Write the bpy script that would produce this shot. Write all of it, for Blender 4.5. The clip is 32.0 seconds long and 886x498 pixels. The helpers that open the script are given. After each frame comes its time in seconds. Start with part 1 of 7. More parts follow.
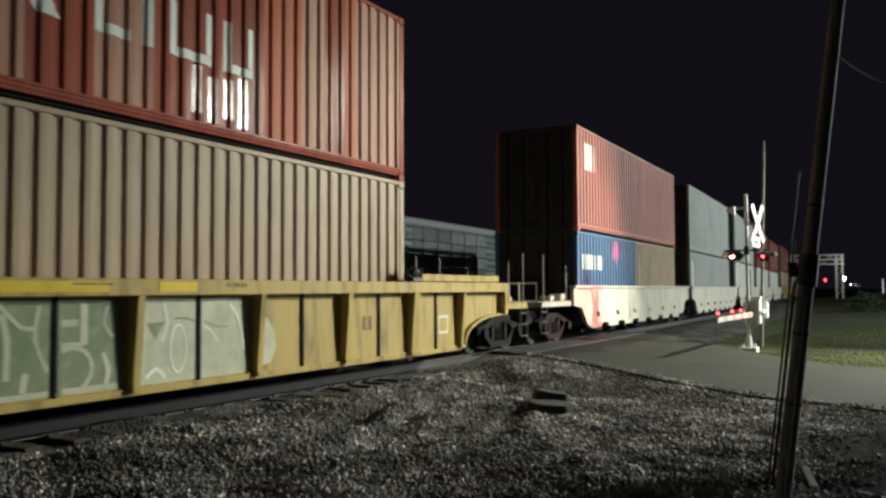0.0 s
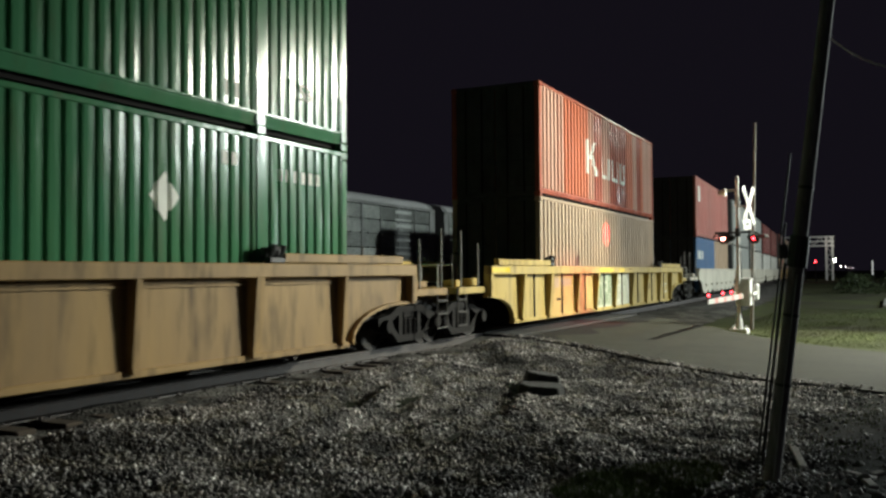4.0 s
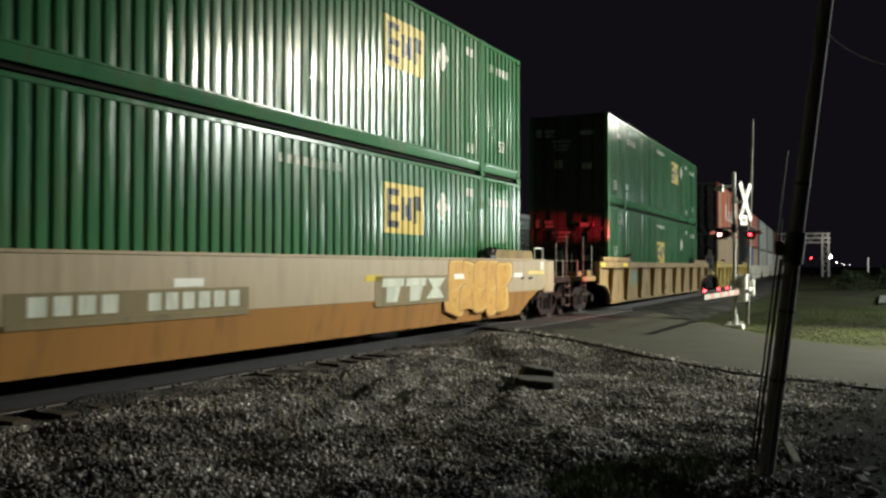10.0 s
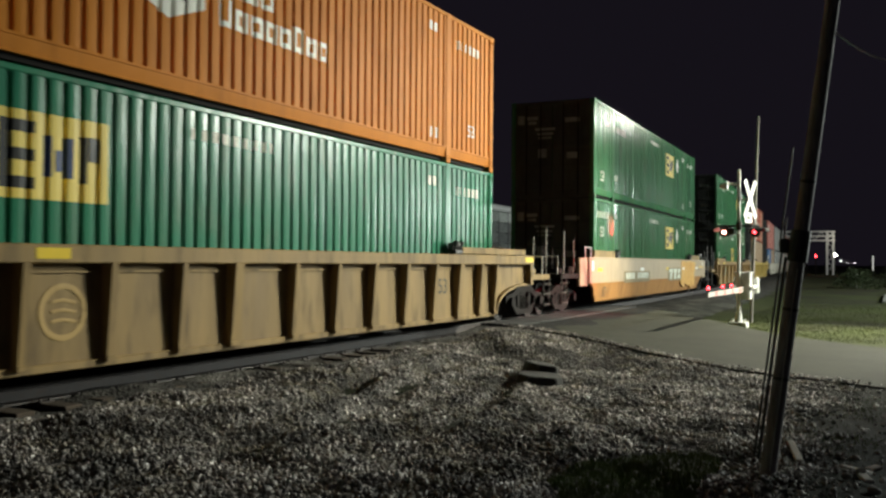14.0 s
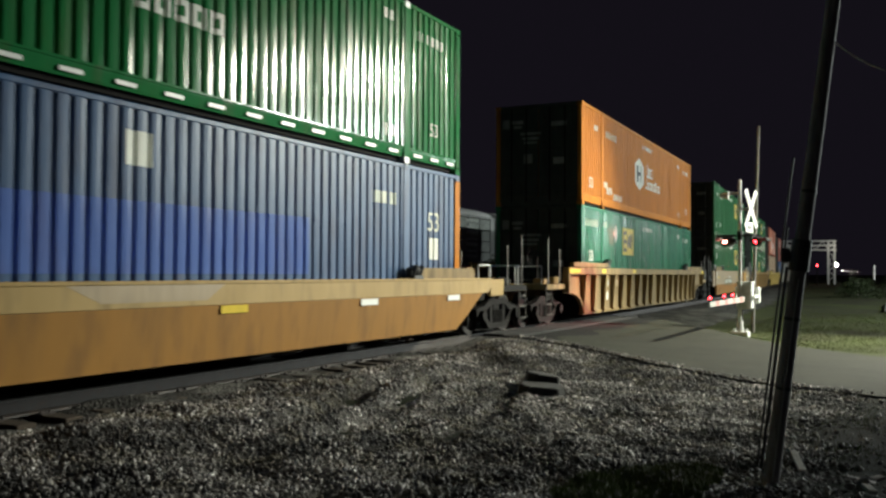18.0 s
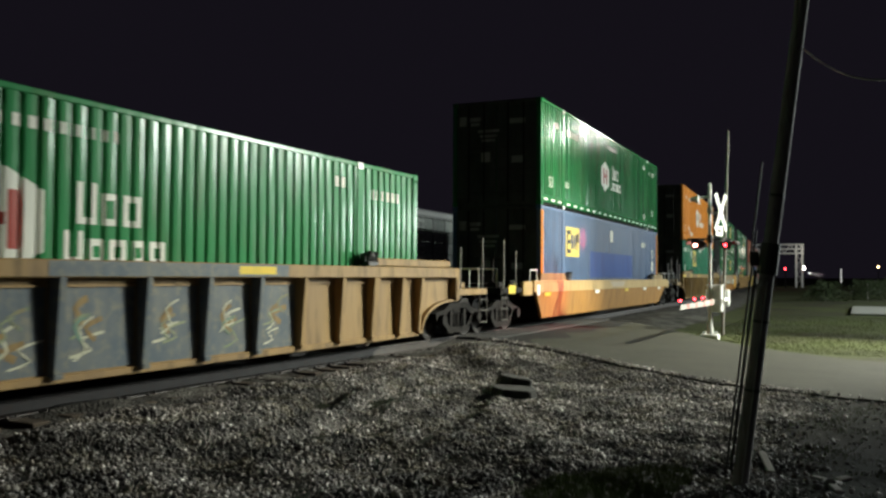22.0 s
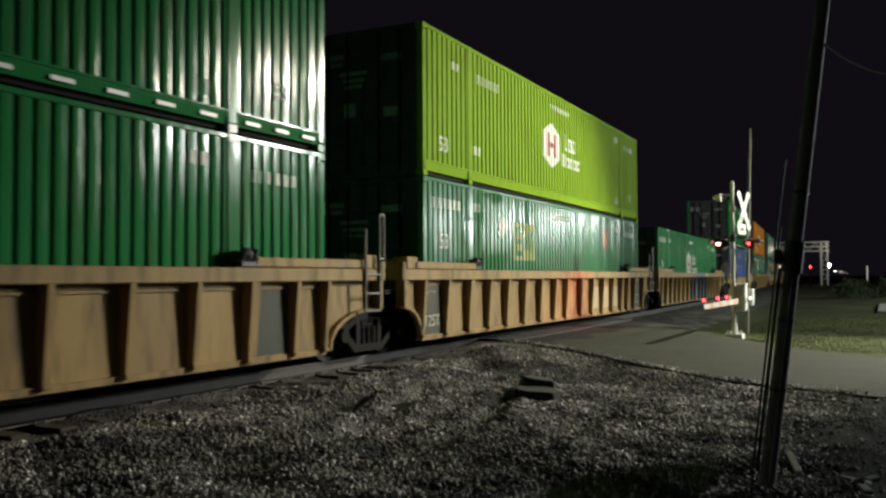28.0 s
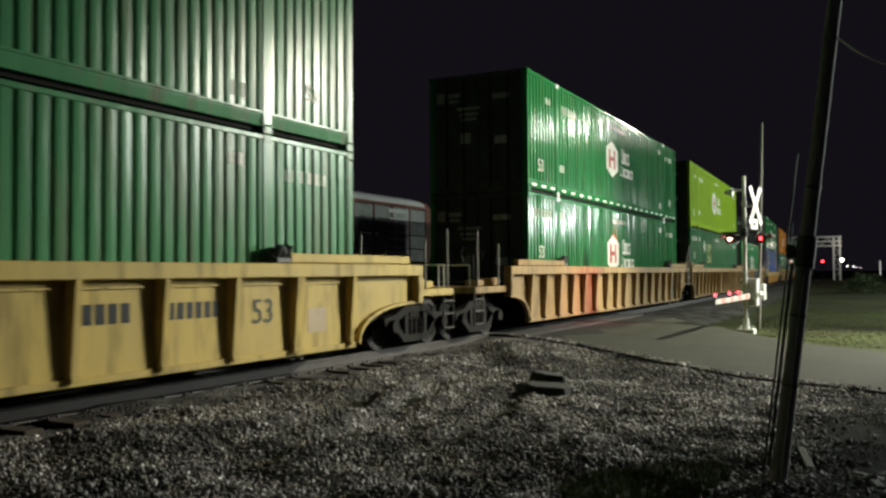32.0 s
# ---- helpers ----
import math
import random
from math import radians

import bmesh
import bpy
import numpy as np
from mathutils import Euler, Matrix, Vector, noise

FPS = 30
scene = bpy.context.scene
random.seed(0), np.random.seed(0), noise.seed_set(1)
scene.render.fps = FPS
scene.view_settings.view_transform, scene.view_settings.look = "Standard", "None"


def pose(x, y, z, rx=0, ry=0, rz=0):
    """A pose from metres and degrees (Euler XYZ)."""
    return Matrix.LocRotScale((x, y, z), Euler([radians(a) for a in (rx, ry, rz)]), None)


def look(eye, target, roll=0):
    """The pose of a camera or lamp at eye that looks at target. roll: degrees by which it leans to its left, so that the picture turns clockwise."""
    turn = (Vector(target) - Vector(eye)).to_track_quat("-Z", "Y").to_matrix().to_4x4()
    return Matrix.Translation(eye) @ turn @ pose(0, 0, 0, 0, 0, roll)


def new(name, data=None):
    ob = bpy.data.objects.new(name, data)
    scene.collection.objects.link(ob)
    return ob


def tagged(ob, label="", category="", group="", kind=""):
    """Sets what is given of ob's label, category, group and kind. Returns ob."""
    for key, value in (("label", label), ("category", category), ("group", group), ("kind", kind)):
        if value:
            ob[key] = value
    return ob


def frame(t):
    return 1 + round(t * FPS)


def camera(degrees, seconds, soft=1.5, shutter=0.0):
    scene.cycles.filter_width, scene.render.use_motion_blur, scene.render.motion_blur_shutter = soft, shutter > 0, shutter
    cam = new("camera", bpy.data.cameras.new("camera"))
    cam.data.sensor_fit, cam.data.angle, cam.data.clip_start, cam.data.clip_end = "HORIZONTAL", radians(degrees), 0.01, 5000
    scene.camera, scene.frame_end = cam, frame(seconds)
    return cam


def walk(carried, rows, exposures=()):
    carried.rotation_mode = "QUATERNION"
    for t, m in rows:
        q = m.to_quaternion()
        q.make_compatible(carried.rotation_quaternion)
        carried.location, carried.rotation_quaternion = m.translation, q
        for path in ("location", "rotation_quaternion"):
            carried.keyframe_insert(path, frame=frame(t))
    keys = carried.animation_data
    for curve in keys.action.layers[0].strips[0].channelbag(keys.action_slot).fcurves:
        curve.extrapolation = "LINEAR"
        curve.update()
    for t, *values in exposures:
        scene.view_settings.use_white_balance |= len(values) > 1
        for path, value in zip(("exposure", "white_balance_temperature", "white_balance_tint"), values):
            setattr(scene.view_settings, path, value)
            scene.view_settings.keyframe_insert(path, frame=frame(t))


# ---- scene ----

# ---------------- camera: held by hand on one spot, z = 0 is the top of the rails ----------------
EYE = Vector((0.0, 0.0, 1.348))


def aim(yaw, pitch, roll):
    """yaw: degrees to the right of straight across the track."""
    y, p = radians(yaw), radians(pitch)
    way = Vector((math.sin(y) * math.cos(p), math.cos(y) * math.cos(p), math.sin(p)))
    return look(EYE, EYE + way, roll)


cam = camera(53.97, 32.0, soft=2.55, shutter=0.3)
walk(cam, [(t, aim(yaw, pitch, roll)) for t, yaw, pitch, roll in (
    (0, 62.21, 2.71, -0.27), (0.5, 62.03, 2.59, -0.28), (1, 62.00, 2.39, -0.31), (1.5, 62.10, 2.24, -0.43),
    (2, 62.07, 2.02, -0.50), (2.5, 61.74, 1.90, -0.46), (4.5, 62.99, 1.52, -0.36), (5, 63.05, 1.56, -0.29),
    (5.5, 63.30, 1.47, -0.19), (6, 63.27, 1.51, -0.39), (6.5, 63.41, 1.40, -0.41), (7, 62.89, 1.26, -0.25),
    (7.5, 62.63, 1.17, -0.18), (8, 62.55, 1.14, -0.06), (8.5, 63.01, 1.07, -0.03), (9, 63.05, 1.10, -0.01),
    (9.5, 63.11, 1.12, -0.06), (10, 62.96, 1.13, 0.07), (10.5, 62.85, 1.05, 0.20), (11, 62.77, 1.00, 0.32),
    (11.5, 62.64, 1.05, 0.25), (12, 62.71, 0.99, 0.22), (12.5, 62.54, 0.92, 0.41), (13, 62.75, 0.94, 0.46),
    (13.5, 62.88, 0.90, 0.42), (14, 62.70, 0.83, 0.48), (14.5, 62.55, 0.84, 0.31), (15, 62.54, 0.89, 0.07),
    (15.5, 62.60, 0.96, -0.12), (17.5, 62.51, 1.42, 0.29), (18, 62.63, 1.52, 0.32), (18.5, 62.51, 1.55, 0.55),
    (19, 61.81, 1.59, 0.60), (19.5, 61.77, 1.53, 0.74), (20, 61.27, 1.68, 0.61), (20.5, 62.45, 1.77, 0.53),
    (21, 62.99, 1.82, 0.52), (21.5, 63.19, 1.77, 0.44), (22, 64.42, 1.73, 0.34), (22.5, 63.91, 1.62, 0.45),
    (23, 63.71, 1.57, 0.77), (23.5, 63.49, 1.61, 0.94), (24, 63.25, 1.65, 0.98), (24.5, 63.02, 1.88, 0.59),
    (26.5, 61.99, 2.12, 0.31), (27, 62.43, 2.08, 0.29), (27.5, 62.74, 1.99, 0.11), (28, 63.03, 1.87, -0.33),
    (28.5, 62.90, 1.74, -0.63), (29, 63.03, 1.65, -0.80), (29.5, 62.79, 1.54, -0.76), (30, 62.37, 1.50, -0.68),
    (30.5, 62.88, 1.48, -0.66), (31, 62.75, 1.48, -0.58), (31.5, 62.27, 1.50, -0.49), (32, 62.34, 1.57, -0.40))],
     exposures=[(0, 0.02, 6200, 10), (1, 0.00, 6200, 10), (2, -0.02, 6200, 10), (5, 0.05, 6350, 10), (6, -0.22, 6500, 10), (7, -0.28, 6500, 10), (8, -0.12, 6500, 10), (9, 0.15, 6500, 10), (10, -0.18, 6500, 10), (11, -0.22, 6500, 10), (12, -0.22, 6500, 10), (13, 0.15, 6500, 10),
                (14, 0.25, 6500, 10), (15, -0.22, 6500, 10), (18, 0.12, 6350, 10), (19, -0.25, 6500, 10), (20, -0.15, 6500, 10), (21, 0.12, 6500, 10), (22, 0.20, 6350, 10), (23, 0.34, 6350, 10), (24, 0.36, 6250, 10), (27, -0.25, 6500, 10), (28, -0.32, 6500, 10),
                (29, -0.19, 6500, 10), (30, -0.22, 6500, 10), (31, -0.48, 6500, 10), (32, 0.05, 6500, 10)])

# ---------------- night sky, street lamps, exposure ----------------
world = bpy.data.worlds.new("night")
scene.world = world
world.use_nodes = True
world.node_tree.nodes["Background"].inputs[0].default_value = (0.55, 0.45, 0.70, 1)
world.node_tree.nodes["Background"].inputs[1].default_value = 0.0106


def lamp(name, place, power, colour, radius):
    data = bpy.data.lights.new(name, "POINT")
    data.energy, data.color, data.shadow_soft_size = power, colour, radius
    ob = new(name, data)
    ob.location = place
    return ob


# a cut-off street lamp turned to the tracks, two others farther off
head = bpy.data.lights.new("street_lamp_light", "SPOT")
head.energy, head.color, head.shadow_soft_size, head.spot_size, head.spot_blend = 39600, (1.0, 0.98, 0.78), 0.30, radians(50.6), 0.68
new("street_lamp_light", head).matrix_basis = look((32.86, -8.91, 10.49), (24.69, -0.02, 3.79))
head = bpy.data.lights.new("street_lamp_light", "SPOT")
head.energy, head.color, head.shadow_soft_size, head.spot_size, head.spot_blend = 4800, (0.93, 1.0, 0.66), 0.30, radians(80), 0.9
new("street_lamp_light", head).matrix_basis = look((33.0, -9.0, 10.42), (33.5, -2.0, -0.4))
# unseen fill added to brighten the far containers and the field
lamp("street_lamp_light", (48.0, -22.0, 11.0), 34000, (0.92, 1.0, 0.92), 0.30)
head = bpy.data.lights.new("street_lamp_light", "SPOT")
head.energy, head.color, head.shadow_soft_size, head.spot_size, head.spot_blend = 2700, (0.97, 1.0, 0.84), 0.60, radians(48), 0.8
new("street_lamp_light", head).matrix_basis = look((63.0, -2.0, 12.1), (23.0, 8.0, 2.0))
lamp("street_lamp_light", (90.5, -25.0, 7.4), 25500, (0.92, 1.0, 0.95), 0.30)
# unseen lamp added between the two tracks, behind the train, to brighten the carriers
head = bpy.data.lights.new("unseen_fill_light", "SPOT")
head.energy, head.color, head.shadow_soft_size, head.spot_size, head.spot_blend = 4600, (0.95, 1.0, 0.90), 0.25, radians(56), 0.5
new("unseen_fill_light", head).matrix_basis = look((44.0, 14.2, 9.0), (22.0, 24.5, 4.0))
scene.view_settings.exposure = 0.0

# ---------------- materials ----------------
MATS = {}


def material(name, base, rough=0.5, metal=0.0, other=None, scale=6.0, amount=0.5, stretch=(1, 1, 1), grime=None,
             grime_amount=0.35, bump=0.1, bump_scale=40.0, specular=0.5, vary=0.0, emit=None, emit_power=0.0, seed=0.0, wave=0.0):
    """Paint, stone or metal: two colours in large patches, grime in streaks, fine relief."""
    if name in MATS:
        return MATS[name]
    m = bpy.data.materials.new(name)
    m.use_nodes = True
    n, l = m.node_tree.nodes, m.node_tree.links
    bsdf = n["Principled BSDF"]
    bsdf.inputs["Roughness"].default_value = rough
    bsdf.inputs["Metallic"].default_value = metal
    bsdf.inputs["Specular IOR Level"].default_value = specular
    coord = n.new("ShaderNodeTexCoord")
    info = n.new("ShaderNodeObjectInfo")
    shift = n.new("ShaderNodeVectorMath")
    shift.operation = "MULTIPLY_ADD"
    shift.inputs[1].default_value = stretch
    l.new(coord.outputs["Object"], shift.inputs[0])
    spread = n.new("ShaderNodeMath")
    spread.operation = "MULTIPLY_ADD"
    spread.inputs[1].default_value, spread.inputs[2].default_value = 37.0, seed
    l.new(info.outputs["Random"], spread.inputs[0])
    l.new(spread.outputs[0], shift.inputs[2])
    big = n.new("ShaderNodeTexNoise")
    big.inputs["Scale"].default_value, big.inputs["Detail"].default_value = scale, 5.0
    big.inputs["Roughness"].default_value = 0.62
    l.new(shift.outputs[0], big.inputs["Vector"])
    ramp = n.new("ShaderNodeMapRange")
    ramp.inputs["From Min"].default_value, ramp.inputs["From Max"].default_value = 0.38, 0.68
    ramp.inputs["To Max"].default_value = amount
    l.new(big.outputs["Fac"], ramp.inputs["Value"])
    mix = n.new("ShaderNodeMix")
    mix.data_type = "RGBA"
    other = other or tuple(c * 0.6 for c in base)
    mix.inputs[6].default_value, mix.inputs[7].default_value = (*base, 1), (*other, 1)
    l.new(ramp.outputs[0], mix.inputs[0])
    colour = mix.outputs[2]
    if grime:
        fine = n.new("ShaderNodeTexNoise")
        fine.inputs["Scale"].default_value, fine.inputs["Detail"].default_value = scale * 3.7, 6.0
        l.new(shift.outputs[0], fine.inputs["Vector"])
        cut = n.new("ShaderNodeMapRange")
        cut.inputs["From Min"].default_value, cut.inputs["From Max"].default_value = 0.5, 0.75
        cut.inputs["To Max"].default_value = grime_amount
        l.new(fine.outputs["Fac"], cut.inputs["Value"])
        mix2 = n.new("ShaderNodeMix")
        mix2.data_type = "RGBA"
        l.new(cut.outputs[0], mix2.inputs[0])
        l.new(colour, mix2.inputs[6])
        mix2.inputs[7].default_value = (*grime, 1)
        colour = mix2.outputs[2]
        wear = n.new("ShaderNodeMapRange")
        wear.inputs["To Min"].default_value, wear.inputs["To Max"].default_value = rough, min(1.0, rough + 0.16)
        l.new(cut.outputs[0], wear.inputs["Value"])
        l.new(wear.outputs[0], bsdf.inputs["Roughness"])
    if vary:
        tone = n.new("ShaderNodeHueSaturation")
        lift = n.new("ShaderNodeMapRange")
        lift.inputs["To Min"].default_value, lift.inputs["To Max"].default_value = 1 - vary, 1 + vary
        l.new(info.outputs["Random"], lift.inputs["Value"])
        l.new(lift.outputs[0], tone.inputs["Value"])
        l.new(colour, tone.inputs["Color"])
        colour = tone.outputs[0]
    l.new(colour, bsdf.inputs["Base Color"])
    if bump:
        grain = n.new("ShaderNodeTexNoise")
        grain.inputs["Scale"].default_value, grain.inputs["Detail"].default_value = bump_scale, 4.0
        l.new(coord.outputs["Object"], grain.inputs["Vector"])
        rise = n.new("ShaderNodeBump")
        rise.inputs["Strength"].default_value, rise.inputs["Distance"].default_value = bump, 0.01
        l.new(grain.outputs["Fac"], rise.inputs["Height"])
        l.new(rise.outputs[0], bsdf.inputs["Normal"])
        if wave:
            dent = n.new("ShaderNodeTexNoise")
            dent.inputs["Scale"].default_value, dent.inputs["Detail"].default_value = 5.0, 2.0
            squash = n.new("ShaderNodeVectorMath")
            squash.operation = "MULTIPLY"
            squash.inputs[1].default_value = (1.0, 1.0, 0.16)
            l.new(coord.outputs["Object"], squash.inputs[0])
            l.new(squash.outputs[0], dent.inputs["Vector"])
            swell = n.new("ShaderNodeBump")
            swell.inputs["Strength"].default_value, swell.inputs["Distance"].default_value = 1.0, wave
            l.new(dent.outputs["Fac"], swell.inputs["Height"])
            l.new(swell.outputs[0], rise.inputs["Normal"])
    if emit:
        bsdf.inputs["Emission Color"].default_value = (*emit, 1)
        bsdf.inputs["Emission Strength"].default_value = emit_power
    MATS[name] = m
    return m


RUST = (0.10, 0.045, 0.022)
SOOT = (0.035, 0.030, 0.026)


def paint(name, base, rough=0.32, other=None, amount=0.5, grime=RUST, grime_amount=0.3, seed=0.0, scale=1.1, stretch=(1.0, 1.0, 0.22), gloss=0.16):
    """Weathered sheet-metal paint with streaks that run down."""
    return material(name, base, rough, 0.0, other, scale, amount, stretch, grime, grime_amount, 0.05, 30.0, gloss, seed=seed, wave=0.008)


WORN_GREEN = paint("domestic_green", (0.055, 0.178, 0.078), 0.19, (0.036, 0.140, 0.080), seed=1, gloss=0.15)
OLD_GREEN = paint("weathered_green", (0.070, 0.235, 0.105), 0.26, (0.052, 0.165, 0.075), 0.8, RUST, 0.6, 41, 1.3, (1.0, 1.0, 0.10), 0.14)
# container ends: their shade is put into this dark colour, whatever the box's paint
SHADED_END = paint("shaded_end_paint", (0.070, 0.072, 0.070), 0.6, (0.040, 0.042, 0.041), 0.8, SOOT, 0.5, 42, 2.0, (1, 1, 0.3), 0.10)
DOOR_INK = paint("dim_door_ink", (0.300, 0.305, 0.295), 0.6, (0.180, 0.184, 0.180), 0.9, SOOT, 0.4, 43, 3.0)
SEA_GREEN = paint("sea_green", (0.030, 0.190, 0.105), 0.25, (0.025, 0.140, 0.095), seed=2, gloss=0.15)
DEEP_GREEN = paint("deep_green", (0.022, 0.172, 0.052), 0.15, (0.018, 0.138, 0.056), seed=3, gloss=0.17)
SOFT_GREEN = paint("sunned_green", (0.045, 0.245, 0.090), 0.21, (0.036, 0.200, 0.085), seed=47, gloss=0.13)
LIME = paint("lime_green", (0.215, 0.350, 0.016), 0.60, (0.170, 0.290, 0.014), seed=4, gloss=0.03)
ORANGE = paint("orange_paint", (0.530, 0.190, 0.020), 0.50, (0.430, 0.150, 0.018), seed=5, gloss=0.05)
BLUE = paint("slate_blue", (0.060, 0.115, 0.230), 0.38, (0.050, 0.090, 0.175), seed=6)
PATCH_BLUE = paint("bright_blue", (0.100, 0.165, 0.440), 0.22, (0.085, 0.140, 0.370), seed=7)
KRED = paint("faded_oxide", (0.400, 0.115, 0.075), 0.25, (0.235, 0.078, 0.060), 0.9, RUST, 0.35, 8, 1.6, (1.0, 1.0, 0.04), 0.02)
KPALE = paint("chalky_pink", (0.500, 0.300, 0.225), 0.45, (0.400, 0.170, 0.115), 0.9, RUST, 0.3, 45, 2.2, (1.0, 1.0, 0.05), 0.04)
KORANGE = paint("bright_oxide_red", (0.490, 0.135, 0.062), 0.45, (0.430, 0.120, 0.060), 0.8, (0.5, 0.30, 0.22), 0.35, 46, 2.2, (1.0, 1.0, 0.05), 0.04)
KGLINT = paint("glint_red", (0.420, 0.100, 0.060), 0.22, (0.210, 0.062, 0.045), 0.9, (0.5, 0.4, 0.3), 0.5, 8, 3.0, (1.0, 1.0, 0.3), 1.0)
TAN = paint("tan_paint", (0.400, 0.292, 0.195), 0.5, (0.325, 0.235, 0.152), 0.7, SOOT, 0.25, 9)
CORAL = paint("coral_red", (0.430, 0.140, 0.110), 0.45, (0.360, 0.150, 0.120), 0.9, RUST, 0.25, 10, 0.5, (1.0, 1.0, 0.1))
SKY_BLUE = paint("ocean_blue", (0.070, 0.150, 0.290), 0.45, (0.060, 0.120, 0.220), 0.6, seed=11)
GREY = paint("grey_paint", (0.330, 0.340, 0.320), 0.5, (0.270, 0.280, 0.265), 0.6, SOOT, 0.3, 12)
PALE = paint("off_white", (0.520, 0.510, 0.460), 0.5, (0.420, 0.410, 0.370), 0.6, SOOT, 0.3, 13)
MAROON = paint("maroon_paint", (0.180, 0.050, 0.042), 0.45, (0.130, 0.045, 0.040), 0.6, SOOT, 0.3, 14)
YELLOW_CAR = paint("car_yellow", (0.470, 0.345, 0.100), 0.55, (0.380, 0.285, 0.110), 0.8, SOOT, 0.55, 15, 1.4)
BROWN_CAR = paint("car_ochre", (0.325, 0.212, 0.085), 0.55, (0.220, 0.145, 0.070), 0.9, SOOT, 0.6, 16, 1.4)
OCHRE_CAR = paint("car_olive_ochre", (0.270, 0.185, 0.075), 0.6, (0.180, 0.125, 0.060), 0.9, SOOT, 0.6, 17, 1.4)
DULL_BUFF_CAR = paint("car_dull_buff", (0.420, 0.290, 0.115), 0.5, (0.350, 0.235, 0.085), 0.8, SOOT, 0.35, 39, 1.2)
DULL_ORANGE_CAR = paint("car_dull_orange", (0.350, 0.175, 0.042), 0.5, (0.270, 0.140, 0.040), 0.8, SOOT, 0.35, 40, 1.2)
ORANGE_CAR = paint("car_orange", (0.365, 0.175, 0.050), 0.5, (0.300, 0.148, 0.046), 0.7, SOOT, 0.35, 18, 1.2)
BUFF_CAR = paint("car_buff", (0.370, 0.278, 0.165), 0.42, (0.315, 0.232, 0.132), 0.7, SOOT, 0.3, 19, 1.2, gloss=0.4)
WHITE_CAR = paint("car_white", (0.560, 0.530, 0.440), 0.55, (0.420, 0.390, 0.310), 0.8, SOOT, 0.4, 20, 1.2)
BLACK_PANEL = paint("black_panel", (0.060, 0.062, 0.050), 0.55, (0.085, 0.080, 0.060), 0.8, SOOT, 0.4, 21)
FADED_PANEL = paint("faded_panel", (0.190, 0.150, 0.075), 0.5, (0.250, 0.190, 0.090), 0.8, SOOT, 0.3, 44)
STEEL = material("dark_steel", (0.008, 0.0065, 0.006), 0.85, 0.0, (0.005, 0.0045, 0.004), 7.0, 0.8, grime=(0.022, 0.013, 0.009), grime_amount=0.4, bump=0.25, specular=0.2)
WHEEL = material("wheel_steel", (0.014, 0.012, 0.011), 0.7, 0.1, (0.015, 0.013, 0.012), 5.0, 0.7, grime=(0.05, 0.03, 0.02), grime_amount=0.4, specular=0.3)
RAIL_GREY = material("grey_handrail", (0.240, 0.230, 0.220), 0.5, 0.1, (0.130, 0.122, 0.112), 9.0, 0.8, grime=SOOT, grime_amount=0.4)
WORN = material("worn_grey_steel", (0.070, 0.064, 0.056), 0.7, 0.1, (0.040, 0.036, 0.032), 9.0, 0.8, grime=SOOT, grime_amount=0.4)
GALV = material("galvanised_steel", (0.620, 0.630, 0.620), 0.45, 0.1, (0.480, 0.490, 0.480), 9.0, 0.7, grime=SOOT, grime_amount=0.3)
ALU_SCREEN = material("dull_zinc_screen", (0.400, 0.425, 0.400), 0.50, 0.3, (0.230, 0.250, 0.235), 2.0, 0.8, grime=SOOT, grime_amount=0.4, bump=0.3, bump_scale=60, vary=0.35)
BARE_WIRE = material("bare_aluminium", (0.88, 0.88, 0.86), 0.32, 1.0, (0.75, 0.75, 0.73), 5.0, 0.4, bump=0)
ZINC = material("bright_zinc", (0.66, 0.69, 0.66), 0.30, 0.4, (0.52, 0.55, 0.52), 3.0, 0.8, grime=SOOT, grime_amount=0.25, bump=0.2, bump_scale=20, vary=0.2)
RACK_GREY = paint("rack_grey", (0.300, 0.310, 0.300), 0.6, (0.200, 0.205, 0.200), 0.8, SOOT, 0.4, 37)
RACK_BROWN = paint("rack_brown", (0.140, 0.060, 0.040), 0.6, (0.095, 0.045, 0.034), 0.8, SOOT, 0.4, 22)
RAIL_SIDE = material("rail_steel", (0.036, 0.029, 0.026), 0.6, 0.2, (0.022, 0.017, 0.015), 4.0, 0.8, grime=(0.06, 0.03, 0.018), grime_amount=0.5)
RAIL_HEAD = material("polished_rail", (0.420, 0.410, 0.390), 0.28, 0.9, (0.300, 0.290, 0.280), 3.0, 0.5)
TIE_WOOD = material("tie_timber", (0.062, 0.048, 0.036), 0.85, 0.0, (0.036, 0.028, 0.022), 6.0, 0.8, (0.3, 3, 3), SOOT, 0.5, 0.4, 60, 0.2, vary=0.3)
STONE = material("ballast_stone", (0.218, 0.210, 0.188), 0.75, 0.0, (0.102, 0.097, 0.084), 9.0, 0.9, grime=(0.30, 0.29, 0.26), grime_amount=0.5, bump=0.3, bump_scale=90, specular=0.35)
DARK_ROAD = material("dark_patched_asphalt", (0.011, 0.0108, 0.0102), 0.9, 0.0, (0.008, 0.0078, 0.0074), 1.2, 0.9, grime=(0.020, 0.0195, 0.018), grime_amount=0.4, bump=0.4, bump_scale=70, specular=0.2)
SLAB = material("dark_slab", (0.022, 0.022, 0.021), 0.95, 0.0, (0.014, 0.014, 0.013), 5.0, 0.8, grime=SOOT, grime_amount=0.4, bump=0.3)
ROAD = material("worn_asphalt", (0.033, 0.034, 0.0215), 0.9, 0.0, (0.0215, 0.0215, 0.0135), 1.1, 0.95, grime=(0.052, 0.052, 0.036), grime_amount=0.35, bump=0.35, bump_scale=70, specular=0.25)
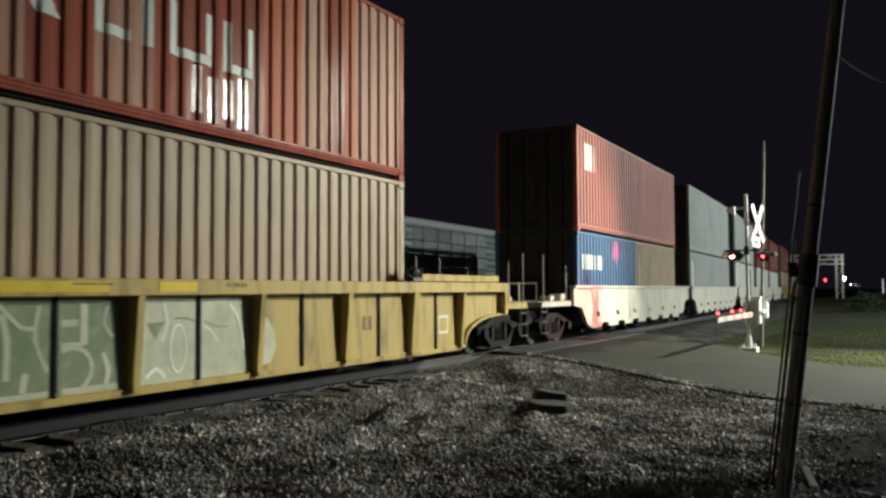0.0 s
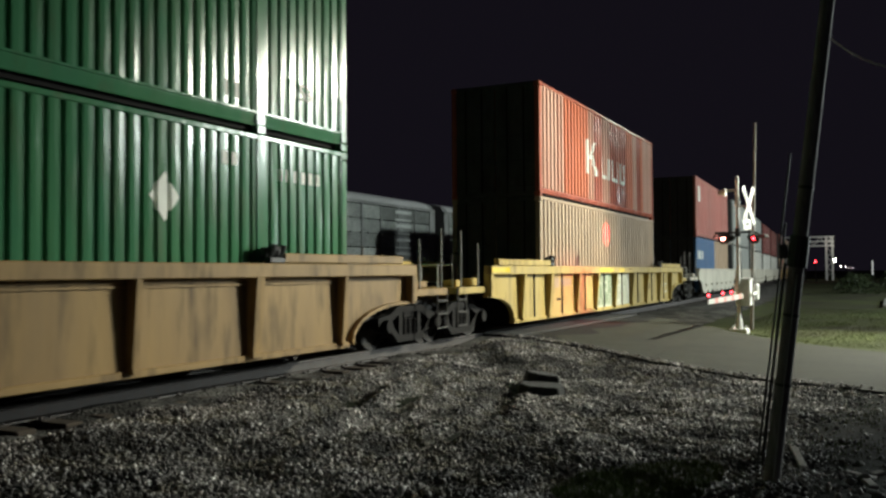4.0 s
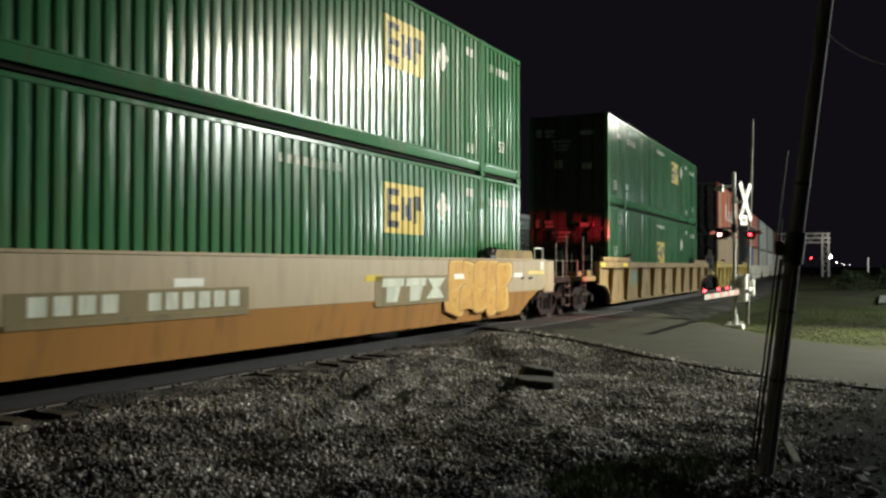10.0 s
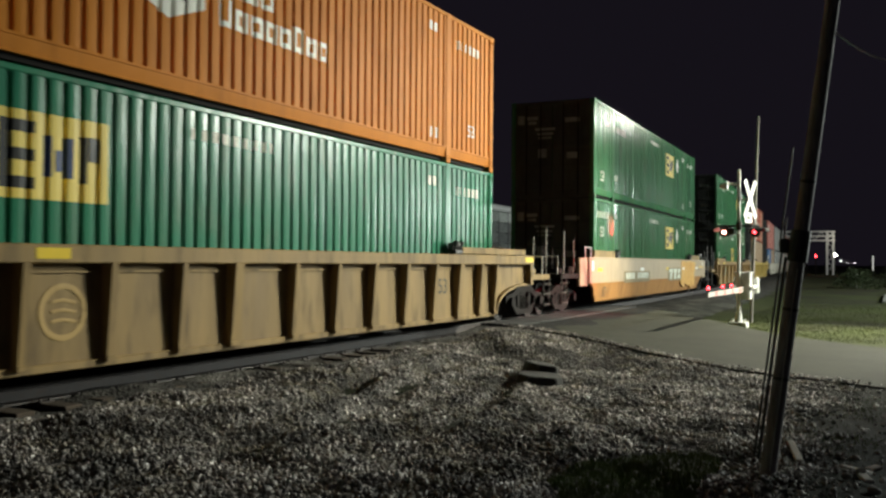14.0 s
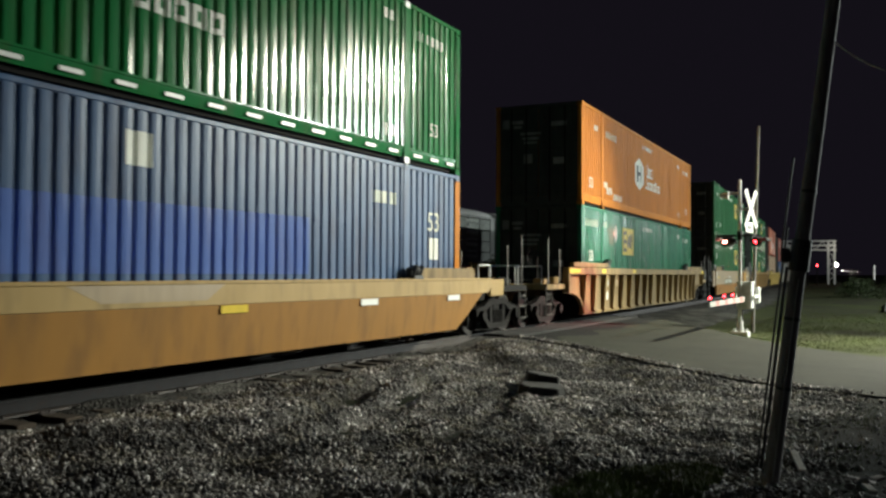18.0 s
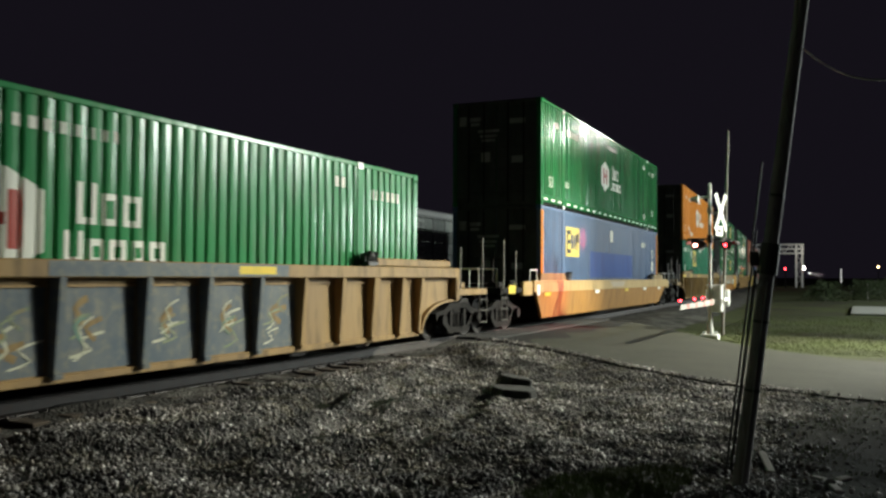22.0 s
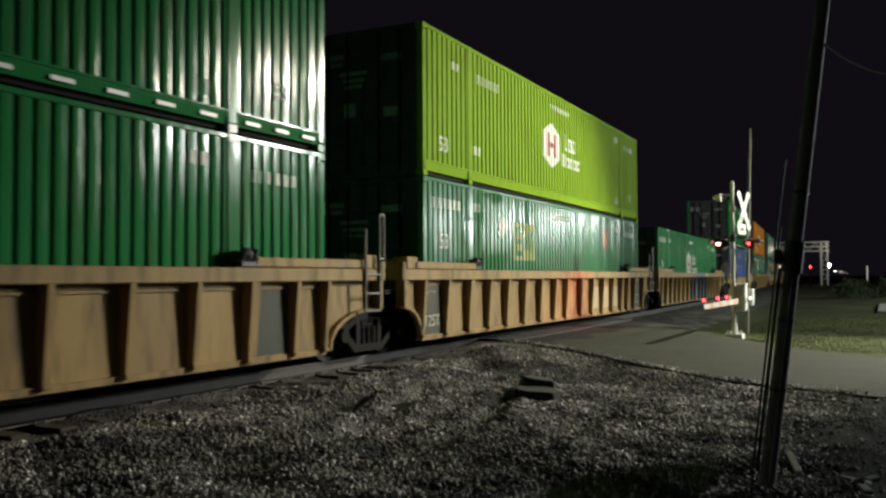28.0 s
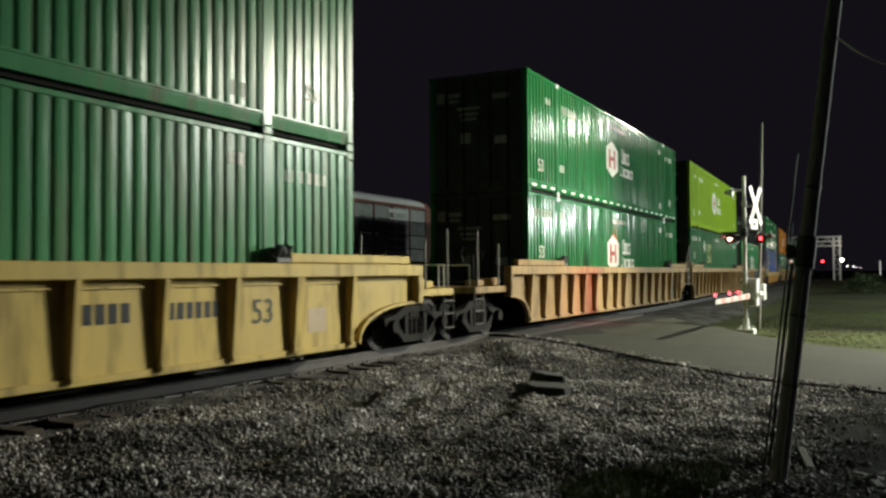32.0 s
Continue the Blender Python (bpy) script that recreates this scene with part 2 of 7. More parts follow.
CONCRETE = material("pale_concrete", (0.300, 0.300, 0.270), 0.85, 0.0, (0.220, 0.220, 0.200), 1.5, 0.8, grime=(0.14, 0.13, 0.11), grime_amount=0.4, bump=0.2, specular=0.25)
PANEL_RUBBER = material("crossing_rubber", (0.014, 0.0135, 0.013), 0.85, 0.0, (0.010, 0.0095, 0.009), 3.0, 0.7, grime=(0.028, 0.026, 0.024), grime_amount=0.4, bump=0.3)
POLE_WOOD = material("creosote_wood", (0.360, 0.345, 0.335), 0.7, 0.0, (0.170, 0.158, 0.148), 7.0, 0.9, (5, 5, 0.35), SOOT, 0.5, 0.5, 50, 0.25)
SCRAP = material("weathered_board", (0.480, 0.450, 0.410), 0.8, 0.0, (0.300, 0.280, 0.250), 9.0, 0.8, (0.4, 3, 3), SOOT, 0.3, 0.3, 60, 0.2)
BLACK = material("black_enamel", (0.014, 0.014, 0.014), 0.55, 0.0, (0.022, 0.021, 0.020), 8.0, 0.5, bump=0.05)
CONDUIT = material("grey_conduit", (0.060, 0.060, 0.058), 0.5, 0.0, (0.03, 0.03, 0.029), 6.0, 0.6, grime=SOOT, grime_amount=0.4)
SIGN_WHITE = material("reflective_white", (0.80, 0.80, 0.76), 0.4, 0.0, (0.70, 0.70, 0.66), 7.0, 0.5, grime=SOOT, grime_amount=0.12, bump=0.02)
GATE_WHITE = material("worn_gate_white", (0.42, 0.41, 0.38), 0.6, 0.0, (0.30, 0.29, 0.27), 7.0, 0.6, grime=SOOT, grime_amount=0.4, bump=0.05)
SIGN_RED = material("faded_red", (0.44, 0.130, 0.110), 0.5, 0.0, (0.40, 0.180, 0.150), 7.0, 0.5, bump=0.02)
LOGO_YELLOW = paint("logo_yellow", (0.740, 0.580, 0.130), 0.4, (0.640, 0.490, 0.120), 0.6, SOOT, 0.15, 23)
LOGO_FADED = paint("logo_faded", (0.300, 0.330, 0.110), 0.4, (0.180, 0.270, 0.100), 0.8, SOOT, 0.3, 29)
LOGO_BLACK = paint("logo_black", (0.020, 0.022, 0.024), 0.4, (0.03, 0.03, 0.03), 0.5, None, 0.0, 24)
LOGO_BLUE = paint("logo_blue", (0.030, 0.055, 0.150), 0.4, (0.03, 0.05, 0.12), 0.5, None, 0.0, 25)
LOGO_WHITE = paint("logo_white", (0.790, 0.800, 0.730), 0.45, (0.520, 0.530, 0.480), 0.6, SOOT, 0.12, 26)
LOGO_RED = paint("logo_red", (0.360, 0.055, 0.040), 0.45, (0.30, 0.05, 0.04), 0.5, None, 0.0, 27)
MARK_WHITE = paint("stencil_white", (0.68, 0.70, 0.62), 0.5, (0.48, 0.52, 0.45), 0.9, SOOT, 0.3, 28, 4.0)
TAPE_YELLOW = paint("yellow_tape", (0.720, 0.520, 0.030), 0.35, (0.64, 0.47, 0.05), 0.6, SOOT, 0.2, 30)
GRAFFITI_BLUE = paint("spray_blue", (0.090, 0.115, 0.140), 0.5, (0.150, 0.160, 0.155), 0.95, (0.30, 0.26, 0.16), 0.5, 31, 2.2, (1, 1, 1))
GRAFFITI_GREY = paint("spray_silver", (0.540, 0.530, 0.410), 0.5, (0.400, 0.410, 0.290), 0.9, (0.24, 0.28, 0.20), 0.4, 32, 1.8, (1, 1, 1))
GRAFFITI_GREEN = paint("spray_green", (0.165, 0.215, 0.125), 0.5, (0.270, 0.290, 0.180), 0.9, (0.36, 0.38, 0.28), 0.5, 36, 1.6, (1, 1, 1))
GRAFFITI_RIM = paint("spray_cream", (0.700, 0.520, 0.190), 0.5, (0.560, 0.360, 0.100), 0.8, SOOT, 0.12, 39, 2.0, (1, 1, 1))
GRAFFITI_SAND = paint("spray_sand", (0.600, 0.340, 0.075), 0.5, (0.500, 0.250, 0.045), 0.8, SOOT, 0.15, 33, 2.0, (1, 1, 1))
GRAFFITI_OCHRE = paint("spray_ochre", (0.300, 0.130, 0.026), 0.5, (0.380, 0.185, 0.045), 0.8, SOOT, 0.15, 38, 2.0, (1, 1, 1))
GRAFFITI_TEAL = paint("spray_teal", (0.130, 0.230, 0.180), 0.55, (0.250, 0.180, 0.085), 0.9, SOOT, 0.3, 34, 2.0, (1, 1, 1))
RED_GLOW = material("lit_red_lens", (0.5, 0.02, 0.02), 0.3, emit=(1.0, 0.035, 0.045), emit_power=16.0, bump=0)
PINK_GLOW = material("lit_hot_lens", (0.6, 0.1, 0.1), 0.3, emit=(1.0, 0.30, 0.24), emit_power=22.0, bump=0)
WHITE_GLOW = material("lit_white_lens", (0.8, 0.8, 0.8), 0.3, emit=(1.0, 0.93, 0.80), emit_power=22.0, bump=0)
WARM_GLOW = material("lit_warm_lens", (0.8, 0.7, 0.5), 0.3, emit=(1.0, 0.62, 0.28), emit_power=14.0, bump=0)
DIM_GLOW = material("dim_post_glow", (0.8, 0.8, 0.8), 0.3, emit=(1.0, 0.92, 0.78), emit_power=0.25, bump=0)
GRASS = material("grass_blade", (0.075, 0.110, 0.022), 0.6, 0.0, (0.080, 0.085, 0.030), 0.5, 0.9, bump=0, specular=0.2)
LEAF = material("dark_leaf", (0.035, 0.050, 0.020), 0.6, 0.0, (0.025, 0.035, 0.015), 3.0, 0.7, bump=0, specular=0.2)


def ground_material():
    m = bpy.data.materials.new("earth_and_turf")
    m.use_nodes = True
    n, l = m.node_tree.nodes, m.node_tree.links
    bsdf = n["Principled BSDF"]
    bsdf.inputs["Roughness"].default_value, bsdf.inputs["Specular IOR Level"].default_value = 0.95, 0.1
    coord = n.new("ShaderNodeTexCoord")
    a, b = n.new("ShaderNodeTexNoise"), n.new("ShaderNodeTexNoise")
    a.inputs["Scale"].default_value, a.inputs["Detail"].default_value = 0.22, 8.0
    b.inputs["Scale"].default_value, b.inputs["Detail"].default_value = 9.0, 8.0
    for k in (a, b):
        l.new(coord.outputs["Object"], k.inputs["Vector"])
    r = n.new("ShaderNodeValToRGB")
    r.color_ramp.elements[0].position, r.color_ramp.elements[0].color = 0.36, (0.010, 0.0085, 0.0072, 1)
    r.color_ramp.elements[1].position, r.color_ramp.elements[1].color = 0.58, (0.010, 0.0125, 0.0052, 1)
    l.new(a.outputs["Fac"], r.inputs[0])
    # mown turf beyond the road, much darker bare earth on the near side
    turf_ramp = n.new("ShaderNodeValToRGB")
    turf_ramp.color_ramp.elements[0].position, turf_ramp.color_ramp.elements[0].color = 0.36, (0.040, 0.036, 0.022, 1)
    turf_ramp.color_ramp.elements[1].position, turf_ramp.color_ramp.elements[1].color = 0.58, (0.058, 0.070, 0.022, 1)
    l.new(a.outputs["Fac"], turf_ramp.inputs[0])
    xyz = n.new("ShaderNodeSeparateXYZ")
    l.new(coord.outputs["Object"], xyz.inputs[0])
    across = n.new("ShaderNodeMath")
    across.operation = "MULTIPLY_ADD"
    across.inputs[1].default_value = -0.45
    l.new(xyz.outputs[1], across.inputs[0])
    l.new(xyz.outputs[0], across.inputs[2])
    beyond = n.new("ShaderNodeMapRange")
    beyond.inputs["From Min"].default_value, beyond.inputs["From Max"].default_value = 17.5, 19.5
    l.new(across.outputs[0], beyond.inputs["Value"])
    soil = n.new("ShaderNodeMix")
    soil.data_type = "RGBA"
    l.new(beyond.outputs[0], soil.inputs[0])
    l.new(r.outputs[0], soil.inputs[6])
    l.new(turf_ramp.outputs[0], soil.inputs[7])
    mix = n.new("ShaderNodeMix")
    mix.data_type, mix.blend_type = "RGBA", "MULTIPLY"
    mix.inputs[0].default_value = 0.75
    l.new(soil.outputs[2], mix.inputs[6])
    g = n.new("ShaderNodeMapRange")
    g.inputs["From Min"].default_value, g.inputs["From Max"].default_value = 0.3, 0.7
    g.inputs["To Min"].default_value, g.inputs["To Max"].default_value = 0.35, 1.5
    l.new(b.outputs["Fac"], g.inputs["Value"])
    l.new(g.outputs[0], mix.inputs[7])
    l.new(mix.outputs[2], bsdf.inputs["Base Color"])
    rise = n.new("ShaderNodeBump")
    rise.inputs["Strength"].default_value, rise.inputs["Distance"].default_value = 0.6, 0.04
    l.new(b.outputs["Fac"], rise.inputs["Height"])
    l.new(rise.outputs[0], bsdf.inputs["Normal"])
    return m


def gravel_material():
    m = bpy.data.materials.new("gravel_fines")
    m.use_nodes = True
    n, l = m.node_tree.nodes, m.node_tree.links
    bsdf = n["Principled BSDF"]
    bsdf.inputs["Roughness"].default_value, bsdf.inputs["Specular IOR Level"].default_value = 0.9, 0.15
    coord = n.new("ShaderNodeTexCoord")
    v = n.new("ShaderNodeTexVoronoi")
    v.inputs["Scale"].default_value = 24.0
    a = n.new("ShaderNodeTexNoise")
    a.inputs["Scale"].default_value, a.inputs["Detail"].default_value = 1.3, 6.0
    for k in (v, a):
        l.new(coord.outputs["Object"], k.inputs["Vector"])
    s = n.new("ShaderNodeSeparateColor")
    l.new(v.outputs["Color"], s.inputs[0])
    r = n.new("ShaderNodeValToRGB")
    r.color_ramp.elements[0].color, r.color_ramp.elements[1].color = (0.046, 0.042, 0.039, 1), (0.170, 0.163, 0.150, 1)
    l.new(s.outputs[0], r.inputs[0])
    mix = n.new("ShaderNodeMix")
    mix.data_type, mix.blend_type = "RGBA", "MULTIPLY"
    mix.inputs[0].default_value = 0.8
    g = n.new("ShaderNodeMapRange")
    g.inputs["From Min"].default_value, g.inputs["From Max"].default_value = 0.42, 0.60
    g.inputs["To Min"].default_value, g.inputs["To Max"].default_value = 0.30, 1.20
    l.new(a.outputs["Fac"], g.inputs["Value"])
    l.new(r.outputs[0], mix.inputs[6])
    l.new(g.outputs[0], mix.inputs[7])
    l.new(mix.outputs[2], bsdf.inputs["Base Color"])
    rise = n.new("ShaderNodeBump")
    rise.inputs["Strength"].default_value, rise.inputs["Distance"].default_value = 0.9, 0.03
    l.new(v.outputs["Distance"], rise.inputs["Height"])
    rise.invert = True
    l.new(rise.outputs[0], bsdf.inputs["Normal"])
    return m


def stone_material():
    """Crushed rock whose every piece has its own tone."""
    m = bpy.data.materials.new("crushed_rock")
    m.use_nodes = True
    n, l = m.node_tree.nodes, m.node_tree.links
    bsdf = n["Principled BSDF"]
    bsdf.inputs["Roughness"].default_value, bsdf.inputs["Specular IOR Level"].default_value = 0.7, 0.35
    geo = n.new("ShaderNodeNewGeometry")
    r = n.new("ShaderNodeValToRGB")
    e = r.color_ramp.elements
    e[0].color, e[1].color = (0.078, 0.071, 0.069, 1), (0.780, 0.760, 0.740, 1)
    e[1].position = 1.0
    k = e.new(0.55)
    k.color = (0.180, 0.166, 0.158, 1)
    k = e.new(0.90)
    k.color = (0.380, 0.358, 0.340, 1)
    l.new(geo.outputs["Random Per Island"], r.inputs[0])
    coord = n.new("ShaderNodeTexCoord")
    a = n.new("ShaderNodeTexNoise")
    a.inputs["Scale"].default_value, a.inputs["Detail"].default_value = 1.3, 6.0
    l.new(coord.outputs["Object"], a.inputs["Vector"])
    g = n.new("ShaderNodeMapRange")
    g.inputs["From Min"].default_value, g.inputs["From Max"].default_value = 0.43, 0.58
    g.inputs["To Min"].default_value, g.inputs["To Max"].default_value = 0.22, 1.50
    l.new(a.outputs["Fac"], g.inputs["Value"])
    mix = n.new("ShaderNodeMix")
    mix.data_type, mix.blend_type = "RGBA", "MULTIPLY"
    mix.inputs[0].default_value = 0.8
    l.new(r.outputs[0], mix.inputs[6])
    l.new(g.outputs[0], mix.inputs[7])
    dirt = n.new("ShaderNodeTexNoise")
    dirt.inputs["Scale"].default_value, dirt.inputs["Detail"].default_value = 2.6, 7.0
    l.new(coord.outputs["Object"], dirt.inputs["Vector"])
    cut = n.new("ShaderNodeMapRange")
    cut.inputs["From Min"].default_value, cut.inputs["From Max"].default_value = 0.50, 0.64
    cut.inputs["To Max"].default_value = 0.65
    l.new(dirt.outputs["Fac"], cut.inputs["Value"])
    mud = n.new("ShaderNodeMix")
    mud.data_type = "RGBA"
    l.new(cut.outputs[0], mud.inputs[0])
    l.new(mix.outputs[2], mud.inputs[6])
    mud.inputs[7].default_value = (0.125, 0.108, 0.066, 1)
    l.new(mud.outputs[2], bsdf.inputs["Base Color"])
    return m

# ---------------- mesh helpers ----------------
def box(bm, x0, x1, y0, y1, z0, z1, bevel=0.0):
    r = bmesh.ops.create_cube(bm, size=1.0)["verts"]
    for v in r:
        v.co = Vector((x0 + (v.co.x + 0.5) * (x1 - x0), y0 + (v.co.y + 0.5) * (y1 - y0), z0 + (v.co.z + 0.5) * (z1 - z0)))
    if bevel:
        edges = list({e for v in r for e in v.link_edges})
        bmesh.ops.bevel(bm, geom=edges, offset=bevel, segments=1, affect="EDGES")


def bar(bm, a, b, r, sides=8, r2=None):
    """A round bar from a to b."""
    a, b = Vector(a), Vector(b)
    w = b - a
    turn = w.to_track_quat("Z", "Y").to_matrix().to_4x4()
    bmesh.ops.create_cone(bm, cap_ends=True, segments=sides, radius1=r, radius2=r if r2 is None else r2, depth=w.length,
                          matrix=Matrix.Translation((a + b) / 2) @ turn)


def prism(bm, outline, y0, y1):
    """An outline in x and z, drawn out from y0 to y1."""
    a = [bm.verts.new((x, y0, z)) for x, z in outline]
    b = [bm.verts.new((x, y1, z)) for x, z in outline]
    n = len(a)
    bm.faces.new(a)
    bm.faces.new(b[::-1])
    for i in range(n):
        bm.faces.new((a[i], b[i], b[(i + 1) % n], a[(i + 1) % n]))
    bmesh.ops.recalc_face_normals(bm, faces=bm.faces)


def prism_x(bm, outline, x0, x1):
    a = [bm.verts.new((x0, y, z)) for y, z in outline]
    b = [bm.verts.new((x1, y, z)) for y, z in outline]
    n = len(a)
    bm.faces.new(a)
    bm.faces.new(b[::-1])
    for i in range(n):
        bm.faces.new((a[i], b[i], b[(i + 1) % n], a[(i + 1) % n]))
    bmesh.ops.recalc_face_normals(bm, faces=bm.faces)


def ball(bm, place, r, u=10, v=6):
    bmesh.ops.create_uvsphere(bm, u_segments=u, v_segments=v, radius=r, matrix=Matrix.Translation(place))


def mesh_of(name, bm):
    me = bpy.data.meshes.new(name)
    bm.to_mesh(me)
    bm.free()
    return me


def part(name, bm, mat, parent=None, label=""):
    me = mesh_of(name, bm)
    me.materials.append(mat)
    ob = new(name, me)
    ob.parent = parent
    if label:
        tagged(ob, label)
    return ob


SHARED = {}


def shared(name, key, build, mat, parent, label="", at=None):
    """A part whose mesh is kept for the next one of its kind; the material is the object's own."""
    if key not in SHARED:
        bm = bmesh.new()
        build(bm)
        me = mesh_of(name, bm)
        me.materials.append(mat)
        SHARED[key] = me
    ob = new(name, SHARED[key])
    ob.material_slots[0].link = "OBJECT"
    ob.material_slots[0].material = mat
    ob.parent = parent
    if at is not None:
        ob.matrix_basis = at
    if label:
        tagged(ob, label)
    return ob


# ---------------- the line of the tracks ----------------
TRACK_Y, BEND_FROM, BEND_TO, BEND = 8.926, 18.0, 63.0, 0.000738
FAR_TRACK = 16.2


def bend(x):
    a = min(max(x - BEND_FROM, 0.0), BEND_TO - BEND_FROM)
    return BEND * a * a + (2 * BEND * a * (x - BEND_TO) if x > BEND_TO else 0.0)


def line_y(x, across=0.0):
    return TRACK_Y + bend(x) + across


def smooth(a, b, v):
    v = min(max((v - a) / (b - a), 0.0), 1.0)
    return v * v * (3 - 2 * v)


def road_edges(y):
    """Near and far edge of the road at y."""
    near = 14.0 + 0.36 * y + 0.012 * max(y, 0) ** 2 if y < 12 else 20.0 + 0.6 * (y - 12)
    far = 20.5 + 0.95 * y if 0 <= y < 7 else (20.5 + 0.5 * y if y < 0 else 27.15 + 0.5 * (y - 7))
    return near, far


def bed(d):
    """Height of the ballast beside a track whose middle is d metres off."""
    return -0.46 + 0.26 * (1 - smooth(1.7, 4.6, abs(d)))


def ground_z(x, y):
    d = y - line_y(x)
    z = max(bed(d), bed(d - FAR_TRACK))
    z += 0.22 * smooth(3.0, 16.0, d) * (1 - smooth(20.0, 30.0, d))
    near, far = road_edges(y)
    over = smooth(near - 1.6, near + 0.2, x) * (1 - smooth(far - 0.2, far + 2.5, x))
    if over > 0:
        z = z * (1 - over) + (road_z(y, x) - 0.03) * over
    calm = 1 - smooth(near - 2.2, near - 0.8, x)
    # wheel ruts in the loose stone, roughly along the track
    for k, off in enumerate((0.0, 0.55, 1.55, 2.15)):
        mid = 5.75 - off - 0.10 * (x - 9.0) * (0.4 + 0.2 * k) + 0.12 * math.sin(x * 0.8 + k)
        e = (y - mid) / 0.16
        if abs(e) < 3.0 and 3.0 < x < near:
            z += calm * (1 - smooth(11.0, 13.0, x)) * (0.022 * math.exp(-((abs(e) - 1.5) / 0.6) ** 2) - 0.024 * math.exp(-e * e))
    # a low bank of stones where the road meets the track
    z += 0.20 * math.exp(-((x - near + 1.5) / 0.9) ** 2) * smooth(4.2, 5.8, y) * (1 - smooth(7.0, 7.5, y))
    # a wide rut, a heap and a hollow
    if 3.0 < x < near:
        along = 6.12 + 0.20 * (x - 9.0)
        for off, deep in ((0.0, 0.10), (-0.62, 0.07), (-1.75, 0.06)):
            e = (y - along - off - 0.05 * math.sin(1.3 * x + off)) / 0.17
            if abs(e) < 4.0:
                z += calm * deep * smooth(6.5, 8.5, x) * (1 - smooth(11.8, 13.4, x)) * (0.55 * math.exp(-((abs(e) - 1.7) / 0.7) ** 2) - math.exp(-e * e))
        z += 0.09 * math.exp(-((x - 8.2) / 0.9) ** 2 - ((y - 3.0) / 0.55) ** 2) - 0.07 * math.exp(-((x - 10.0) / 0.8) ** 2 - ((y - 3.35) / 0.35) ** 2)
    return z + (0.085 * noise.noise(Vector((x * 0.75, y * 0.75, 0.0))) + 0.055 * noise.noise(Vector((x * 2.1, y * 2.1, 4.0)))) * (0.15 + 0.85 * calm)


def road_z(y, x=20.0):
    d = y - line_y(x)
    return -0.40 + 0.36 * smooth(-7.5, -2.0, d)


# ---------------- ground, one sheet to the horizon ----------------
def spaced(lo, hi, fine_lo, fine_hi, step, grow=1.22):
    out = list(np.arange(fine_lo, fine_hi + step / 2, step))
    s, v = step, fine_hi
    while v < hi:
        s *= grow
        v += s
        out.append(min(v, hi))
    s, v = step, fine_lo
    while v > lo:
        s *= grow
        v -= s
        out.insert(0, max(v, lo))
    return out


def sheet(name, xs, ys, height, mat, kind_label, category, keep=None):
    verts = [(x, y, height(x, y)) for x in xs for y in ys]
    m = len(ys)
    faces = [(i * m + j, (i + 1) * m + j, (i + 1) * m + j + 1, i * m + j + 1)
             for i in range(len(xs) - 1) for j in range(m - 1)
             if keep is None or keep((xs[i] + xs[i + 1]) / 2, (ys[j] + ys[j + 1]) / 2)]
    me = bpy.data.meshes.new(name)
    me.from_pydata(verts, [], faces)
    me.materials.append(mat)
    for p in me.polygons:
        p.use_smooth = True
    ob = new(name, me)
    return tagged(ob, kind_label, category, kind="structure")


def turf(x, y):
    """The small patch of grass near the pole."""
    return ((x - 6.9) / 1.5) ** 2 + ((y - 1.85) / 0.62) ** 2 + 0.7 * noise.noise(Vector((x * 1.1, y * 1.1, 9.0))) < 1.0


def stony(x, y):
    """How thick the stones lie: all over towards the track, thin on the bare earth."""
    edge = 1.5 + 0.55 * math.sin(x * 0.9) + 0.5 * noise.noise(Vector((x * 0.5, y * 0.5, 3.0)))
    if x > 6.6:
        edge = 1.0 + 0.25 * math.sin(x * 1.3)
    return 0.04 + 0.96 * smooth(edge - 0.7, edge + 0.3, y)


def on_gravel(x, y):
    near, far = road_edges(y)
    if x < near + 0.06 or x > far + 0.25:
        return y > -1.6 if x < near + 0.06 else abs(y - line_y(x)) < 3.6
    return False


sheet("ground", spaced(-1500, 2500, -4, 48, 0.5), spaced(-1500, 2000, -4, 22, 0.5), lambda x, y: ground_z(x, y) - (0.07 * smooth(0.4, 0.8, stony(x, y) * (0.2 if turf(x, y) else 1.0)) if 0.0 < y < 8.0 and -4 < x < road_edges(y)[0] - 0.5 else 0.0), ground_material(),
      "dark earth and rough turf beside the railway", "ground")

sheet("gravel", spaced(-60, 170, -4, 30, 0.2, 1.3), spaced(-2.0, 14.0, -1.6, 8.0, 0.1), lambda x, y: ground_z(x, y) + 0.012 - 0.06 * (1 - smooth(0.35, 0.75, stony(x, y) * (0.2 if turf(x, y) else 1.0))), gravel_material(),
      "grey crushed-stone ballast beside the rails", "gravel", lambda x, y: on_gravel(x, y))


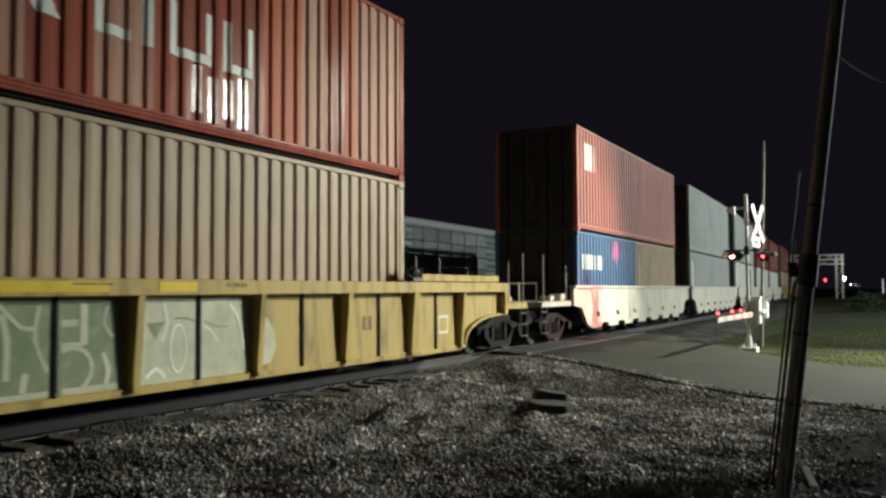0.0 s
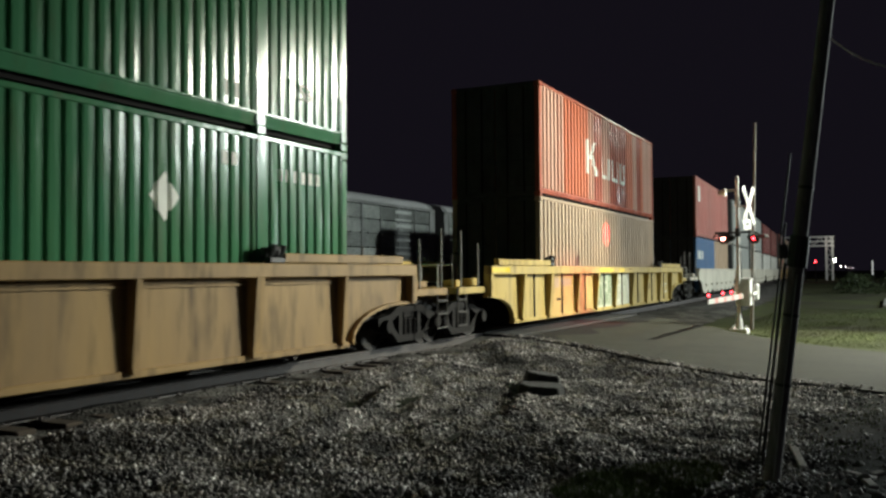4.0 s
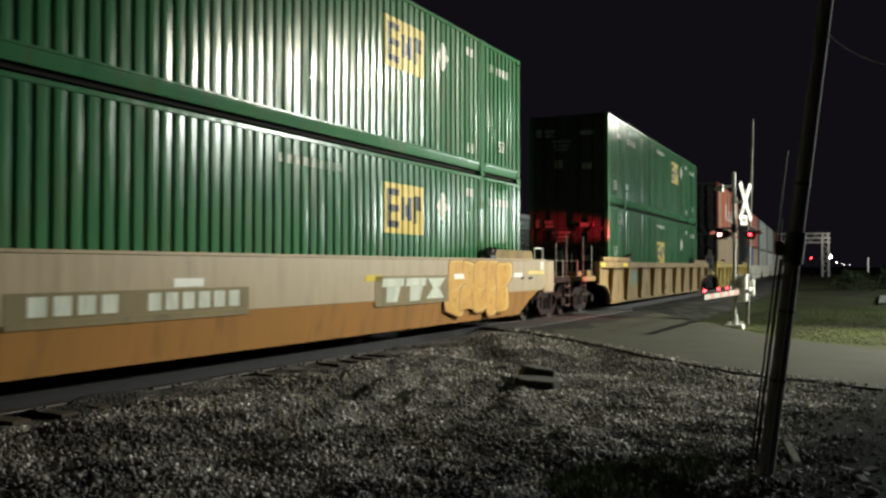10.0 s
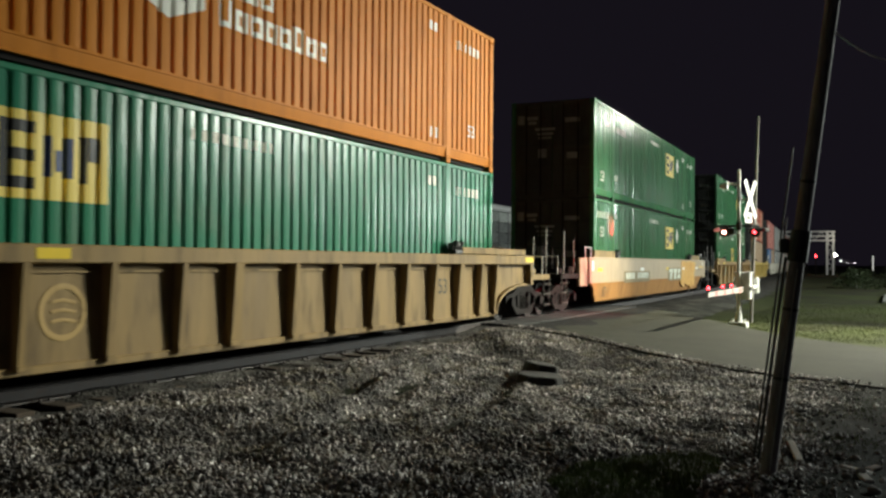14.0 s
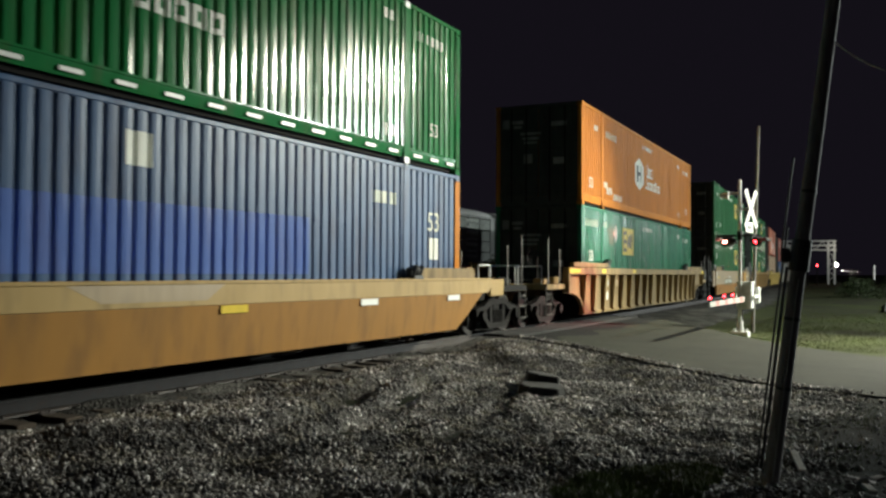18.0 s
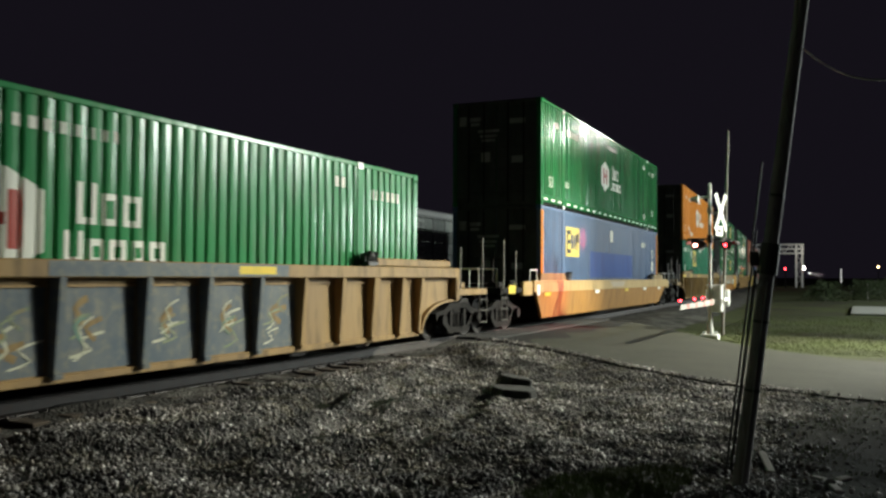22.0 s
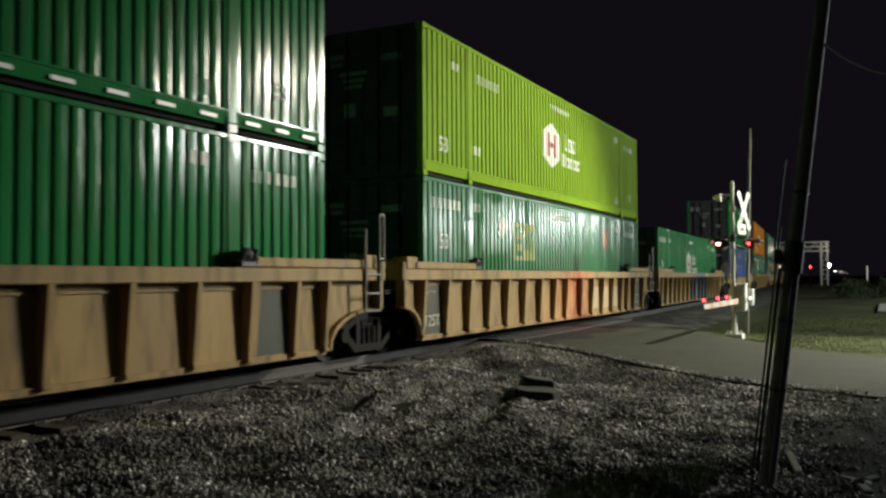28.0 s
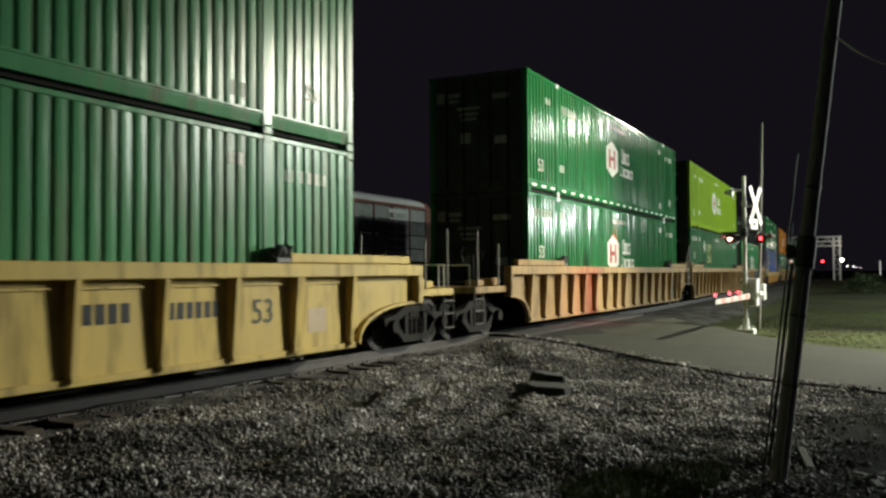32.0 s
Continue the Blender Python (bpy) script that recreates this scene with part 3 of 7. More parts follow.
def scatter_stones():
    rng = np.random.default_rng(4)
    ico = np.array([(1, 0, 0), (-1, 0, 0), (0, 1, 0), (0, -1, 0), (0, 0, 1), (0, 0, -1)]) * 1.15
    tri = np.array([(0, 2, 4), (2, 1, 4), (1, 3, 4), (3, 0, 4), (2, 0, 5), (1, 2, 5), (3, 1, 5), (0, 3, 5)])
    verts, faces, count = [], [], 0
    while count < 125000:
        x, y = 1.2 + 17.5 * rng.random() ** 1.15, -0.9 + 8.4 * rng.random()
        if y > 0.95 * x + 3.2 or x > 18.6 or not (on_gravel(x, y) or (y < 7.4 and x < road_edges(y)[0] + 0.35 * rng.random() ** 2)) or rng.random() > stony(x, y) * (0.22 if turf(x, y) else 1.0):
            continue
        s = 0.0075 + 0.019 * rng.random() ** 3 + (0.012 if rng.random() < 0.015 else 0)
        q = ico * s * (0.55 + 0.9 * rng.random((6, 1))) * (0.6 + 0.8 * rng.random(3))
        a = rng.random(3) * 6.283
        m = np.array(Euler(a).to_matrix())
        q = q @ m.T + (x, y, (ground_z(x, y) if x < road_edges(y)[0] - 0.12 else road_z(y, x) + 0.004) + 0.012 + 0.016 * rng.random())
        verts.append(q)
        faces.append(tri + 6 * count)
        count += 1
    v, f = np.concatenate(verts), np.concatenate(faces)
    me = bpy.data.meshes.new("ballast_stones")
    me.vertices.add(len(v))
    me.vertices.foreach_set("co", v.astype(np.float32).ravel())
    me.loops.add(len(f) * 3)
    me.loops.foreach_set("vertex_index", f.astype(np.int32).ravel())
    me.polygons.add(len(f))
    me.polygons.foreach_set("loop_start", np.arange(0, len(f) * 3, 3, dtype=np.int32))
    me.update()
    me.validate()
    me.materials.append(stone_material())
    tagged(new("ballast_stones", me), "loose grey crushed stones lying on the ground", "ballast", kind="stuff")


scatter_stones()


def scatter_grass():
    rng = np.random.default_rng(9)
    verts, faces = [], []

    def blades(x0, x1, y0, y1, n, h, w, rule):
        for _ in range(n):
            x, y = x0 + (x1 - x0) * rng.random(), y0 + (y1 - y0) * rng.random()
            if not rule(x, y):
                continue
            z, a = ground_z(x, y) - 0.01, rng.random() * 6.283
            k, lean = h * (0.5 + rng.random()), 0.6 * h * rng.random()
            dx, dy = math.cos(a) * w, math.sin(a) * w
            lx, ly = math.cos(a + 1.6) * lean, math.sin(a + 1.6) * lean
            i = len(verts)
            verts.extend([(x - dx, y - dy, z), (x + dx, y + dy, z), (x + lx, y + ly, z + k)])
            faces.append((i, i + 1, i + 2))

    blades(5.0, 8.9, 0.9, 2.8, 60000, 0.065, 0.005, turf)
    blades(2.0, 11, -0.6, 1.6, 2500, 0.05, 0.006, lambda x, y: noise.noise(Vector((x, y, 5.0))) > 0.22)
    blades(8.0, 14.0, -1.6, 0.8, 9000, 0.035, 0.005, lambda x, y: x < road_edges(y)[0] - 0.2 and noise.noise(Vector((x * 0.9, y * 0.9, 2.0))) > -0.1)
    blades(22, 44, -10, 4.5, 75000, 0.035, 0.010, lambda x, y: x > road_edges(y)[1] + 0.3 and not on_gravel(x, y) and not (46 < x < 58 and y < 0.5))
    me = bpy.data.meshes.new("grass")
    me.from_pydata(verts, [], faces)
    me.materials.append(GRASS)
    tagged(new("grass", me), "short rough grass in patches", "grass", kind="stuff")


scatter_grass()


def build_road():
    COLS = 64
    ys = spaced(-40, 60, -3, 14, 0.08)
    verts, faces = [], []
    for y in ys:
        near, far = road_edges(y)
        for k in range(COLS + 1):
            x = near + (far - near) * k / COLS + (0.16 * noise.noise(Vector((y * 1.7, k * 5.0, 1.0))) if k in (0, COLS) else 0.0)
            crown = 0.05 * (1 - (2 * k / COLS - 1) ** 2) if y < 4 else 0.0
            verts.append((x, y, max(road_z(y, x), -0.40) + crown))
    for i in range(len(ys) - 1):
        if 7.2 < (ys[i] + ys[i + 1]) / 2 < 10.6:
            continue
        for k in range(COLS):
            a = i * (COLS + 1) + k
            faces.append((a, a + 1, a + COLS + 2, a + COLS + 1))
    me = bpy.data.meshes.new("road")
    me.from_pydata(verts, [], faces)
    me.materials.append(ROAD)
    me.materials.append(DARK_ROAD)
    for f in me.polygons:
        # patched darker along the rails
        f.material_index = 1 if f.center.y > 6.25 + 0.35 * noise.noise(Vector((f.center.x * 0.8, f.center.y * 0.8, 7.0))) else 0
    ob = tagged(new("road", me), "worn pale asphalt road that crosses the tracks", "road", kind="structure")
    s = ob.modifiers.new("thickness", "SOLIDIFY")
    s.thickness, s.offset = 0.14, -1.0
    # pale lot farther on
    bm = bmesh.new()
    box(bm, 46, 58, -30, 0.4, -0.52, -0.36, 0.02)
    tagged(part("pavement", bm, CONCRETE), "pale paved driveway beyond the grass", "pavement", kind="structure")


build_road()


# ---------------- tracks ----------------
def build_track(across, x_from, x_to, ties, name):
    base = new(name)
    tagged(base, "steel rails on dark timber ties in ballast", "railway track", kind="structure")
    xs = spaced(x_from, x_to, 0, 64, 4.0, 1.3)
    for side in (-1, 1):
        for kind, prof, mat in (("rail", [(-0.075, -0.185), (0.075, -0.185), (0.072, -0.168), (0.012, -0.15), (0.010, -0.045), (0.036, -0.040), (0.036, -0.006),
                                          (-0.036, -0.006), (-0.036, -0.040), (-0.010, -0.045), (-0.012, -0.15), (-0.072, -0.168)], RAIL_SIDE),
                                ("rail_head", [(-0.034, -0.005), (0.034, -0.005), (0.026, 0.001), (-0.026, 0.001)], RAIL_HEAD)):
            verts, faces, m = [], [], len(prof)
            for x in xs:
                for a, z in prof:
                    verts.append((x, line_y(x, across) + side * 0.7525 + a, z))
            for i in range(len(xs) - 1):
                for j in range(m):
                    a, b = i * m + j, i * m + (j + 1) % m
                    faces.append((a, b, b + m, a + m))
            me = bpy.data.meshes.new(kind)
            me.from_pydata(verts, [], faces)
            me.materials.append(mat)
            ob = new(kind, me)
            ob.parent = base

    def tie(bm):
        box(bm, -0.115, 0.115, -1.3, 1.3, -0.37, -0.188, 0.012)

    def plate(bm):
        box(bm, -0.09, 0.09, -0.17, 0.17, -0.189, -0.176, 0.004)
        for dx in (-0.06, 0.06):
            for dy in (-0.11, 0.11):
                box(bm, dx - 0.012, dx + 0.012, dy - 0.012, dy + 0.012, -0.180, -0.150)

    rng = random.Random(5)
    for k in range(ties):
        x = x_from * 0 - 2.0 + 0.52 * k
        at = pose(x, line_y(x, across) + rng.uniform(-0.04, 0.04), 0, 0, 0, rng.uniform(-1.5, 1.5))
        t = shared("tie", "tie", tie, TIE_WOOD, base, at=at)
        if k < 90:
            shared("tie_plate", "tie_plate", plate, RAIL_SIDE, t, at=pose(0, -0.7525, 0))
    return base


build_track(0.0, -60, 320, 130, "track_1")
build_track(FAR_TRACK, -90, 320, 40, "track_2")


def crossing_panels():
    base = tagged(new("crossing_surface"), "dark rubber crossing panels between the rails", "level crossing", kind="structure")

    def panel(bm):
        box(bm, -0.60, 0.60, -0.5, 0.5, -0.10, 0.0, 0.015)

    for row, (off, wide) in enumerate(((-1.28, 0.94), (-0.33, 0.62), (0.33, 0.62), (1.28, 0.94))):
        for k in range(8):
            y = TRACK_Y + off
            near, _ = road_edges(y)
            x = near + 0.8 + 1.24 * k
            at = pose(x, line_y(x) + off, -0.012) @ Matrix.Diagonal((1, wide, 1, 1))
            shared("panel", "panel", panel, PANEL_RUBBER, base, at=at)


crossing_panels()

# ---------------- the train ----------------
SPEED = (4.6807, 1.3701, -0.8548, 0.3055)
MOVERS = []          # thing, place along the train, half its wheelbase, height, side shift, which train


def gone(t):
    """Metres that the train has gone at t."""
    u = t / 32.0
    return 32.0 * sum(c * u ** (k + 1) for k, c in enumerate(SPEED))


def rides(thing, s, half, z=0.0, across=0.0, line=0):
    MOVERS.append((thing, s, half, z, across, line))


def corr_profile(x0, x1, pitch, deep, y, crest=0.36, slope=0.10, swell=0.003):
    """Zigzag of pressed sheet with slightly swollen ridges: points (x, y); outward is -y."""
    n = max(1, round((x1 - x0) / pitch))
    p = (x1 - x0) / n
    rng = random.Random(n)
    out = [(x0, y)]
    c = crest / 2
    for i in range(n):
        a = x0 + i * p
        lip = [y + swell + rng.uniform(-0.002, 0.002) for _ in range(2)]
        out += [(a + c * p, lip[0]), (a + (c + slope) * p, y + deep), (a + (1 - c - slope) * p, y + deep), (a + (1 - c) * p, lip[1]),
                (a + p, y + (rng.uniform(-0.0012, 0.0012) if i < n - 1 else 0.0))]
    return out


def corr_sheet(bm, prof, z0, z1):
    lo = [bm.verts.new((x, y, z0)) for x, y in prof]
    hi = [bm.verts.new((x, y, z1)) for x, y in prof]
    for i in range(len(prof) - 1):
        bm.faces.new((lo[i], lo[i + 1], hi[i + 1], hi[i]))


def clip_profile(prof, a, b, lift):
    out = []
    for (xa, ya), (xb, yb) in zip(prof, prof[1:]):
        if xb <= a or xa >= b or xb - xa < 1e-6:
            continue
        lo, hi = max(a, xa), min(b, xb)
        f = lambda x: ya + (yb - ya) * (x - xa) / (xb - xa)
        if not out:
            out.append((lo, f(lo) - lift))
        out.append((hi, f(hi) - lift))
    return out


class Box:
    """A shipping container: the Empty and what is needed to mark its sides."""

    def __init__(self, length, colour, label, post=None, wide=2.591, high=2.896, pitch=0.215, deep=0.036, trim=None, tape=False, group="containers on the train"):
        self.length, self.high, self.wide = length, high, wide
        self.base = tagged(new("shipping_container"), label, "container", group)
        trim = trim or colour
        w, h = wide / 2, length / 2
        sill = 0.31 if post else 0.21
        key = (length, high, pitch, bool(post))
        b = self.base
        cuts = [-h + 0.14, h - 0.14] if not post else [-h + 0.10, -post - 0.09, post + 0.09, h - 0.10]
        spans = [(cuts[0], cuts[1])] if not post else [(cuts[0], cuts[1]), (cuts[1] + 0.18, cuts[2] - 0.18), (cuts[2], cuts[3])]
        self.spans = spans
        self.profiles = [corr_profile(a, c, pitch, 0.048 if post else deep, -w + 0.012, *((0.64, 0.05, 0.0032) if post else (0.52, 0.09, 0.003))) for a, c in spans]

        def wall(bm):
            for prof in self.profiles:
                corr_sheet(bm, prof, sill - 0.01, high - 0.07)

        def wall_far(bm):
            wall(bm)
            for v in bm.verts:
                v.co.y *= -1
            bmesh.ops.reverse_faces(bm, faces=bm.faces)

        shared("side_wall", ("wall", key), wall, colour, b)
        shared("side_wall", ("wall_far", key), wall_far, colour, b)
        for sy in (-1, 1):
            y0, y1 = sorted((sy * w, sy * (w - 0.09)))
            gaps = spans
            for i, (a, c) in enumerate(gaps):
                shared("bottom_rail", ("bottom", key, sy, i), lambda bm: sill_rail(bm, a - 0.02, c + 0.02, sy, w, 0.105 if post else 0.085, sill), trim, b)
            shared("top_rail", ("top", key, sy), lambda bm: box(bm, -h + 0.1, h - 0.1, y0, y1, high - 0.075, high - 0.004, 0.012), trim, b)
            for sx in (-1, 1):
                xa, xb = sorted((sx * h, sx * (h - 0.15)))
                shared("corner_post", ("post", key, sx, sy), lambda bm: box(bm, xa, xb, *sorted((sy * w, sy * (w - 0.13))), 0.13, high - 0.13, 0.015), trim, b)
                if post:
                    shared("lift_post", ("lift", key, sx, sy), lambda bm: box(bm, sx * post - 0.10, sx * post + 0.10, *sorted((sy * (w + 0.004), sy * (w - 0.11))), 0.12, high - 0.10, 0.012), trim, b)
                for top in (0, 1):
                    z0, z1 = (high - 0.12, high) if top else (0.0, 0.12)
                    for pp in ((h - 0.09,) if not post else (h - 0.09, post)):
                        shared("corner_casting", ("cast", key, sx, sy, top, pp), lambda bm: casting(bm, sx * pp, sy * w, sy, z0, z1), GALV if (tape and pp == post) else trim, b)
        shared("roof", ("roof", key), lambda bm: roof(bm, h, w, high), colour, b)
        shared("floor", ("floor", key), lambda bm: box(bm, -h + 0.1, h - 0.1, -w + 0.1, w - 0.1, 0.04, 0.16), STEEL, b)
        shared("front_wall", ("front", key), lambda bm: end_wall(bm, h, w, sill, high), colour, b)
        # doors, sills, headers and rods are dark for the shade on the ends
        for sy in (-1, 1):
            d = shared("door", ("door", key, sy), lambda bm: door_leaf(bm, h, w, sy, sill, high), SHADED_END, b)
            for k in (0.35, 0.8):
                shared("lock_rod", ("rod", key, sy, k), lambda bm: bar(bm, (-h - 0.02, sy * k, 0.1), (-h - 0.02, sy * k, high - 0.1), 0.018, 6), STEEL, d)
        shared("door_sill", ("dsill", key), lambda bm: door_beam(bm, h, w, 0.0, sill - 0.065), SHADED_END, b)
        shared("door_header", ("dhead", key), lambda bm: door_beam(bm, h, w, high - 0.096, high - 0.005), SHADED_END, b)
        shared("front_sill", ("fsill", key), lambda bm: box(bm, h - 0.12, h - 0.002, -w + 0.12, w - 0.12, 0.0, sill - 0.045, 0.01), SHADED_END, b)
        shared("front_header", ("fhead", key), lambda bm: box(bm, h - 0.12, h - 0.002, -w + 0.12, w - 0.12, high - 0.098, high - 0.005, 0.01), SHADED_END, b)
        if tape:
            for a, c in spans:
                n = max(2, round((c - a) / 0.75))
                for k in range(n):
                    x = a + (c - a) * (k + 0.5) / n
                    shared("reflective_strip", ("tape", round(x, 3)), lambda bm: box(bm, x - 0.15, x + 0.15, -w - 0.004, -w + 0.002, 0.155, 0.205), SIGN_WHITE, b)

    def shape(self, name, a, c, z0, z1, mat, lift=0.004, label=""):
        """Paint laid on the pressed wall, from a to c along it."""
        bm = bmesh.new()
        for prof in self.profiles:
            p = clip_profile(prof, a, c, lift)
            if len(p) > 1:
                corr_sheet(bm, p, z0, z1)
        return part(name, bm, mat, self.base, label)

    def slanted(self, name, outline, mat, lift=0.004, label=""):
        """A convex painted outline (x, z) on the pressed wall."""
        bm = bmesh.new()

        def reach(x):
            zs = []
            for (xa, za), (xb, zb) in zip(outline, outline[1:] + outline[:1]):
                if min(xa, xb) - 1e-9 <= x <= max(xa, xb) + 1e-9:
                    zs += [za, zb] if abs(xa - xb) < 1e-9 else [za + (zb - za) * (x - xa) / (xb - xa)]
            return min(zs), max(zs)

        a, c = min(p[0] for p in outline), max(p[0] for p in outline)
        for prof in self.profiles:
            p = clip_profile(prof, a, c, lift)
            extra = sorted({round(x, 4) for x, _ in outline if p and p[0][0] < x < p[-1][0]})
            pts = []
            for (xa, ya), (xb, yb) in zip(p, p[1:]):
                pts.append((xa, ya))
                for x in extra:
                    if xa < x < xb:
                        pts.append((x, ya + (yb - ya) * (x - xa) / (xb - xa)))
            if p:
                pts.append(p[-1])
            col = [(x, y, *reach(x)) for x, y in pts]
            lo = [bm.verts.new((x, y, z)) for x, y, z, _ in col]
            hi = [bm.verts.new((x, y, z)) for x, y, _, z in col]
            for i in range(len(col) - 1):
                try:
                    bm.faces.new((lo[i], lo[i + 1], hi[i + 1], hi[i]))
                except ValueError:
                    pass
        return part(name, bm, mat, self.base, label)

    def number(self, text, x, z, size, mat=None):
        write("stencilled_number", text, self.base, pose(x, -self.wide / 2 + 0.004, z, 90), size, mat or MARK_WHITE)

    def bars(self, x, z, widths, high, gap=0.08, mat=None):
        """Small lettering that nobody can read."""
        for w in widths:
            self.shape("lettering", x, x + w, z, z + high, mat or MARK_WHITE)
            x += w + gap


TEXTS = {}


def write(name, text, parent, at, size, mat):
    key = (text, round(size, 3))
    if key not in TEXTS:
        c = bpy.data.curves.new(name, "FONT")
        c.body, c.size, c.align_x = text, size, "CENTER"
        c.extrude = 0.001
        o = new(name, c)
        bpy.context.view_layer.update()
        me = bpy.data.meshes.new_from_object(o.evaluated_get(bpy.context.evaluated_depsgraph_get()))
        bpy.data.objects.remove(o)
        if not me.materials:
            me.materials.append(mat)
        TEXTS[key] = me
    ob = new(name, TEXTS[key])
    ob.material_slots[0].link = "OBJECT"
    ob.material_slots[0].material = mat
    ob.parent = parent
    ob.matrix_basis = at
    return ob


def sill_rail(bm, x0, x1, sy, w, z0, z1):
    """The lower side rail: a lip along its top, a step, and a face that leans in towards the foot."""
    out = [(w - 0.09, z1), (w - 0.003, z1), (w, z1 - 0.006), (w, z1 - 0.030), (w - 0.012, z1 - 0.036), (w - 0.016, z1 - 0.07), (w - 0.032, z0 + 0.03), (w - 0.020, z0 + 0.022), (w - 0.024, z0), (w - 0.09, z0)]
    prism_x(bm, [(sy * y, z) for y, z in out], x0, x1)


def casting(bm, x, y, sy, z0, z1):
    box(bm, x - 0.09, x + 0.09, *sorted((y + sy * 0.008, y - sy * 0.16)), z0, z1, 0.012)
    box(bm, x - 0.03, x + 0.03, *sorted((y + sy * 0.0095, y)), z0 + 0.03, z1 - 0.03)


def roof(bm, h, w, high):
    prof = corr_profile(-h + 0.15, h - 0.15, 0.45, 0.02, 0.0)
    lo = [bm.verts.new((x, -w + 0.08, high - 0.035 + y)) for x, y in prof]
    hi = [bm.verts.new((x, w - 0.08, high - 0.035 + y)) for x, y in prof]
    for i in range(len(prof) - 1):
        bm.faces.new((lo[i], lo[i + 1], hi[i + 1], hi[i]))


def end_wall(bm, h, w, sill, high):
    prof = corr_profile(-w + 0.13, w - 0.13, 0.24, 0.04, 0.0)
    lo = [bm.verts.new((h - 0.02 - y, x, sill - 0.04)) for x, y in prof]
    hi = [bm.verts.new((h - 0.02 - y, x, high - 0.1)) for x, y in prof]
    for i in range(len(prof) - 1):
        bm.faces.new((lo[i], lo[i + 1], hi[i + 1], hi[i]))


def door_leaf(bm, h, w, sy, sill, high):
    """One pressed leaf with four shallow level panels."""
    y0, y1 = sorted((sy * 0.012, sy * (w - 0.13)))
    out = [(-h + 0.06, sill - 0.06), (-h + 0.012, sill - 0.06)]
    step = (high - sill - 0.10) / 4
    for k in range(4):
        z = sill + k * step
        out += [(-h + 0.012, z + 0.05), (-h + 0.028, z + 0.07), (-h + 0.028, z + step - 0.07), (-h + 0.012, z + step - 0.05)]
    out += [(-h + 0.012, high - 0.10), (-h + 0.06, high - 0.10)]
    prism(bm, out, y0, y1)


def door_beam(bm, h, w, z0, z1):
    box(bm, -h + 0.002, -h + 0.1, -w + 0.13, w - 0.13, z0, z1, 0.01)


def box53(colour, label, trim=None, tape=False, post=5.97):
    b = Box(16.154, colour, label, post, trim=trim, tape=tape)
    # faint marks on the doors
    x = -16.154 / 2 - 0.012
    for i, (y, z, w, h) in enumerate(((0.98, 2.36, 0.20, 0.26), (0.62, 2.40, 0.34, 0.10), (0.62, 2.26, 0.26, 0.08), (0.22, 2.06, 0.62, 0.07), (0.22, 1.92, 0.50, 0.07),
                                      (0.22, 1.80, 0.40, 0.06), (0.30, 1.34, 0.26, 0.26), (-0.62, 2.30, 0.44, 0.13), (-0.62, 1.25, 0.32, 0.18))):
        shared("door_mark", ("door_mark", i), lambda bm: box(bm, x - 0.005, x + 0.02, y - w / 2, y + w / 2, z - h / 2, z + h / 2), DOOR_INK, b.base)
    return b


def box40(colour, label, high=2.896, length=12.192):
    return Box(length, colour, label, None, 2.438, high, 0.285, 0.036)


def yellow_logo(b, x, z, faded=False):
    """A square of yellow with dark and blue blocks on it."""
    b.shape("logo_square", x, x + 1.42, z, z + 0.88, LOGO_FADED if faded else LOGO_YELLOW, 0.004, "yellow square logo panel")
    dark, blue = (WORN_GREEN, WORN_GREEN) if faded else (LOGO_BLACK, LOGO_BLUE)
    b.shape("logo_mark", x + 0.10, x + 0.20, z + 0.10, z + 0.78, dark, 0.007)
    for k in (0.10, 0.38, 0.66):
        b.shape("logo_mark", x + 0.21, x + 0.50, z + k, z + k + 0.12, dark, 0.007)
    b.shape("logo_mark", x + 0.60, x + 0.70, z + 0.24, z + 0.66, blue, 0.007)
    b.shape("logo_mark", x + 0.74, x + 0.82, z + 0.30, z + 0.52, blue, 0.007)
    b.shape("logo_mark", x + 0.86, x + 0.96, z + 0.24, z + 0.66, blue, 0.007)
    b.shape("logo_mark", x + 1.06, x + 1.14, z + 0.20, z + 0.70, dark, 0.007)
    b.shape("logo_mark", x + 1.15, x + 1.32, z + 0.44, z + 0.70, dark, 0.007)


def diamond(b, x, z):
    b.slanted("placard", [(x - 0.24, z), (x, z - 0.30), (x + 0.24, z), (x, z + 0.30)], LOGO_WHITE, 0.006, "white diamond placard")


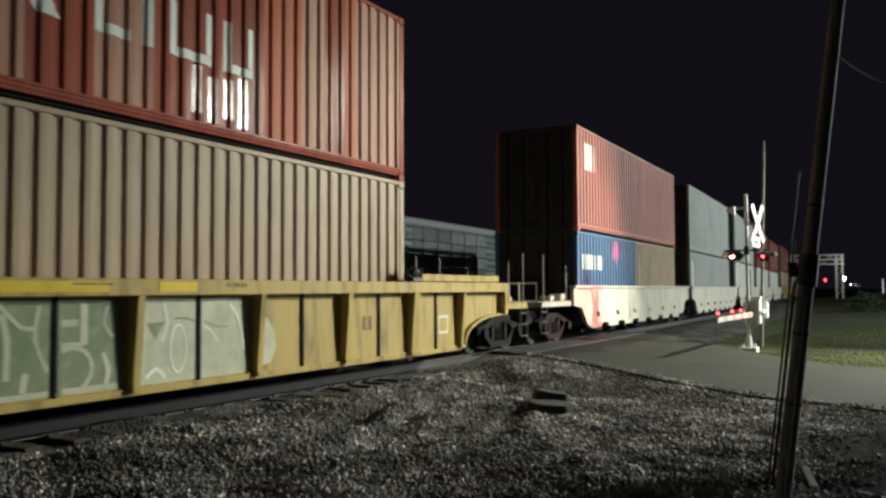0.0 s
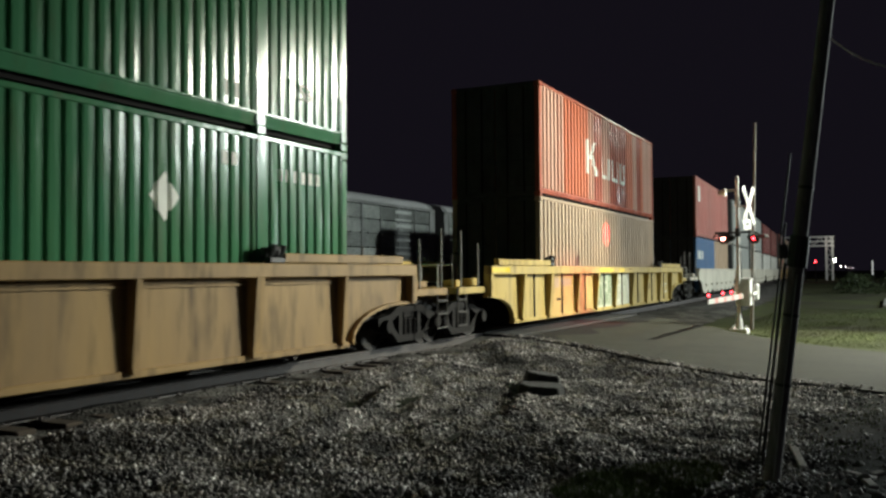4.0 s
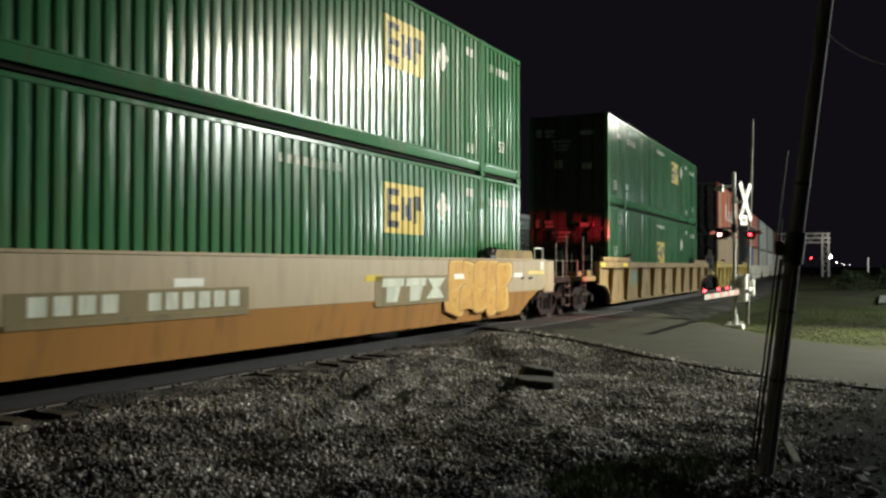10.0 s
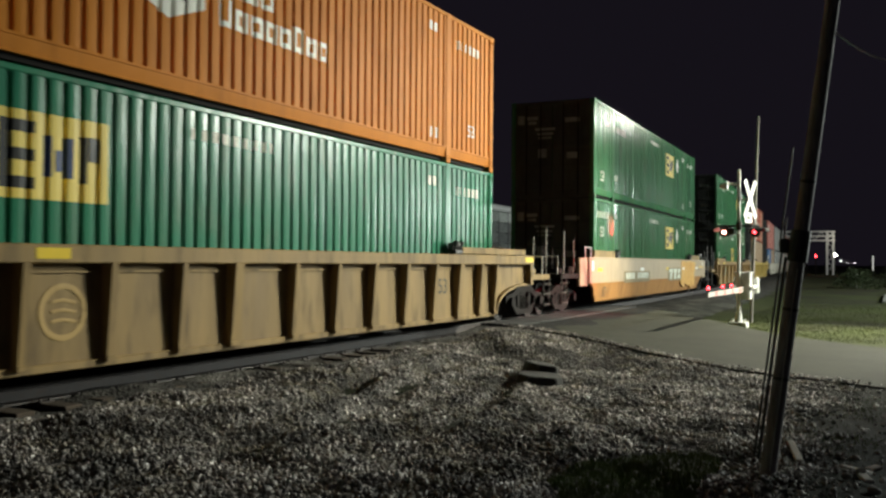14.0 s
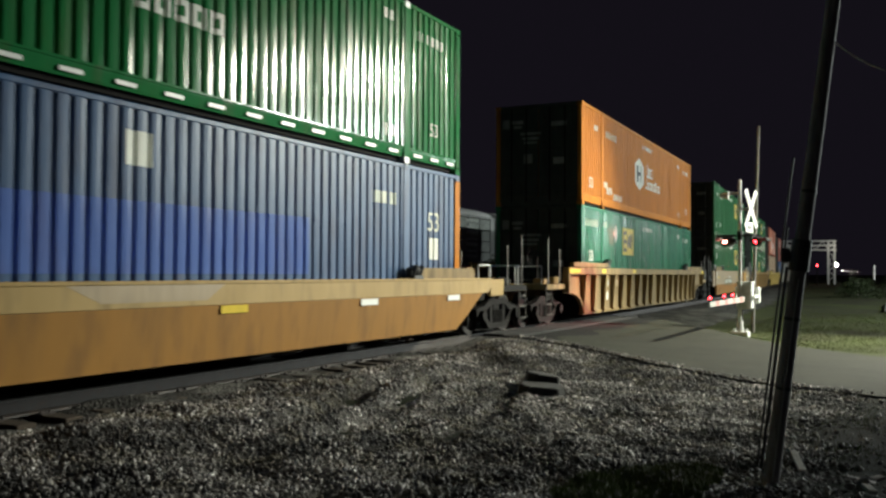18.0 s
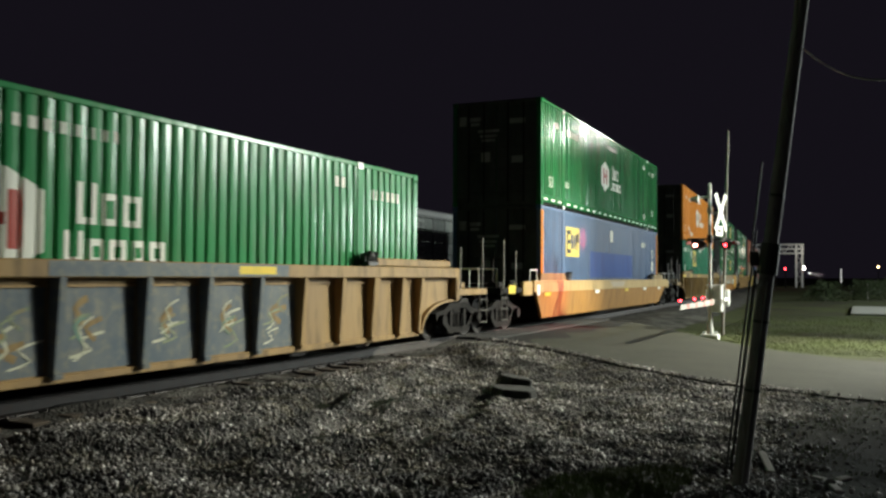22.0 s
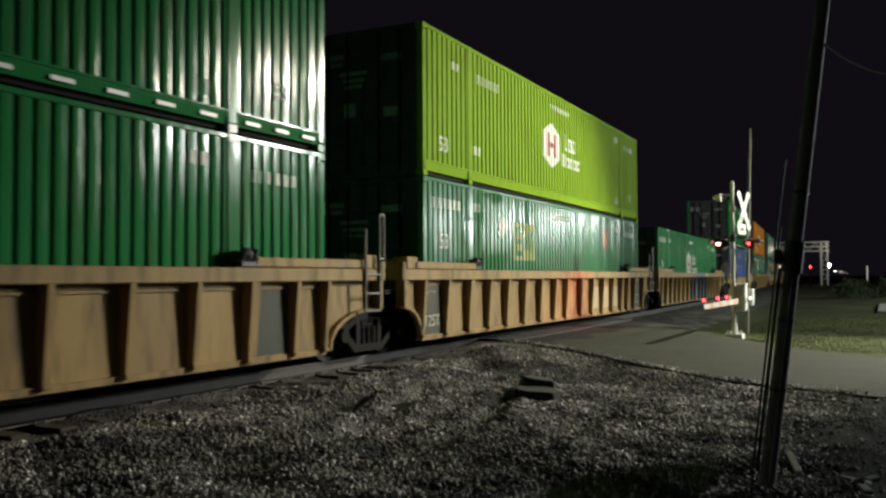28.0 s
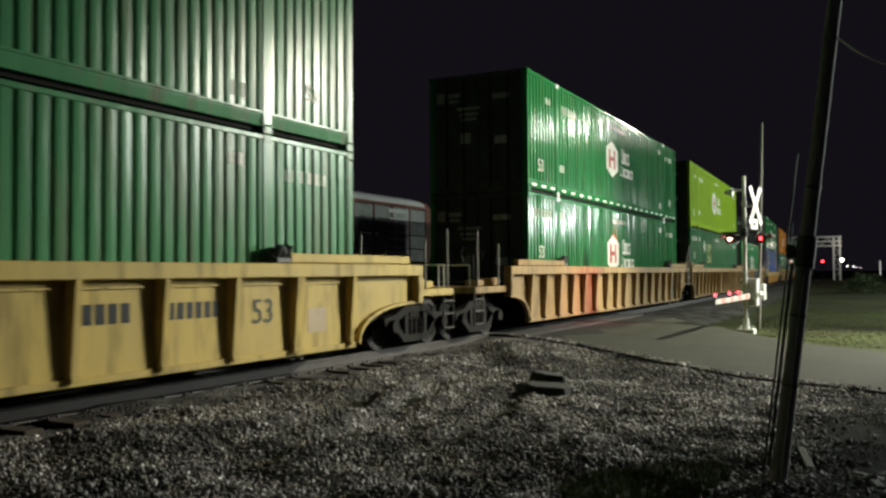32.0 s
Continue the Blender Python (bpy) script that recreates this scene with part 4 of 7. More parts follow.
def hexagon_logo(b, x, z, high=1.08, wide=1.12, words=1.7, red=True, suffix=False):
    """A white hexagon with upright blocks, and two lines of white blocks beside it."""
    a, c, m = x, x + wide, x + wide / 2
    z1 = z + high
    b.slanted("logo_hexagon", [(a, z + high * 0.22), (m, z), (c, z + high * 0.22), (c, z1 - high * 0.22), (m, z1), (a, z1 - high * 0.22)], LOGO_WHITE, 0.004, "white hexagon logo panel")
    ink = LOGO_RED if red else LOGO_BLACK
    for dx in (0.24, 0.62):
        b.shape("logo_mark", a + wide * dx, a + wide * (dx + 0.14), z + high * 0.24, z1 - high * 0.24, ink, 0.007)
    b.shape("logo_mark", a + wide * 0.40, a + wide * 0.60, z + high * 0.45, z + high * 0.56, ink, 0.007)
    x = c + 0.28
    def blocks(x, z, tall, small, count, step, wide):
        # upright, foot and, on all but the first, a closing upright and head
        for k in range(count):
            t, a = tall if k in (0, 5) else small, x + k * step
            b.shape("logo_word", a, a + 0.075, z, z + t, LOGO_WHITE)
            b.shape("logo_word", a + 0.075, a + wide, z, z + 0.075, LOGO_WHITE)
            b.shape("logo_word", a + wide - 0.07, a + wide, z + 0.075, z + t - (0.075 if k else 0.0), LOGO_WHITE)
            if k:
                b.shape("logo_word", a + 0.075, a + wide, z + t - 0.075, z + t, LOGO_WHITE)

    blocks(x + 0.14, z + high * 0.50, 0.46, 0.36, 3, 0.33, 0.27)
    blocks(x - 0.02, z + high * 0.12, 0.36, 0.28, 8 if suffix else 5, 0.31, 0.25)


def small_print(b, upper=False, low=1.34, row=True):
    """The numbers and codes that every domestic box carries."""
    if upper:
        b.number("53", -7.2, 0.54, 0.42)
        b.bars(-5.75, 0.66, (0.10, 0.10), 0.18, 0.09)
        b.bars(-5.6, 2.20, (0.11, 0.11, 0.11, 0.11, 0.11, 0.11), 0.20, 0.10)
        b.bars(-6.8, 2.25, (0.10, 0.10), 0.16, 0.09)
    else:
        b.number("53", -7.2, low, 0.42)
        if row:
            b.bars(-7.7, 2.33, (0.12, 0.12, 0.12, 0.12, 0.12, 0.12), 0.20, 0.10)
        b.bars(-5.8 if row else -6.6, 2.36, (0.12, 0.10), 0.18, 0.09)
    b.number("53", 7.0, 0.62, 0.34)
    b.bars(6.35, 2.30, (0.09, 0.09, 0.09, 0.09, 0.09, 0.09), 0.17, 0.09)
    b.bars(5.2, 2.42, (0.10, 0.10), 0.17, 0.09)
    b.bars(5.25, 0.42, (0.12, 0.10), 0.20, 0.08)
    b.bars(-0.95, 2.47, (0.10, 0.10, 0.10, 0.10, 0.10, 0.10, 0.10, 0.10, 0.10), 0.13, 0.09)


# ---- running gear
WHEEL_R = 0.42
WHEELS = []


def wheel_profile(bm, y, side):
    ring = [(0.0, 0.07), (0.11, 0.08), (0.14, 0.05), (0.30, 0.035), (0.345, 0.065), (0.42, 0.065), (0.425, -0.03), (0.45, -0.045), (0.45, -0.07), (0.35, -0.065), (0.30, -0.02), (0.14, -0.04), (0.0, -0.07)]
    n, rows = 22, []
    for r, dy in ring:
        rows.append([bm.verts.new((math.cos(6.2832 * k / n) * r, y + side * dy, math.sin(6.2832 * k / n) * r)) for k in range(n)] if r else None)
    for a, c in zip(rows, rows[1:]):
        if a and c:
            for k in range(n):
                bm.faces.new((a[k], a[(k + 1) % n], c[(k + 1) % n], c[k]))
        else:
            q = a or c
            mid = bm.verts.new((0, q[0].co.y, 0))
            for k in range(n):
                bm.faces.new((q[k], q[(k + 1) % n], mid))
    bmesh.ops.recalc_face_normals(bm, faces=bm.faces)


def wheelset(bm):
    for side in (-1, 1):
        wheel_profile(bm, side * 0.755, side)
    bar(bm, (0, -0.95, 0), (0, 0.95, 0), 0.075, 10)


def truck_side(bm):
    y0, y1 = -1.10, -0.93
    prism(bm, [(-1.12, 0.40), (-1.12, 0.56), (-0.75, 0.62), (-0.42, 0.76), (0.42, 0.76), (0.75, 0.62), (1.12, 0.56), (1.12, 0.40), (0.90, 0.44), (0.66, 0.50), (0.36, 0.64), (-0.36, 0.64), (-0.66, 0.50), (-0.90, 0.44)], y0, y1)
    prism(bm, [(-0.86, 0.46), (-0.74, 0.50), (-0.40, 0.24), (0.40, 0.24), (0.74, 0.50), (0.86, 0.46), (0.46, 0.12), (-0.46, 0.12)], y0 + 0.01, y1 - 0.01)
    for x in (-0.34, 0.34):
        box(bm, x - 0.06, x + 0.06, y0 + 0.015, y1 - 0.015, 0.22, 0.66)
    for x in (-0.9, 0.9):
        bar(bm, (x, -1.20, 0.42), (x, -0.95, 0.42), 0.115, 12)
        box(bm, x - 0.14, x + 0.14, y0 + 0.02, y1 - 0.01, 0.36, 0.55, 0.015)


def spring_nest(bm):
    for x in (-0.17, 0.0, 0.17):
        for k in range(5):
            bar(bm, (x, -1.03, 0.25 + k * 0.058), (x, -1.03, 0.285 + k * 0.058), 0.075, 10)
        bar(bm, (x, -1.03, 0.24), (x, -1.03, 0.52), 0.05, 8)


def bolster(bm):
    box(bm, -0.20, 0.20, -1.06, 1.06, 0.52, 0.72, 0.03)
    bar(bm, (0, 0, 0.6), (0, 0, 0.84), 0.2, 12)
    for x in (-0.62, 0.62):
        box(bm, x - 0.05, x + 0.05, -0.95, 0.95, 0.30, 0.38, 0.01)


def truck(car, x):
    for turn in (0, 180):
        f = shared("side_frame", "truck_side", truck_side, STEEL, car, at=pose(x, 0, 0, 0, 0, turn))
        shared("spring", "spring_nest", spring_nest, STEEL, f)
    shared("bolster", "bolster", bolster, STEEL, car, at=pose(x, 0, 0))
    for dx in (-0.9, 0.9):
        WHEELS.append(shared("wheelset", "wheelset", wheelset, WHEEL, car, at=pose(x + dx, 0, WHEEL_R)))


def arch(x_out, x_in, z_out, z_in, steps=8):
    """The curve over the wheels, from the sill's end down to the well's floor."""
    out = []
    for k in range(steps + 1):
        a = math.pi / 2 * k / steps
        out.append((x_out + (x_in - x_out) * math.sin(a) ** 0.8, z_in + (z_out - z_in) * math.cos(a) ** 0.9))
    return out


def well_panel(bm, front, rear, ends, sy):
    y = sy * 1.37
    left, right = arch(-ends[-1], -rear, 0.84, 0.26), arch(ends[1], front, 0.84, 0.26)
    outline = [(-ends[-1], 1.36), *left, *right[::-1], (ends[1], 1.36)]
    prism(bm, outline, y - 0.012, y + 0.012)


def arch_trim(bm, inner, end, sgn, sy):
    pts = arch(end, inner, 0.84, 0.26)
    up = [(sgn * (x + 0.02), z + 0.025) for x, z in pts]
    down = [(sgn * (x + 0.055), z - 0.02) for x, z in pts]
    y0, y1 = sorted((sy * 1.36, sy * 1.47))
    rows = [[bm.verts.new((x, y, z)) for x, z, y in ((u[0], u[1], y0), (u[0], u[1], y1), (d[0], d[1], y1), (d[0], d[1], y0))] for u, d in zip(up, down)]
    for p, q in zip(rows, rows[1:]):
        for i in range(4):
            bm.faces.new((p[i], p[(i + 1) % 4], q[(i + 1) % 4], q[i]))
    bm.faces.new(rows[0])
    bm.faces.new(rows[-1])
    bmesh.ops.recalc_face_normals(bm, faces=bm.faces)


def rib(bm, width, sy, deep, z0=0.26, z1=1.31):
    """A tapered upright: deep at the top, shallow at the foot."""
    y = 1.38
    a, c = deep, deep * 0.55
    w = width / 2
    v = [bm.verts.new(p) for p in ((-w, sy * y, z0), (w, sy * y, z0), (w * 0.8, sy * (y + c), z0), (-w * 0.8, sy * (y + c), z0),
                                   (-w, sy * y, z1), (w, sy * y, z1), (w * 0.8, sy * (y + a), z1), (-w * 0.8, sy * (y + a), z1))]
    for f in ((0, 1, 2, 3), (4, 5, 6, 7), (0, 1, 5, 4), (1, 2, 6, 5), (2, 3, 7, 6), (3, 0, 4, 7)):
        bm.faces.new([v[i] for i in f])
    bmesh.ops.recalc_face_normals(bm, faces=bm.faces)
    box(bm, -w * 1.15, w * 1.15, *sorted((sy * y, sy * (y + c + 0.03))), z0 - 0.01, z0 + 0.05, 0.008)


def lever(bm, sy, at_x, lift=0.0):
    for x in (-0.12, 0.10):
        bar(bm, (x, sy * 1.42, 1.46), (x + 0.04, sy * 1.5, 1.74), 0.05, 7)
    ball(bm, (0.0, sy * 1.44, 1.66), 0.10, 8, 6)
    box(bm, -0.17, 0.17, *sorted((sy * 1.38, sy * 1.52)), 1.49, 1.58, 0.02)
    box(bm, -0.2, -0.05, *sorted((sy * 1.36, sy * 1.47)), 1.56, 1.71, 0.02)
    bmesh.ops.translate(bm, verts=bm.verts, vec=(at_x, 0, lift))


def end_gear(car, sgn, end, couple, colour, name_key, brake=False):
    """Platform, stanchions, steps and coupler beyond the well."""
    key = (name_key, sgn, round(end, 2), round(couple, 2), brake)
    shared("end_platform", ("plat", key), lambda bm: (box(bm, *sorted((sgn * (end - 0.05), sgn * (couple - 0.45))), -1.42, 1.42, 0.93, 1.06, 0.01),
                                                     box(bm, *sorted((sgn * (end - 1.4), sgn * (couple - 0.4))), -0.35, 0.35, 0.62, 0.94, 0.02)), colour, car)
    for k, x in enumerate((end + 0.35, couple - 0.62)):
        for sy in (-1, 1):
            shared("stanchion", ("stan", key, k, sy), lambda bm: bar(bm, (sgn * x, sy * 1.38, 1.0), (sgn * x, sy * 1.38, 2.18 if k else 1.95), 0.022, 8), RAIL_GREY, car)
    for sy in (-1, 1):
        shared("step_ladder", ("ladder", key, sy), lambda bm: ladder(bm, sgn * (couple - 0.62), sy), WORN, car)
    shared("coupler", ("coupler", key), lambda bm: coupler(bm, sgn, couple), STEEL, car)
    shared("grab_rail", ("grab", key), lambda bm: (bar(bm, (sgn * (couple - 0.52), -1.25, 1.50), (sgn * (couple - 0.52), -0.55, 1.50), 0.02, 6),
                                                    bar(bm, (sgn * (couple - 0.52), -1.25, 1.05), (sgn * (couple - 0.52), -1.25, 1.50), 0.02, 6),
                                                    bar(bm, (sgn * (couple - 0.52), -0.55, 1.05), (sgn * (couple - 0.52), -0.55, 1.50), 0.02, 6)), GALV, car)
    shared("end_box", ("ebox", key), lambda bm: (box(bm, *sorted((sgn * (end + 0.1), sgn * (end + 0.5))), -1.30, -0.98, 1.07, 1.24, 0.02),
                                                  box(bm, *sorted((sgn * (end + 0.7), sgn * (end + 1.0))), -1.20, -0.9, 1.07, 1.20, 0.02)), colour, car)
    if brake:
        shared("brake_wheel", ("bwheel", key), lambda bm: (bmesh.ops.create_cone(bm, cap_ends=False, segments=18, radius1=0.26, radius2=0.25, depth=0.03, matrix=pose(sgn * (end + 0.30), -0.75, 1.75, 0, 90, 0)),
                                                          bar(bm, (sgn * (end + 0.30), -0.75, 1.05), (sgn * (end + 0.30), -0.75, 1.75), 0.04, 8),
                                                          bar(bm, (sgn * (end + 0.30), -1.0, 1.75), (sgn * (end + 0.30), -0.5, 1.75), 0.014, 6)), STEEL, car)


def ladder(bm, x, sy):
    for dx in (-0.2, 0.2):
        bar(bm, (x + dx, sy * 1.40, 0.30), (x + dx, sy * 1.40, 1.05), 0.018, 6)
    for z in (0.32, 0.58, 0.82):
        bar(bm, (x - 0.2, sy * 1.41, z), (x + 0.2, sy * 1.41, z), 0.016, 6)


def coupler(bm, sgn, couple):
    box(bm, *sorted((sgn * (couple - 0.55), sgn * (couple - 0.10))), -0.08, 0.08, 0.72, 0.88, 0.02)
    box(bm, *sorted((sgn * (couple - 0.16), sgn * (couple + 0.06))), -0.16, 0.14, 0.66, 0.94, 0.04)
    prev = None
    for k in range(7):
        p = Vector((sgn * (couple - 0.5 + 0.5 * k / 6), -0.32, 0.72 - 0.30 * math.sin(math.pi / 2 * k / 6)))
        if prev is not None:
            bar(bm, prev, p, 0.025, 6)
        prev = p


def tie_rail(bm, sy, end, x0, x1):
    box(bm, x0, x1, *sorted((sy * 1.40, sy * 1.52)), 1.50, 1.635, 0.015)


def ribbed_car(label, colour, ribs, front_end, rear_end, couple_front, couple_rear, truck_front, truck_rear, special=(), mids=False, wide=0.10, deep=0.17, sprayed=()):
    """A well car whose sides are pressed plates between uprights."""
    car = tagged(new("well_car"), label, "railway wagon", "wagons of the container train")
    rear_in, front_in = 8.43, 7.95
    ends = {1: front_end, -1: rear_end}
    key = (front_end, rear_end)
    for sy in (-1, 1):
        shared("side_plate", ("plate", key, sy), lambda bm: well_panel(bm, front_in, rear_in, ends, sy), colour, car)
        shared("top_chord", ("chord", key, sy), lambda bm: (box(bm, -rear_end, front_end, *sorted((sy * 1.36, sy * 1.535)), 1.30, 1.492, 0.014)), colour, car)
        shared("bottom_chord", ("bchord", sy), lambda bm: box(bm, -rear_in + 0.02, front_in - 0.02, *sorted((sy * 1.30, sy * 1.43)), 0.20, 0.285, 0.01), colour, car)
        for sgn, inner in ((-1, rear_in), (1, front_in)):
            end = ends[sgn]
            shared("wheel_arch", ("arch", end, sgn, sy), lambda bm: arch_trim(bm, inner, end, sgn, sy), colour, car)
            shared("container_guide", ("guide", end, sgn, sy), lambda bm: tie_rail(bm, sy, end, *sorted((sgn * 6.2, sgn * (end - 0.45)))), colour, car)
            shared("lock_lever", ("lever", sgn, sy), lambda bm: lever(bm, sy, sgn * 6.05), BLACK, car)
            shared("end_post", ("endpost", end, sgn, sy), lambda bm: (box(bm, *sorted((sgn * (end - 0.16), sgn * end)), *sorted((sy * 1.37, sy * 1.53)), 0.84, 1.31, 0.012),
                                                                     box(bm, *sorted((sgn * (end - 0.12), sgn * (end - 0.05))), *sorted((sy * 1.525, sy * 1.537)), 1.0, 1.14)), colour, car)
        for k, x in enumerate(ribs):
            big = k in special
            shared("rib", ("rib", sy, big, wide, deep), lambda bm: rib(bm, wide * (2.0 if big else 1.0), sy, deep), GRAFFITI_BLUE if k in sprayed and sy < 0 else colour, car, at=pose(x, 0, 0))
        if mids:
            for a, c in zip(ribs, ribs[1:]):
                shared("stiffener", ("stiff", sy), lambda bm: box(bm, -0.022, 0.022, *sorted((sy * 1.37, sy * 1.41)), 0.28, 1.30), STEEL, car, at=pose((a + c) / 2, 0, 0))
        else:
            for a, c in zip(ribs, ribs[1:]):
                w = c - a - 0.14
                shared("lip", ("lip", sy, round(w, 2)), lambda bm: (box(bm, -w / 2, w / 2, *sorted((sy * 1.37, sy * 1.41)), 1.20, 1.225), box(bm, -w / 2, w / 2, *sorted((sy * 1.37, sy * 1.395)), 1.255, 1.272)), colour, car, at=pose((a + c) / 2, 0, 0))
    for x in (-8.2, -6, -3, 0, 3, 6, 7.8):
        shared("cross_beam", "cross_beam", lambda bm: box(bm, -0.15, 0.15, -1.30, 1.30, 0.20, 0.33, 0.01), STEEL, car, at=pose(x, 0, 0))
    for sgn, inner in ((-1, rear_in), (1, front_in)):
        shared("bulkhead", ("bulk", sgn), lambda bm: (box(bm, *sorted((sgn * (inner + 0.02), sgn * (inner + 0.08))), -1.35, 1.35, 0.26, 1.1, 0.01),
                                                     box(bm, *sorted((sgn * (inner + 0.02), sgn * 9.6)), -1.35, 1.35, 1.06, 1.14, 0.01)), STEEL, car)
    if couple_front:
        end_gear(car, 1, front_end, couple_front, colour, "rib")
    else:
        joint(car, 1, front_end, colour)
    if couple_rear:
        end_gear(car, -1, rear_end, couple_rear, colour, "rib", True)
    else:
        joint(car, -1, rear_end, colour)
    for x in (truck_front, truck_rear):
        if x is not None:
            truck(car, x)
    return car


def joint(car, sgn, end, colour):
    """The close-coupled end above a shared truck."""
    shared("joint_beam", ("jbeam", sgn, end), lambda bm: (box(bm, *sorted((sgn * 8.4, sgn * (end + 0.25))), -0.4, 0.4, 0.72, 1.0, 0.03),
                                                          box(bm, *sorted((sgn * (end - 0.8), sgn * end)), -1.36, 1.36, 0.98, 1.08, 0.01)), STEEL, car)
    shared("end_block", ("jblock", sgn, end), lambda bm: (box(bm, *sorted((sgn * (end - 0.55), sgn * (end - 0.15))), -1.50, -1.2, 1.49, 1.72, 0.02),
                                                          box(bm, *sorted((sgn * (end - 0.06), sgn * (end + 0.06))), -1.535, -1.2, 1.30, 1.62, 0.015)), colour, car)
    if sgn > 0:
        a, c = end - 0.60, end - 0.17
        shared("ladder", ("jladder", end), lambda bm: (bar(bm, (a, -1.56, 0.80), (a, -1.56, 2.12), 0.022, 8), bar(bm, (c, -1.56, 0.80), (c, -1.56, 2.38), 0.022, 8),
                                                       bar(bm, (c, -1.56, 2.38), (c + 0.13, -1.56, 2.38), 0.020, 8), bar(bm, (c + 0.13, -1.56, 2.38), (c + 0.13, -1.56, 1.66), 0.020, 8),
                                                       bar(bm, (c, -1.56, 1.66), (c + 0.13, -1.56, 1.66), 0.018, 8),
                                                       [bar(bm, (a, -1.56, z), (c, -1.56, z), 0.017, 6) for z in (0.82, 1.10, 1.40)]), RAIL_GREY, car)


def smooth_car(label, upper, lower, couple_front, couple_rear, top=1.50, fold=0.78):
    """A well car with plain plate sides that step in towards the floor."""
    car = tagged(new("well_car"), label, "railway wagon", "wagons of the container train")
    end = 9.95
    for sy in (-1, 1):
        def up(bm):
            prism(bm, [(-9.22, fold), (9.05, fold), (9.22, fold + 0.17), (9.22, top), (-9.22, top)], *sorted((sy * 1.50, sy * 1.42)))

        def low(bm):
            a = [(-9.05, fold - 0.005), (-8.75, 0.64), (-8.32, 0.24), (7.75, 0.24), (8.25, 0.55), (8.75, fold - 0.005)]
            v = [bm.verts.new((x, sy * (1.495 - 0.09 * (fold - 0.005 - z) / (fold - 0.25)), z)) for x, z in a]
            w = [bm.verts.new((x, sy * (1.42 - 0.09 * (fold - 0.005 - z) / (fold - 0.25)), z)) for x, z in a]
            bm.faces.new(v)
            bm.faces.new(w[::-1])
            for i in range(6):
                bm.faces.new((v[i], w[i], w[(i + 1) % 6], v[(i + 1) % 6]))
            bmesh.ops.recalc_face_normals(bm, faces=bm.faces)

        shared("upper_side", ("up", sy, top), up, upper, car)
        shared("lower_side", ("low", sy, top), low, lower, car)
        for sgn in (-1, 1):
            shared("end_panel", ("endp", sy, sgn, top), lambda bm: box(bm, *sorted((sgn * 9.24, sgn * end)), *sorted((sy * 1.46, sy * 1.36)), min(0.86, fold - 0.08), top - 0.01, 0.02), upper, car)
            shared("container_guide", ("sguide", sy, sgn, top), lambda bm: prism(bm, [(sgn * 6.15, top), (sgn * 8.55, top), (sgn * 8.45, top + 0.21), (sgn * 6.35, top + 0.21)], *sorted((sy * 1.34, sy * 1.44))), OCHRE_CAR, car)
            shared("lock_lever", ("slever", sgn, sy, top), lambda bm: lever(bm, sy, sgn * 6.05, top - 1.50), BLACK, car)
            shared("hand_hold", ("hold", sgn, sy, top), lambda bm: (bar(bm, (sgn * 8.75, sy * 1.40, top + 0.28), (sgn * 9.3, sy * 1.40, top + 0.28), 0.02, 6),
                                                              bar(bm, (sgn * 8.75, sy * 1.40, top - 0.01), (sgn * 8.75, sy * 1.40, top + 0.28), 0.02, 6),
                                                              bar(bm, (sgn * 9.3, sy * 1.40, top - 0.01), (sgn * 9.3, sy * 1.40, top + 0.28), 0.02, 6)), GALV, car)
        shared("top_chord", ("stop", sy, top), lambda bm: box(bm, -9.25, 9.25, *sorted((sy * 1.30, sy * 1.515)), top - 0.03, top + 0.015, 0.008), upper, car)
    for x in (-8.1, -6, -3, 0, 3, 6, 7.6):
        shared("cross_beam", "cross_beam", lambda bm: box(bm, -0.15, 0.15, -1.30, 1.30, 0.20, 0.33, 0.01), STEEL, car, at=pose(x, 0, 0))
    for sgn in (-1, 1):
        shared("bulkhead", ("sbulk", sgn), lambda bm: (box(bm, *sorted((sgn * 8.4, sgn * 8.46)), -1.33, 1.33, 0.26, 1.1, 0.01), box(bm, *sorted((sgn * 8.4, sgn * 9.8)), -1.33, 1.33, 1.06, 1.14, 0.01)), STEEL, car)
    end_gear(car, 1, end, couple_front, STEEL, "smooth")
    end_gear(car, -1, end, couple_rear, STEEL, "smooth", True)
    truck(car, 10.45)
    truck(car, -10.45)
    for x in (-9.0, -8.4, -3.2, 1.0, 4.2, 7.2):
        shared("reflector", ("srefl", x, top), lambda bm: box(bm, x, x + (0.22 if x == -9.0 else 0.5), -1.506, -1.499, top - 0.40 if x > -8.9 else top - 0.37, top - 0.30 if x > -8.9 else top - 0.10), TAPE_YELLOW if x in (-8.4, 1.0) else SIGN_WHITE, car)
    return car


